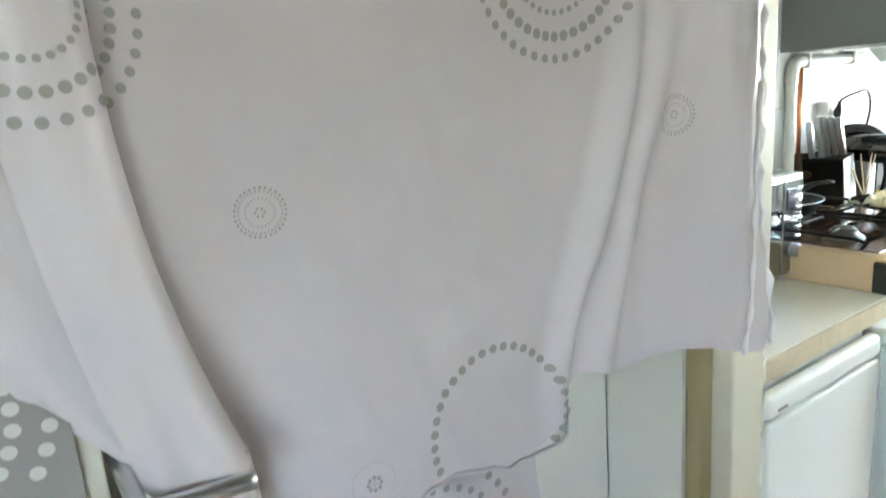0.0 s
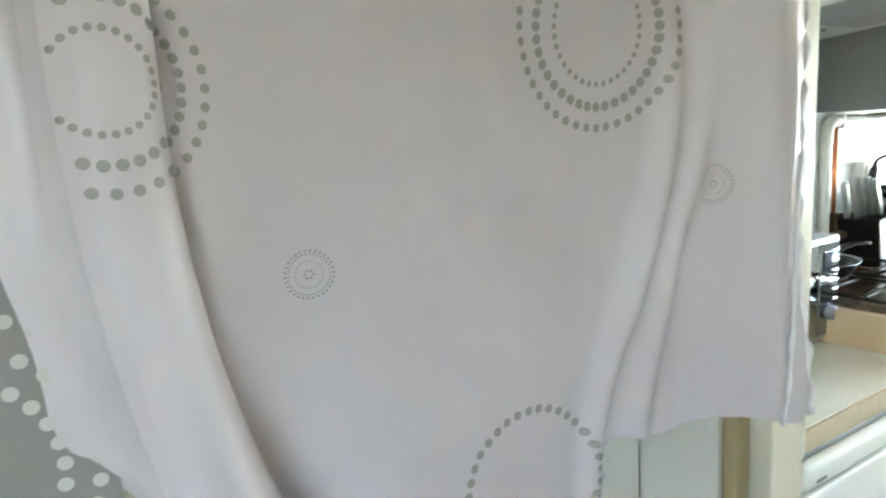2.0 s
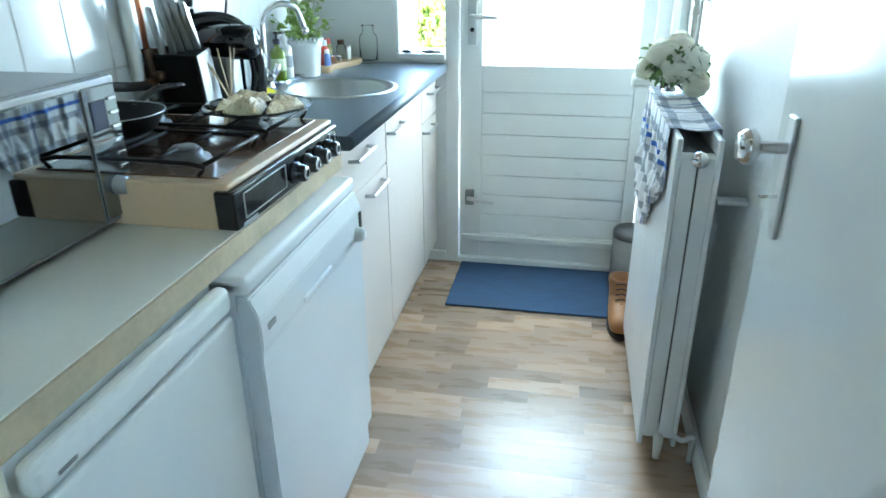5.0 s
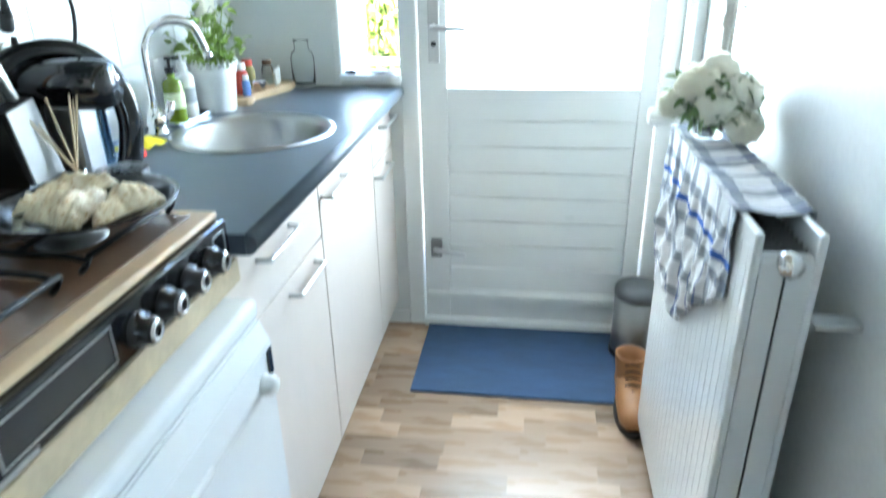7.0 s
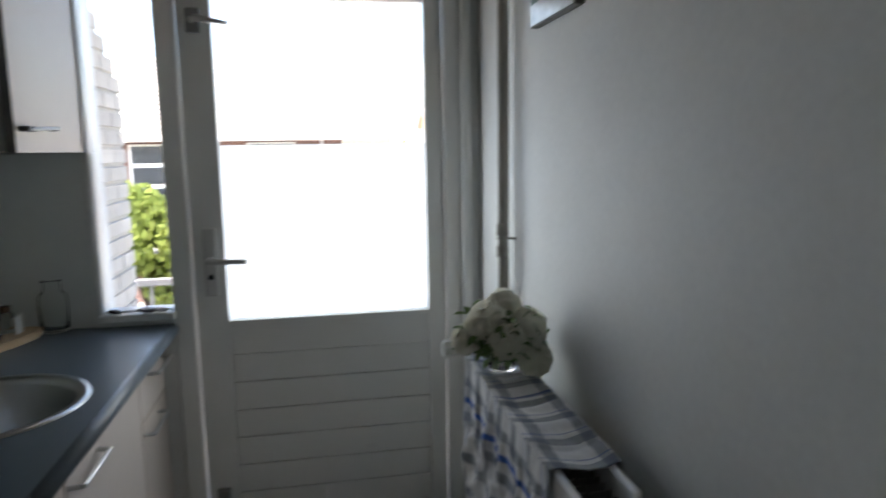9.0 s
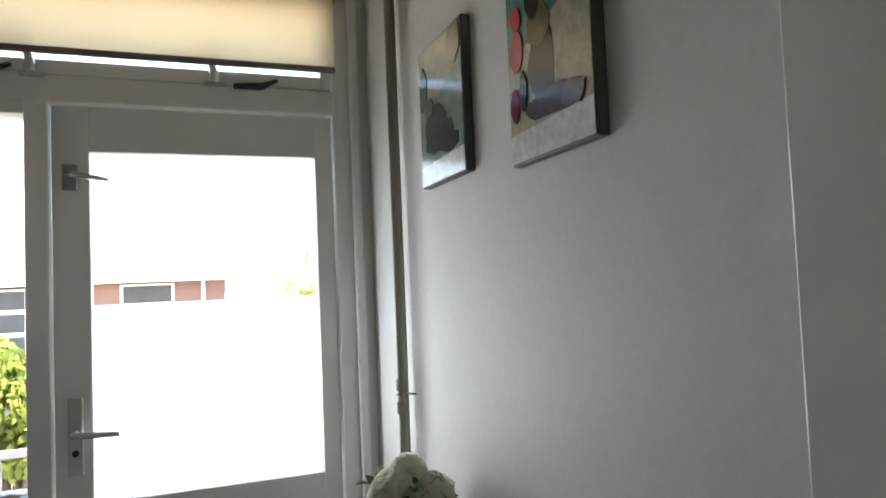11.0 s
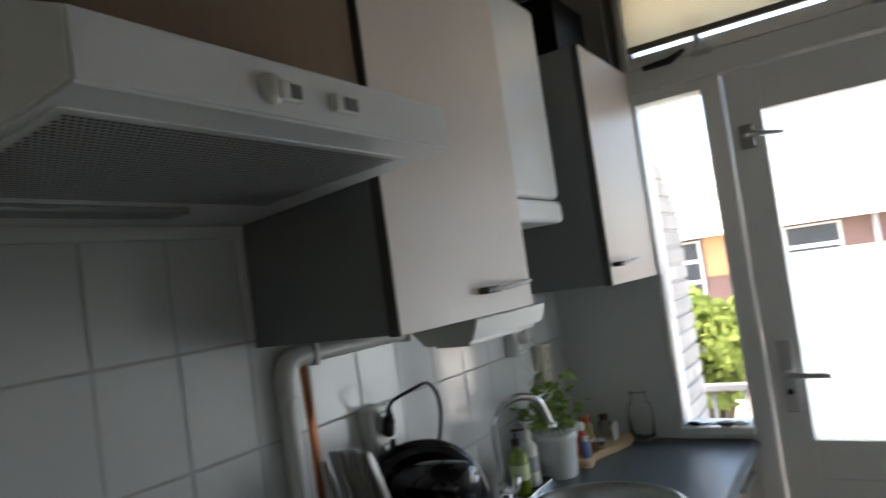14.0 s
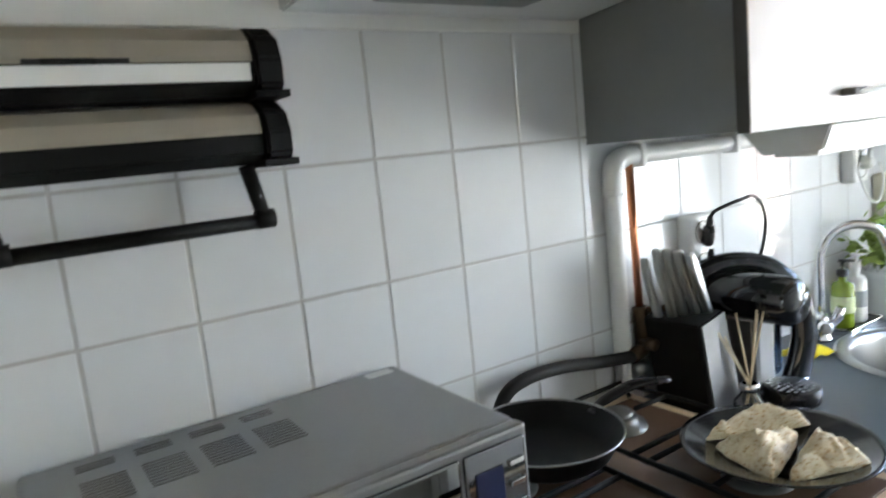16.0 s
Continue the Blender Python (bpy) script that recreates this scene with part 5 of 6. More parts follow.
# ---- tea towel, flowers, bin, boots, pictures, blind ----
def checked_cloth():
    m = bpy.data.materials.new("checked_tea_towel")
    m.use_nodes = True
    nt = m.node_tree
    link = nt.links.new
    b = nt.nodes["Principled BSDF"]
    b.inputs["Roughness"].default_value = 0.9
    uv = nt.nodes.new("ShaderNodeUVMap")
    sep = nt.nodes.new("ShaderNodeSeparateXYZ")
    link(uv.outputs[0], sep.inputs[0])

    def stripe(axis, period, offset, width):
        ad = nt.nodes.new("ShaderNodeMath")
        ad.operation = "ADD"
        ad.inputs[1].default_value = offset
        link(sep.outputs[axis], ad.inputs[0])
        mo = nt.nodes.new("ShaderNodeMath")
        mo.operation = "MODULO"
        mo.inputs[1].default_value = period
        link(ad.outputs[0], mo.inputs[0])
        lt = nt.nodes.new("ShaderNodeMath")
        lt.operation = "LESS_THAN"
        lt.inputs[1].default_value = width
        link(mo.outputs[0], lt.inputs[0])
        return lt.outputs[0]

    def over(base, mask, colour, weight):
        mu = nt.nodes.new("ShaderNodeMath")
        mu.operation = "MULTIPLY"
        mu.inputs[1].default_value = weight
        link(mask, mu.inputs[0])
        mx = nt.nodes.new("ShaderNodeMix")
        mx.data_type = "RGBA"
        mx.inputs[7].default_value = (*colour, 1)
        link(mu.outputs[0], mx.inputs[0])
        if isinstance(base, tuple):
            mx.inputs[6].default_value = (*base, 1)
        else:
            link(base, mx.inputs[6])
        return mx.outputs[2]

    c = over((0.74, 0.75, 0.76), stripe(0, 0.084, 0.0, 0.022), (0.10, 0.13, 0.19), 0.62)
    c = over(c, stripe(1, 0.084, 0.050, 0.022), (0.10, 0.13, 0.20), 0.62)
    c = over(c, stripe(0, 0.084, 0.050, 0.003), (0.05, 0.12, 0.36), 0.6)
    c = over(c, stripe(1, 0.6, 0.35, 0.014), (0.03, 0.12, 0.50), 0.95)
    c = over(c, stripe(0, 0.34, 0.05, 0.008), (0.04, 0.08, 0.25), 0.8)
    link(c, b.inputs["Base Color"])
    no = nt.nodes.new("ShaderNodeTexNoise")
    no.inputs["Scale"].default_value = 180
    bp = nt.nodes.new("ShaderNodeBump")
    bp.inputs["Strength"].default_value, bp.inputs["Distance"].default_value = 0.4, 0.001
    link(no.outputs[0], bp.inputs["Height"])
    link(bp.outputs[0], b.inputs["Normal"])
    return m


CHECK = checked_cloth()


def cloth_sheet(name, f, nu, nv, w, h, label, along=lambda u: 1.0):
    """A cloth with its weave laid out in metres on its own map."""
    bm = grid_sheet(f, nu, nv)
    uvl = bm.loops.layers.uv.new("UVMap")
    bm.verts.index_update()
    bm.verts.ensure_lookup_table()
    for fa in bm.faces:
        for lp in fa.loops:
            i, j = divmod(lp.vert.index, nv + 1)
            lp[uvl].uv = (w * i / nu, h * j / nv * along(i / nu))
    bm.verts.index_update()
    ob = single(name, bm, CHECK, label, "tea towel")
    so = ob.modifiers.new("thickness", "SOLIDIFY")
    so.thickness = 0.0018
    return ob


def towel_length(u):
    return 0.165 + 0.15 + 0.19 * smooth01(0.0, 0.5, u) + 0.015 * math.sin(14 * u)


def towel(u, v):
    """Over the radiator's top, the front corner hanging lowest."""
    x = 2.405 + 0.58 * u
    drop_back = 0.03
    depth = RYF - RYB + 0.022
    s = v * towel_length(u)
    w = 0.006 * math.sin(38 * u + 5 * v) + 0.004 * math.sin(70 * u - 9 * v) + 0.010 * noise.noise(Vector((u * 6, v * 4, 1.3))) + 0.007 * noise.noise(Vector((u * 17, v * 12, 4.3))) + 0.004 * noise.noise(Vector((u * 40, v * 30, 7.7)))
    if s < drop_back:
        return Vector((x, RYB - 0.008, RZ1 + 0.006 - (drop_back - s)))
    s -= drop_back
    if s < depth:
        return Vector((x + 0.006 * math.sin(20 * v), RYB - 0.008 + s, RZ1 + 0.006 - 0.010 * math.sin(math.pi * s / depth) * (0.5 + 0.5 * math.sin(17 * u)) + 0.3 * abs(w)))
    s -= depth
    return Vector((x - 0.02 * s, RYF + 0.008 + max(-0.006, w) * min(1, s * 8) + 0.006 * min(1, s * 5), RZ1 + 0.006 - s))


def smooth01(a, b, x):
    t = max(0.0, min(1.0, (x - a) / (b - a)))
    return t * t * (3 - 2 * t)


cloth_sheet("tea_towel", towel, 110, 110, 0.55, 1.0, "blue and white checked tea towel draped over the radiator", towel_length)
cloth_sheet("tea_towel", lambda u, v: Vector((1.214 + 0.007 * math.sin(9 * v + 6 * u), 0.836 + 0.016 * v + 0.12 * u + 0.004 * math.sin(11 * v), 0.882 + 0.26 * v + 0.012 * math.sin(7 * u))), 20, 40, 0.16, 0.26, "blue and white checked tea towel hung beside the doorway")

def petal_material():
    m = bpy.data.materials.new("white_petal")
    m.use_nodes = True
    nt = m.node_tree
    nt.nodes.remove(nt.nodes["Principled BSDF"])
    di, tr, mx, no, cr = (nt.nodes.new("ShaderNode" + k) for k in ("BsdfDiffuse", "BsdfTranslucent", "MixShader", "TexNoise", "ValToRGB"))
    no.inputs["Scale"].default_value = 25
    cr.color_ramp.elements[0].color, cr.color_ramp.elements[1].color = (0.90, 0.88, 0.74, 1), (0.95, 0.94, 0.89, 1)
    link = nt.links.new
    link(no.outputs[0], cr.inputs[0])
    link(cr.outputs[0], di.inputs[0])
    link(cr.outputs[0], tr.inputs[0])
    mx.inputs[0].default_value = 0.5
    link(di.outputs[0], mx.inputs[1])
    link(tr.outputs[0], mx.inputs[2])
    link(mx.outputs[0], nt.nodes["Material Output"].inputs[0])
    return m


vase = thing("flower_vase", (2.865, -0.025, RZ1 + 0.008), "bunch of white artificial flowers in a small clear vase", "flowers")
VX, VY, VZ = 2.865, -0.022, RZ1 + 0.010
part("vase", lathe([(0, 0), (0.030, 0), (0.032, 0.004), (0.034, 0.055), (0.032, 0.055), (0.030, 0.006), (0, 0.005)], (VX, VY, VZ), steps=28), CLEAR, vase)
PETAL = petal_material()
GREEN = material("rose_leaf", (0.13, 0.22, 0.06), 0.5, vary=0.3, scale=40)
rf = random.Random(11)


def bloom(c, r, d):
    """A rose of cupped petals in turning layers."""
    bm = bmesh.new()
    q = Vector(d).normalized().to_track_quat("Z", "Y").to_matrix().to_4x4()
    for layer in range(5):
        n = (3, 4, 5, 6, 7)[layer]
        for k in range(n):
            turn = 2 * math.pi * (k + 0.37 * layer + rf.uniform(-0.08, 0.08)) / n
            lean = 0.12 + 0.31 * layer + rf.uniform(-0.14, 0.14)
            long = r * (0.80 + 0.10 * layer) * rf.uniform(0.92, 1.06)
            wide = r * (0.34 + 0.075 * layer)
            m = Matrix.Translation(c) @ q @ Matrix.Rotation(turn, 4, "Z")
            rows = []
            for j in range(6):
                v = j / 5
                # the petal leaves the heart upright, cups, and curls out at its lip
                a = lean + 0.55 * v - 0.9 * v * (1 - v) + (2.4 * max(0, v - 0.7) if layer > 0 else 0)
                row = []
                for i in range(5):
                    u = i / 2 - 1
                    half = wide * math.sin(0.45 + 2.05 * v) * u
                    cup = 0.55 * wide * u * u
                    x, z = long * v * math.sin(a) + 0.10 * r * layer * 0.4 - cup, long * v * math.cos(a) + 0.25 * cup
                    row.append(bm.verts.new(m @ Vector((x + rf.uniform(-0.01, 0.01) * r, half, z + rf.uniform(-0.012, 0.012) * r))))
                rows.append(row)
            for j in range(5):
                for i in range(4):
                    bm.faces.new((rows[j][i], rows[j][i + 1], rows[j + 1][i + 1], rows[j + 1][i])).smooth = True
    return bm


for dx, dy, dz, r in ((-0.012, 0.040, 0.128, 0.046), (0.03, -0.012, 0.150, 0.042), (-0.045, 0.000, 0.090, 0.046), (-0.015, -0.062, 0.108, 0.048), (0.01, 0.084, 0.080, 0.034), (-0.045, -0.066, 0.048, 0.042), (0.045, 0.045, 0.10, 0.038), (0.035, -0.070, 0.09, 0.036)):
    part("flower", bloom(Vector((VX + dx, VY + dy, VZ + dz - 0.006)), r, (dx, dy, 0.09)), PETAL, vase)
gl, gs = bmesh.new(), bmesh.new()
for k in range(170):
    a, r = rf.uniform(0, 6.28), rf.uniform(0.02, 0.092)
    p = Vector((VX + r * math.cos(a), VY + r * math.sin(a), VZ + rf.uniform(0.030, 0.135)))
    s = rf.uniform(0.012, 0.022)
    m = Matrix.Translation(p) @ Euler((rf.uniform(-0.9, 0.9), rf.uniform(-0.9, 0.9), a)).to_matrix().to_4x4()
    gl.faces.new([gl.verts.new(m @ Vector((s * x, s * y, s * z))) for x, y, z in ((-1, 0, 0), (-0.3, 0.5, 0.2), (0.5, 0.4, 0.1), (1.1, 0, -0.2), (0.5, -0.4, 0.1), (-0.3, -0.5, 0.2))])
    if k % 5 == 0:
        tube([(VX, VY, VZ + 0.01), p], 0.0018, 6, gs)
tagged(part("leaves", gl, GREEN, vase, "dark green leaves"), kind="stuff")
tagged(part("stem", gs, GREEN, vase), kind="stuff")

BX, BY = 3.455, -0.025
bn = thing("pedal_bin", (BX, BY, 0), "small steel pedal bin beside the radiator", "bin")
part("body", lathe([(0, 0.002), (0.077, 0.002), (0.081, 0.012), (0.081, 0.235), (0, 0.235)], (BX, BY, 0), steps=40), material("dark_brushed_steel", (0.24, 0.24, 0.24), 0.34, 0.9, vary=0.08, scale=6, stretch=(1, 1, 12)), bn)
part("base_ring", lathe([(0.083, 0.0), (0.085, 0.004), (0.085, 0.022), (0.082, 0.026)], (BX, BY, 0), steps=40), BLACK, bn)
part("lid", lathe([(0.083, 0.236), (0.084, 0.252), (0.078, 0.266), (0.045, 0.278), (0, 0.281)], (BX, BY, 0), steps=40), material("dark_steel_lid", (0.13, 0.13, 0.13), 0.42, 0.8), bn)
part("pedal", block(BX - 0.100, BX - 0.070, BY + 0.01, BY + 0.05, 0.008, 0.016, bevel=0.003), BLACK, bn)
TAN = material("tan_leather", (0.34, 0.155, 0.055), 0.5, vary=0.2, scale=18, bump=0.3, bump_scale=140)
SOLE = material("dark_sole", (0.03, 0.022, 0.018), 0.7)


def boot(x, y, label):
    """A laced ankle boot, its toe towards the room's entrance."""
    b = thing("boot", (x, y, 0), label, "boot", "pair of boots")
    secs = [(-0.135, 0.022, 0.022), (-0.115, 0.038, 0.040), (-0.07, 0.046, 0.055), (-0.02, 0.042, 0.075), (0.03, 0.036, 0.10), (0.09, 0.036, 0.10)]
    pts = [(x + a, y, 0.022 + h * 0.55) for a, w, h in secs]
    bm = tube(smooth_path(pts, 4), [0.022, 0.027, 0.032, 0.036, 0.040, 0.042, 0.044, 0.045, 0.046, 0.046, 0.046, 0.046, 0.046, 0.045, 0.044, 0.043, 0.042, 0.042, 0.042, 0.040, 0.034], 14)
    part("upper", bm, TAN, b)
    part("shaft", lathe([(0.040, 0.06), (0.042, 0.11), (0.047, 0.165), (0.048, 0.175), (0.044, 0.175), (0.040, 0.12), (0.03, 0.09)], (x + 0.055, y, 0), steps=24), TAN, b)
    n = 24
    out = [(x - 0.02 + 0.125 * math.cos(2 * math.pi * k / n), y + (0.046 + 0.006 * math.cos(2 * math.pi * k / n + 3.14)) * math.sin(2 * math.pi * k / n)) for k in range(n)]
    part("sole", prism(out, 0.0, 0.022, "z", bevel=0.003), SOLE, b, "dark rubber sole")
    for k in range(5):
        part("lace", tube([(x - 0.01 - 0.0 + 0.012 * k - 0.03, y - 0.022, 0.095 + 0.016 * k), (x - 0.036 + 0.012 * k - 0.008, y, 0.103 + 0.016 * k), (x - 0.04 + 0.012 * k, y + 0.022, 0.095 + 0.016 * k)], 0.0025, 6), SOLE, b)


boot(3.12, 0.030, "tan leather laced boot standing under the radiator end")
boot(3.14, -0.075, "tan leather laced boot close to the wall")


def picture(x0, x1, z0, z1, seed, label):
    p = thing("picture", ((x0 + x1) / 2, YR, z0), label, "picture", "pictures on the grey wall")
    part("canvas", block(x0, x1, YR + 0.0005, YR + 0.020, z0, z1, bevel=0.002), material("grey_canvas_edge", (0.10, 0.10, 0.09), 0.6), p)
    yf = YR + 0.0205
    def patch(nm, pts, col, k):
        part(nm, prism(pts, yf, yf + 0.0008 + 0.0003 * k, "y"), material("print_colour", col, 0.16, vary=0.3, scale=40), p)
    w, h = x1 - x0, z1 - z0
    P = lambda pts: [(x0 + w * a, z0 + h * b) for a, b in pts]
    blob = lambda cx, cy, rx, ry, q=12: [(cx + rx * (0.82 + 0.3 * rr.random()) * math.cos(a), cy + ry * (0.82 + 0.3 * rr.random()) * math.sin(a)) for a in [2 * math.pi * g / q for g in range(q)]]
    rr = random.Random(seed)
    DARK, TEAL, BEIGE, WHITE, MID, RED = (0.018, 0.018, 0.020), (0.10, 0.24, 0.21), (0.42, 0.40, 0.31), (0.72, 0.73, 0.72), (0.13, 0.15, 0.13), (0.42, 0.03, 0.09)
    patch("print_sky", P([(0.01, 0.01), (0.99, 0.01), (0.99, 0.99), (0.01, 0.99)]), TEAL if seed == 2 else (0.30, 0.32, 0.26), 0)
    patch("print_haze", P([(0.01, 0.12), (0.99, 0.12), (0.99, 0.50), (0.6, 0.60), (0.3, 0.66), (0.01, 0.74)]), BEIGE if seed == 2 else (0.20, 0.26, 0.22), 1)
    patch("print_ground", P([(0.01, 0.01), (0.99, 0.01), (0.99, 0.15), (0.01, 0.17)]), WHITE, 2)
    if seed == 2:
        shapes = ((0.55, 0.44, 0.16, 0.24, DARK), (0.58, 0.62, 0.15, 0.10, (0.10, 0.09, 0.05)), (0.62, 0.85, 0.11, 0.22, DARK), (0.70, 0.98, 0.2, 0.10, MID), (0.45, 0.23, 0.36, 0.07, (0.07, 0.045, 0.06)), (0.86, 0.55, 0.09, 0.11, RED), (0.85, 0.72, 0.07, 0.07, RED), (0.90, 0.30, 0.07, 0.09, (0.20, 0.04, 0.09)), (0.78, 0.34, 0.05, 0.10, DARK), (0.20, 0.22, 0.14, 0.06, (0.09, 0.075, 0.07)))
    else:
        shapes = ((0.55, 0.32, 0.34, 0.13, DARK), (0.62, 0.44, 0.26, 0.12, (0.05, 0.065, 0.055)), (0.30, 0.24, 0.22, 0.07, DARK), (0.88, 0.70, 0.10, 0.16, (0.08, 0.13, 0.10)), (0.14, 0.88, 0.14, 0.16, MID), (0.75, 0.55, 0.12, 0.07, MID))
    for k, (cx, cy, rx, ry, col) in enumerate(shapes):
        patch("print_shape", P([(min(0.985, max(0.015, a)), min(0.985, max(0.015, b))) for a, b in blob(cx, cy, rx, ry)]), col, k + 3)


picture(2.735, 3.000, 1.684, 2.000, 1, "small dark green print on canvas on the grey wall")
picture(2.280, 2.533, 1.654, 1.985, 2, "dark red and green print on canvas on the grey wall")
bl = thing("roller_blind", (3.53, 0.48, 2.12), "cream roller blind pulled down over the top window", "blind")
BLIND = bpy.data.materials.new("cream_blind_cloth")
BLIND.use_nodes = True
_t = BLIND.node_tree
_t.nodes.remove(_t.nodes["Principled BSDF"])
_d, _tr, _m = _t.nodes.new("ShaderNodeBsdfDiffuse"), _t.nodes.new("ShaderNodeBsdfTranslucent"), _t.nodes.new("ShaderNodeMixShader")
_d.inputs[0].default_value, _tr.inputs[0].default_value, _m.inputs[0].default_value = (0.66, 0.56, 0.36, 1), (0.80, 0.68, 0.44, 1), 0.78
_t.links.new(_d.outputs[0], _m.inputs[1])
_t.links.new(_tr.outputs[0], _m.inputs[2])
_t.links.new(_m.outputs[0], _t.nodes["Material Output"].inputs[0])
part("blind_cloth", grid_sheet(lambda u, v: Vector((3.532 + 0.001 * math.sin(40 * u), -0.040 + 1.022 * u, 2.135 + 0.215 * v)), 40, 4), BLIND, bl)
part("bottom_bar", block(3.526, 3.540, -0.042, 0.984, 2.118, 2.137, bevel=0.004), material("grey_brown_bar", (0.22, 0.18, 0.14), 0.5), bl, "grey-brown bottom bar")
part("roller", tube([(3.545, -0.05, 2.365), (3.545, 0.99, 2.365)], 0.022, 18), BLIND, bl)
setting("pelmet", block(3.50, X1 - 0.06, -0.098, 1.02, 2.385, TOP - 0.001, bevel=0.003), material("brown_board", (0.24, 0.17, 0.12), 0.5, vary=0.1, scale=6), "brown board above the top window", "trim")
fl = thing("flue_duct", (3.40, 1.22, 2.07), "black duct box above the wall cabinet", "duct")
part("duct_box", block(3.30, 3.56, 1.12, YL - 0.002, 2.0705, 2.30, bevel=0.004), BLACK_MATT, fl)
part("duct_board", block(3.562, X1 - 0.002, 1.05, YL - 0.002, 2.0705, 2.42, bevel=0.003), material("grey_board", (0.28, 0.26, 0.24), 0.6), fl)


# ---- duvet cover hung over the hall door ----
PINK = material("pale_pink_cotton", (0.63, 0.562, 0.568), 0.40, vary=0.05, scale=5, bump=0.10, bump_scale=400)
GREY_CLOTH = material("taupe_cotton", (0.30, 0.275, 0.25), 0.85, vary=0.08, scale=5, bump=0.25, bump_scale=500)
DOT_GREY = material("printed_taupe_dot", (0.36, 0.335, 0.30), 0.85, vary=0.05, scale=30)
DOT_PALE = material("printed_pale_dot", (0.62, 0.58, 0.54), 0.85, vary=0.05, scale=30)
# paler than the cloth: the satin highlight on its edges put into the colour
SHEEN_EDGE = material("pale_satin_sheen", (0.80, 0.77, 0.77), 0.16, vary=0.05, scale=20, bump=0.2)
duvet = thing("duvet_cover", (0.65, 0.95, 0.3), "pale pink cotton duvet cover with dotted rings, hung over a door", "duvet cover")


def smoothstep(a, b, x):
    t = max(0.0, min(1.0, (x - a) / (b - a)))
    return t * t * (3 - 2 * t)


def cover_y(x, z):
    """How far the hanging cloth lies from the hall, with its folds."""
    y = 0.950 - 0.030 * smoothstep(0.60, 0.85, x) - 0.050 * smoothstep(0.85, 1.0, x) - 0.104 * smoothstep(0.965, 1.065, x) - 0.02 * smoothstep(0.42, 0.26, x)
    y -= 0.022 * smoothstep(1.25, 0.97, z) * smoothstep(0.98, 1.10, x)
    y += 0.006 * math.sin(17 * x + 1.2) + 0.004 * math.sin(31 * x + 2 * z)
    for x_top, x_low, w, a in ((0.957, 0.832, 0.017, 0.026), (0.992, 0.900, 0.015, 0.022), (1.076, 1.040, 0.009, 0.012)):
        c = x_low + (x_top - x_low) * smoothstep(0.85, 1.5, z)
        y -= a * math.exp(-((x - c) / w) ** 2) * smoothstep(1.75, 1.25, z)
    y += 0.012 * smoothstep(1.2, 0.9, z) * math.sin(9 * x)
    y += 0.0085 * noise.noise(Vector((x * 7, z * 3.2, 0.3))) + 0.0032 * noise.noise(Vector((x * 22 + z * 6, z * 9, 2.1)))
    return y


def cover_right(z):
    return 1.110 + 0.003 * math.sin(14 * z) + 0.002 * math.sin(47 * z) - 0.004 * smoothstep(1.2, 0.96, z)


def cover_bottom(x):
    """The lower edge: level at the free corner, then gathered down to the hem."""
    return 0.943 + 0.006 * math.sin(31 * x) + 0.025 * smoothstep(1.0, 1.1, x) - 0.115 * smoothstep(0.925, 0.80, x) + 0.02 * smoothstep(0.75, 0.60, x) + 0.06 * smoothstep(0.52, 0.34, x)


def sheet(u, v):
    x = 0.17 + u * (1.15 - 0.17)
    z0 = cover_bottom(x)
    z = z0 + v * (2.11 - z0)
    lim = cover_right(z) - 0.03 * smoothstep(0.06, 0.0, z - 0.955) ** 2
    left = 0.17 + 0.11 * smoothstep(1.30, 1.06, z)
    x = left + u * (lim - left)
    return Vector((x, cover_y(x, z), z))


part("sheet", grid_sheet(sheet, 150, 110), PINK, duvet)
edge_pts = [Vector((cover_right(0.97 + 0.02 * k), cover_y(cover_right(0.97 + 0.02 * k), 0.97 + 0.02 * k) + 0.004 * math.sin(2.3 * k), 0.97 + 0.02 * k)) for k in range(58)]
part("rolled_edge", tube(edge_pts, [0.005 + 0.002 * math.sin(1.7 * k) for k in range(58)], 8), SHEEN_EDGE, duvet, "rolled edge, paler for its satin highlight")
# thin pale tube drawn for the bright satin line down the inner fold
inner = smooth_path([(1.101, 0, 1.36), (1.094, 0, 1.24), (1.078, 0, 1.12), (1.062, 0, 1.03), (1.050, 0, 0.965)], 8)
part("inner_edge", tube([(p.x + 0.0012 * math.sin(1.9 * k), cover_y(p.x, p.z) - 0.003, p.z) for k, p in enumerate(inner)], [0.0035 + 0.0012 * math.sin(1.1 * k) for k in range(len(inner))], 8), SHEEN_EDGE, duvet, "inner fold line, paler for its satin highlight")


def hem_sheet(u, v):
    z = 0.25 + v * 0.64
    x0, x1 = 0.30, 0.862 - 0.022 * smoothstep(0.5, 0.85, z)
    x = x0 + u * (x1 - x0)
    z = 0.25 + v * (cover_bottom(min(x, 0.86)) + 0.012 - 0.25)
    return Vector((x, 0.978 + 0.010 * math.sin(22 * x + 3 * z) + 0.006 * math.sin(47 * x), z))


part("lower_layer", grid_sheet(hem_sheet, 70, 30), PINK, duvet)


def strip_sides(z):
    """Both edges of the fold that runs down to the lever, wider towards it."""
    s = max(0.0, 1.50 - z) / 0.49
    return 0.184 + 0.066 * s ** 2, 0.276 + 0.082 * s ** 2.2


def strip_y(u, z):
    low = smoothstep(1.22, 1.04, z)
    y = 0.888 - 0.020 * math.sin(math.pi * u) ** 0.7 - low * (0.008 + 0.007 * math.sin(3.2 * math.pi * u + 0.6))
    return y + 0.03 * (abs(2 * u - 1) ** 5) + 0.003 * noise.noise(Vector((u * 3, z * 9, 5.5)))


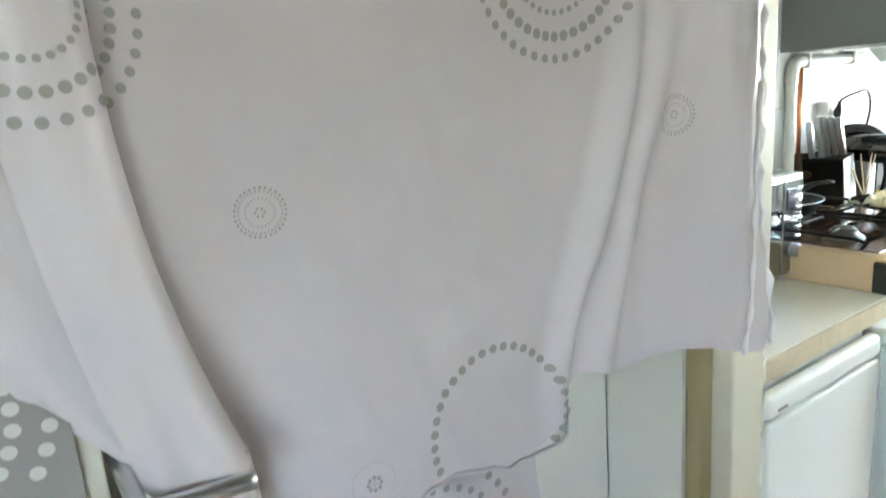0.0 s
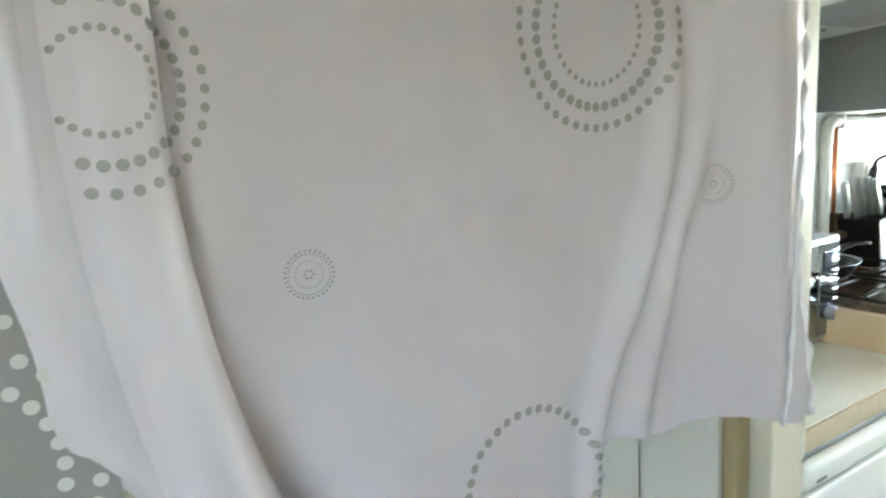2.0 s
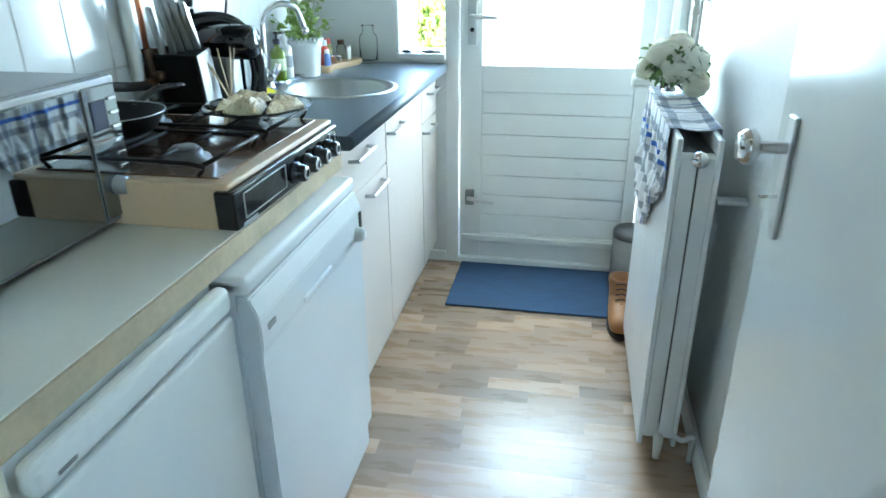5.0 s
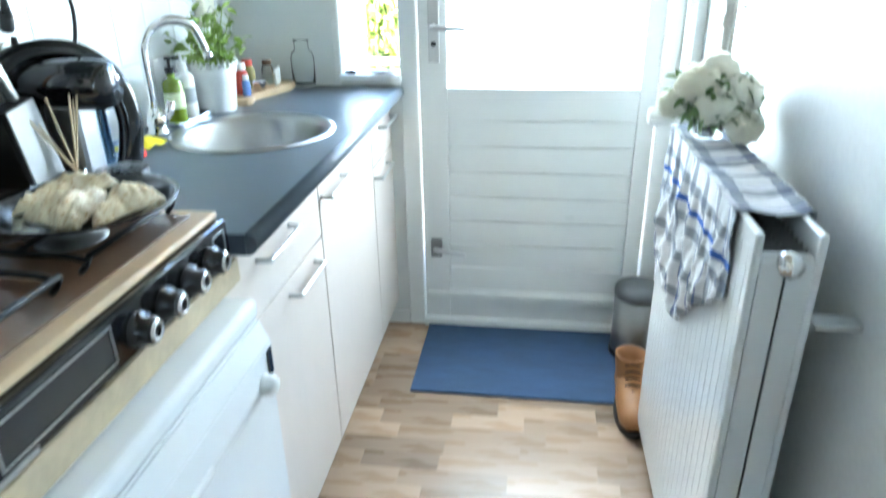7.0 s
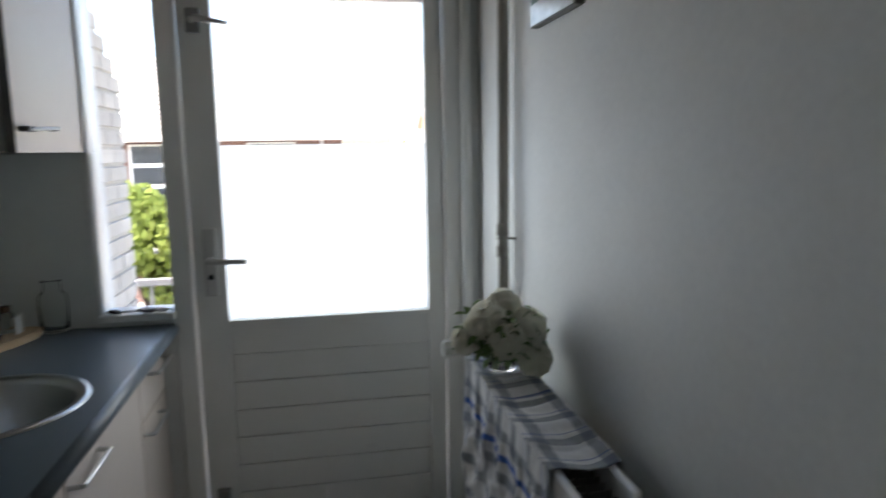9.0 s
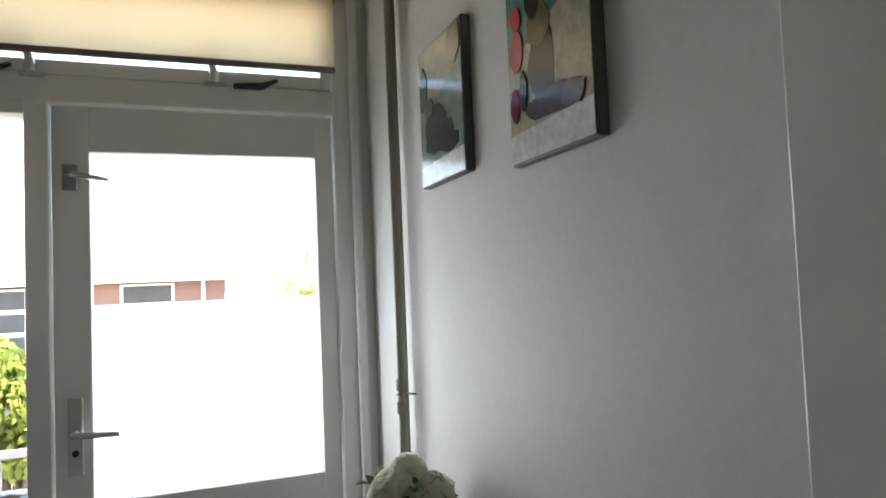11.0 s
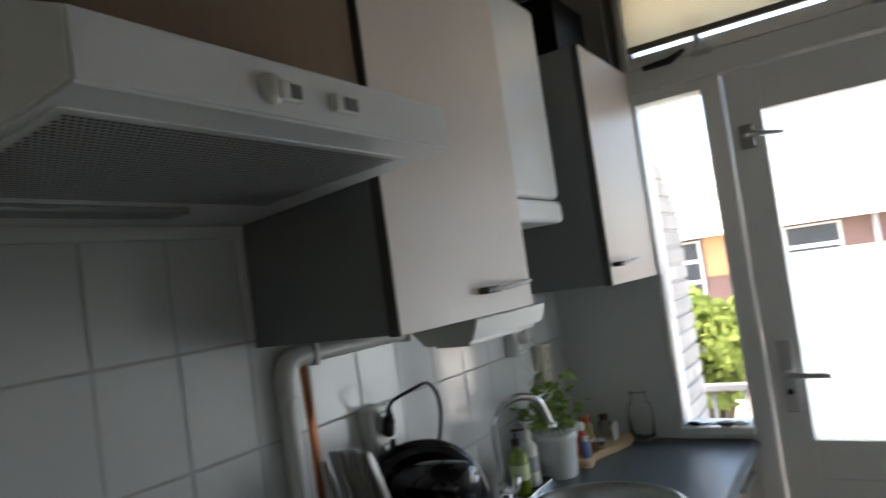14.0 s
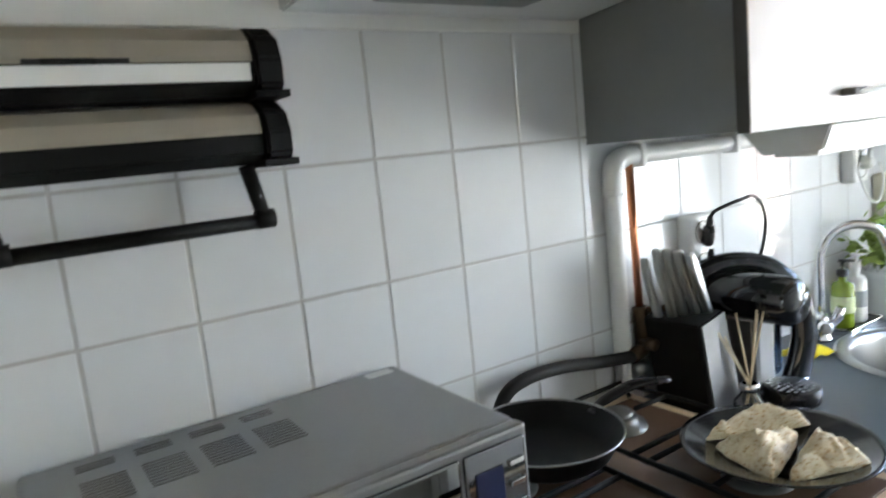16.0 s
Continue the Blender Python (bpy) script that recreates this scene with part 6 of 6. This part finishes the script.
def strip(u, v):
    """The fold that is tucked in behind the lever."""
    z = 1.012 + v * 1.10
    x0, x1 = strip_sides(z)
    return Vector((x0 + u * (x1 - x0), strip_y(u, z), z))


part("fold", grid_sheet(strip, 30, 60), PINK, duvet)


def tail(u, v):
    """The end of the fold below the lever, bunched."""
    z = 0.80 + v * 0.225
    x = 0.262 - 0.012 * smoothstep(0.9, 0.85, z) + u * (0.092 + 0.012 * math.sin(9 * z))
    return Vector((x, 0.893 - 0.016 * math.sin(math.pi * u) - 0.007 * math.sin(4 * math.pi * u + 8 * z) + 0.03 * abs(2 * u - 1) ** 5, z))


part("fold_end", grid_sheet(tail, 24, 24), PINK, duvet)


def bulge(u, v):
    z = 0.990 + v * 1.10
    x0 = 0.252 - 0.105 * smoothstep(0.985, 1.17, z) - 0.030 * smoothstep(1.17, 1.40, z)
    x1 = 0.275 - 0.045 * smoothstep(1.03, 1.4, z)
    x = x0 + u * (x1 - x0)
    return Vector((x, 0.953 - 0.020 * math.sin(math.pi * min(1, u * 1.05)) + 0.006 * noise.noise(Vector((u * 4, z * 7, 3.3))), z))


part("side_fold", grid_sheet(bulge, 24, 50), PINK, duvet)


def reverse(u, v):
    z = 0.995 + v * 1.0
    x = 0.084 + u * (0.200 - 0.084)
    z += 0.045 * (1 - u) * (1 - v)
    return Vector((x, 0.952 + 0.006 * math.sin(30 * x + 4 * z), z))


part("reverse_side", grid_sheet(reverse, 24, 40), GREY_CLOTH, duvet, "taupe reverse side with pale dots")


def dots(name, cx, cz, rings, mat, surf, lift=0.0022, wide=1.0):
    """Printed rings of dots that follow the cloth: radius, number, dot radius."""
    bm = bmesh.new()
    for r, n, d in rings:
        for k in range(n):
            a = 2 * math.pi * k / n
            px, pz = cx + wide * r * math.cos(a), cz + r * math.sin(a)
            if not surf(px, pz):
                continue
            vs = []
            for j in range(10):
                b = 2 * math.pi * j / 10
                x, z = px + wide * d * math.cos(b), pz + d * math.sin(b)
                vs.append(bm.verts.new((x, surf(x, z) or surf(px, pz), z)))
            bmesh.ops.translate(bm, verts=vs, vec=(0, -lift, 0))
            bm.faces.new(vs)
    if bm.faces:
        tagged(part(name, bm, mat, duvet), kind="stuff")
    else:
        bm.free()


def on_sheet(x, z):
    return cover_y(x, z) if x < cover_right(z) - 0.01 and z > cover_bottom(x) + 0.004 and x > 0.2 else None


def on_strip(x, z):
    x0, x1 = strip_sides(z)
    return strip_y((x - x0) / (x1 - x0), z) if x0 + 0.004 < x < x1 - 0.002 and z > 1.03 else None


big = [(0.137, 44, 0.0062), (0.108, 40, 0.0072), (0.077, 36, 0.0042)]
dots("printed_ring", 0.847, 1.549, big, DOT_GREY, on_sheet, wide=0.84)
dots("printed_ring", 0.724, 0.905, [(0.113, 36, 0.0068)], DOT_GREY, on_sheet)
dots("printed_ring", 0.222, 1.472, [(0.054, 30, 0.0034), (0.076, 34, 0.0052), (0.100, 34, 0.0052)], DOT_GREY, on_sheet)
dots("printed_ring", 0.222, 1.472, [(0.044, 26, 0.0036), (0.070, 30, 0.0056), (0.094, 32, 0.0054)], DOT_GREY, on_strip)
rose = [(0.028, 30, 0.0016), (0.024, 34, 0.0012), (0.016, 24, 0.0010), (0.005, 6, 0.0016)]
dots("printed_rosette", 0.420, 1.264, rose, DOT_GREY, on_sheet)
dots("printed_rosette", 1.000, 1.323, rose, DOT_GREY, on_sheet, wide=0.55)
dots("printed_rosette", 0.512, 0.897, [(0.030, 40, 0.0008), (0.009, 8, 0.0030), (0.003, 4, 0.0014)], DOT_GREY, on_sheet)
dots("printed_ring", 0.60, 0.70, [(0.16, 40, 0.007), (0.13, 34, 0.006)], DOT_GREY, lambda x, z: 0.966 if z < cover_bottom(x) - 0.015 and 0.32 < x < 0.85 else None, 0.012)
dots("printed_ring", 0.05, 1.12, [(0.105, 30, 0.0075), (0.135, 34, 0.0075), (0.165, 40, 0.007)], DOT_PALE, lambda x, z: 0.952 + 0.006 * math.sin(30 * x + 4 * z) if -0.01 < x < 0.19 and z > 1.045 else None, 0.0035)
thread = [(1.110, 0.752, 0.985 - 0.006 * k) for k in range(62)]
seam = [Vector((0.34 + 0.0085 * k, 0, 0)) for k in range(62)]
part("hem_seam", tube([(p.x, cover_y(p.x, cover_bottom(p.x)) - 0.002 + 0.002 * math.sin(1.3 * k), cover_bottom(p.x) + 0.002 * math.sin(0.9 * k)) for k, p in enumerate(seam)], 0.0030, 6), PINK, duvet, "puckered hem seam")
part("thread", tube([(x + 0.0035 * math.sin(1.9 * k), y, z) for k, (x, y, z) in enumerate(thread)], 0.0012, 5), WHITE_PLASTIC, duvet, "loose white thread")


# ---- outside ----
GROUND = -2.9
BRICK_BROWN = material("brown_brick", (0.20, 0.12, 0.10), 0.85, vary=0.25, scale=6, bump=0.5, bump_scale=30)
BRICK_PALE = material("pale_brick", (0.50, 0.47, 0.43), 0.85, vary=0.12, scale=5, bump=0.4, bump_scale=40, random_tint=0.12)
MORTAR = material("grey_mortar", (0.46, 0.44, 0.40), 0.9, vary=0.1, scale=20)
ROOF = material("brown_roof_tile", (0.33, 0.315, 0.29), 0.7, vary=0.2, scale=3, bump=0.3, bump_scale=20)
ORANGE = material("orange_board", (0.60, 0.30, 0.14), 0.7, vary=0.1)
OUT_WHITE = material("white_outdoor_paint", (0.75, 0.75, 0.73), 0.5, vary=0.05)
WINDOW_DARK = material("house_window_glass", (0.06, 0.07, 0.08), 0.06, vary=0.2, scale=2)


def leaf_material(name, colour, through):
    """Thin leaves: they scatter light on both sides, paler where it comes through."""
    m = bpy.data.materials.new(name)
    m.use_nodes = True
    nt = m.node_tree
    nt.nodes.remove(nt.nodes["Principled BSDF"])
    di, tr, mx, no, hs, ht = (nt.nodes.new("ShaderNode" + k) for k in ("BsdfDiffuse", "BsdfTranslucent", "MixShader", "TexNoise", "HueSaturation", "HueSaturation"))
    no.inputs["Scale"].default_value, no.inputs["Detail"].default_value = 4, 4
    ra = nt.nodes.new("ShaderNodeMapRange")
    ra.inputs[3].default_value, ra.inputs[4].default_value = 0.55, 1.45
    nt.links.new(no.outputs[0], ra.inputs[0])
    for h, c, s in ((hs, colour, di), (ht, through, tr)):
        h.inputs["Color"].default_value = (*c, 1)
        nt.links.new(ra.outputs[0], h.inputs["Value"])
        nt.links.new(h.outputs[0], s.inputs[0])
    mx.inputs[0].default_value = 0.45
    nt.links.new(di.outputs[0], mx.inputs[1])
    nt.links.new(tr.outputs[0], mx.inputs[2])
    nt.links.new(mx.outputs[0], nt.nodes["Material Output"].inputs[0])
    return m


FOLIAGE = leaf_material("yellow_green_foliage", (0.20, 0.25, 0.07), (0.36, 0.42, 0.13))
single("ground", block(3.95, 1500, -900, 900, GROUND - 0.3, GROUND), material("pale_paving", (0.34, 0.32, 0.28), 0.9, vary=0.2, scale=0.5, bump=0.3, bump_scale=6), "pale paved ground between the houses", "ground", kind="structure")
single("balcony", block(3.80, 5.08, -3, 3, -0.35, -0.10), material("balcony_concrete", (0.42, 0.41, 0.39), 0.9, vary=0.12, scale=4, bump=0.3), "concrete balcony outside the garden door", "balcony", kind="structure")
rail = thing("balcony_railing", (5.0, 0.5, -0.10), "grey metal balcony railing with upright bars", "railing")
RAIL = material("grey_rail", (0.15, 0.15, 0.155), 0.5, vary=0.1)
part("top_rail", block(4.98, 5.02, -2.9, 2.9, 0.765, 0.800, bevel=0.005), RAIL, rail)
part("bottom_rail", block(4.985, 5.015, -2.9, 2.9, 0.0, 0.03, bevel=0.004), RAIL, rail)
for k in range(39):
    y = -2.85 + 0.15 * k
    part("bar", block(4.992, 5.008, y - 0.008, y + 0.008, 0.03 if k % 13 else -0.10, 0.765, bevel=0.002), RAIL, rail)

pier = thing("brick_pier", (3.95, 1.2, -0.1), "pale grey brick side wall beside the window", "brick wall")
part("mortar", prism([(3.79, -0.10), (4.135, -0.10), (4.135, 1.66), (3.79, 1.93)], 1.052, 1.30, "y"), MORTAR, pier)
bmesh_brick = mesh_of("brick", block(0, 0.135, 0, 0.05, 0, 0.050, bevel=0.003, segments=1), BRICK_PALE)
short_brick = mesh_of("brick", block(0, 0.066, 0, 0.05, 0, 0.050, bevel=0.003, segments=1), BRICK_PALE)
for j in range(32):
    z = -0.10 + 0.062 * j
    cells = ((3.790, 0), (3.932, 0), (4.074, 1)) if j % 2 else ((3.790, 1), (3.862, 0), (4.004, 0))
    for x, small in cells:
        if z + 0.05 > 1.93 - (x - 3.79 + 0.07) * 0.80:
            continue
        b = new("brick", short_brick if small else bmesh_brick)
        b.parent = pier
        b.location = Vector((x, 1.042 + 0.002 * random.random(), z)) - pier.location


def house(x0, depth, y0, y1, eave, ridge, wall_mat, roof_mat, label, courses, windows=(), boards=()):
    """A terrace house whose roof slopes towards the kitchen; windows are y0, y1, z0, z1."""
    h = thing("house", (x0 + depth / 2, (y0 + y1) / 2, GROUND), label, "house")
    part("wall", block(x0, x0 + depth, y0, y1, GROUND, eave), wall_mat, h)
    part("gable", prism([(x0, eave), (x0 + depth, eave), (x0 + depth / 2, ridge - 0.1)], y0 + 0.02, y1 - 0.02, "y"), wall_mat, h)
    slope = (ridge - eave) / (depth / 2)
    for n in range(courses):
        a0, a1 = n / courses, (n + 1) / courses
        xa, xb = x0 - 0.4 + (depth / 2 + 0.4) * a0, x0 - 0.4 + (depth / 2 + 0.4) * a1
        za, zb = ridge - slope * (x0 + depth / 2 - xa), ridge - slope * (x0 + depth / 2 - xb)
        part("roof_course", prism([(xa, za + 0.06), (xb + 0.05, zb + 0.06), (xb + 0.05, zb), (xa, za - 0.02)], y0 - 0.25, y1 + 0.25, "y"), roof_mat, h)
    part("roof_back", prism([(x0 + depth / 2, ridge), (x0 + depth + 0.4, eave - 0.4 * slope), (x0 + depth + 0.4, eave - 0.4 * slope - 0.1), (x0 + depth / 2, ridge - 0.1)], y0 - 0.25, y1 + 0.25, "y"), roof_mat, h)
    part("gutter", block(x0 - 0.48, x0 - 0.36, y0 - 0.25, y1 + 0.25, eave - 0.34, eave - 0.22, bevel=0.02), OUT_WHITE, h, "white gutter")
    for wy0, wy1, wz0, wz1 in windows:
        w = part("window_frame", block(x0 - 0.06, x0 + 0.01, wy0, wy1, wz0, wz1, bevel=0.01), OUT_WHITE, h, "white window frame")
        n = max(1, round((wz1 - wz0) / 0.62))
        for q in range(n):
            a, b = wz0 + (wz1 - wz0) * q / n, wz0 + (wz1 - wz0) * (q + 1) / n
            part("pane", block(x0 - 0.075, x0 - 0.055, wy0 + 0.08, wy1 - 0.08, a + 0.06, b - 0.06), WINDOW_DARK, w)
    for by0, by1, bz0, bz1 in boards:
        part("cladding", block(x0 - 0.05, x0 + 0.01, by0, by1, bz0, bz1), ORANGE, h, "orange cladding panel")
    return h


h1 = house(22, 6.0, -0.42, 9.0, 2.10, 4.45, BRICK_BROWN, ROOF, "brown brick house with a tiled roof and white windows", 18,
           windows=((0.95, 2.35, 0.55, 1.72), (4.55, 5.6, -1.9, 1.7)), boards=((3.55, 4.45, 0.62, 1.75),))
part("downpipe", tube([(21.9, 0.18, 1.8), (21.9, 0.18, GROUND)], 0.06, 10), OUT_WHITE, h1, "white downpipe")
house(58, 7, -14.0, -6.4, 1.5, 3.2, OUT_WHITE, ROOF, "far white house with a tiled roof", 6, windows=((-8.8, -7.6, 0.1, 1.2), (-11.4, -10.2, 0.1, 1.2)))
house(66, 7, -16.5, -10.5, 3.0, 5.6, ORANGE, ROOF, "far orange gabled house", 6, windows=((-14.0, -12.4, 1.2, 2.6),))
house(80, 8, -34, -18, 2.6, 5.6, OUT_WHITE, ROOF, "far pale row of houses", 6, windows=((-24, -22, 0.8, 2.0),))
single("garden_wall", block(40, 40.3, -40, -2.5, GROUND, 0.60), BRICK_BROWN, "long dark brick wall in front of the far houses", "wall")


def leafy(cx, cy, base, top, r, seed, label, n):
    """A tapered trunk with limbs, and a crown of many small leaves in uneven clumps."""
    t = thing("tree", (cx, cy, base), label, "tree")
    rr = random.Random(seed)
    mid = base + (top - base) * 0.55
    trunk = tube(smooth_path([(cx, cy, base), (cx + 0.05, cy, base + (mid - base) * 0.5), (cx, cy + 0.04, mid)]), [0.12, 0.11, 0.11, 0.10, 0.10, 0.09, 0.09, 0.08, 0.08, 0.07, 0.07, 0.06, 0.05], 8)
    clumps = []
    for k in range(11):
        a, q = rr.uniform(0, 6.28), r * rr.uniform(0.15, 0.8)
        c = Vector((cx + q * math.cos(a), cy + q * math.sin(a), rr.uniform(top - 1.6 * r, top - r * 0.25)))
        clumps.append((c, r * rr.uniform(0.28, 0.5)))
        tube([(cx, cy, mid - 0.3), Vector((cx, cy, mid)).lerp(c, 0.5), c], [0.04, 0.03, 0.012], 6, trunk)
    part("trunk", trunk, material("bark", (0.10, 0.07, 0.05), 0.9, vary=0.3, scale=12), t)
    bm = bmesh.new()
    for k in range(n):
        c, q = rr.choice(clumps)
        d = Vector((rr.gauss(0, 1), rr.gauss(0, 1), rr.gauss(0, 1))).normalized() * q * rr.uniform(0.5, 1.05)
        s = rr.uniform(0.035, 0.07) * (1 + r * 0.15)
        m = Matrix.Translation(c + d) @ Euler((rr.uniform(0, 6.28), rr.uniform(0, 6.28), rr.uniform(0, 6.28))).to_matrix().to_4x4()
        bm.faces.new([bm.verts.new(m @ Vector((s * x, s * y, 0))) for x, y in ((-1, 0), (0, 0.55), (1, 0), (0, -0.55))])
    tagged(part("crown", bm, FOLIAGE, t, "yellow-green leaves"), kind="stuff")


leafy(9.0, 2.05, GROUND, 1.05, 0.62, 3, "yellow-green young tree outside the side window", 5200)
leafy(30, -3.6, GROUND, 1.75, 1.2, 8, "yellow-green tree before the far houses", 2600)


# ---- tiles on the wall and strips on the floor ----
TW, TH, TX, TZ = 0.1385, 0.1833, 1.9600, 1.4365
def tile_mesh(w, h):
    return mesh_of("tile", block(0, w, -0.006, 0, 0, h, bevel=0.0016, segments=1), TILE)


whole = tile_mesh(TW - 0.003, TH - 0.003)
setting("grout_bed", block(X0 + 0.002, X1 - 0.013, YL - 0.0082, YL, 0.872, 1.6165), GROUT, "grey grout bed behind the wall tiles", "grout")
for i in range(-6, 13):
    for j in range(-3, 1):
        x, z = TX + TW * i, TZ + TH * j
        if x < X0 or x + TW > X1 + 0.02:
            continue
        if j == 0 and 2.30 < x < 2.60:
            continue
        t = new("tile", whole if x + TW < X1 - 0.012 else tile_mesh(X1 - 0.015 - x, TH - 0.003))
        t.parent = wall_tiled
        t.location = Vector((x + 0.0015, YL - 0.0035 + 0.0004 * random.random(), z + 0.0015)) - wall_tiled.location
rp = random.Random(7)
floor_ob = bpy.data.objects["floor"]
strip_meshes = {}
for i in range(41):
    x = X0 - 0.06 + 0.0635 * i
    if x > X1 - 0.06:
        break
    y = -0.15 - rp.uniform(0, 0.35)
    while y < 0.90:
        length = rp.choice((0.22, 0.30, 0.38, 0.44))
        if length not in strip_meshes:
            strip_meshes[length] = mesh_of("floor_strip", block(0, 0.06345, 0, length - 0.00005, -0.004, 0, bevel=0.00012, segments=1), PLANK)
        if y + length > -0.149 and y + length < 1.37:
            s = new("floor_strip", strip_meshes[length])
            s.parent = floor_ob
            s.location = Vector((x, max(y, -0.60), -0.00008 * rp.random())) - floor_ob.location
        y += length
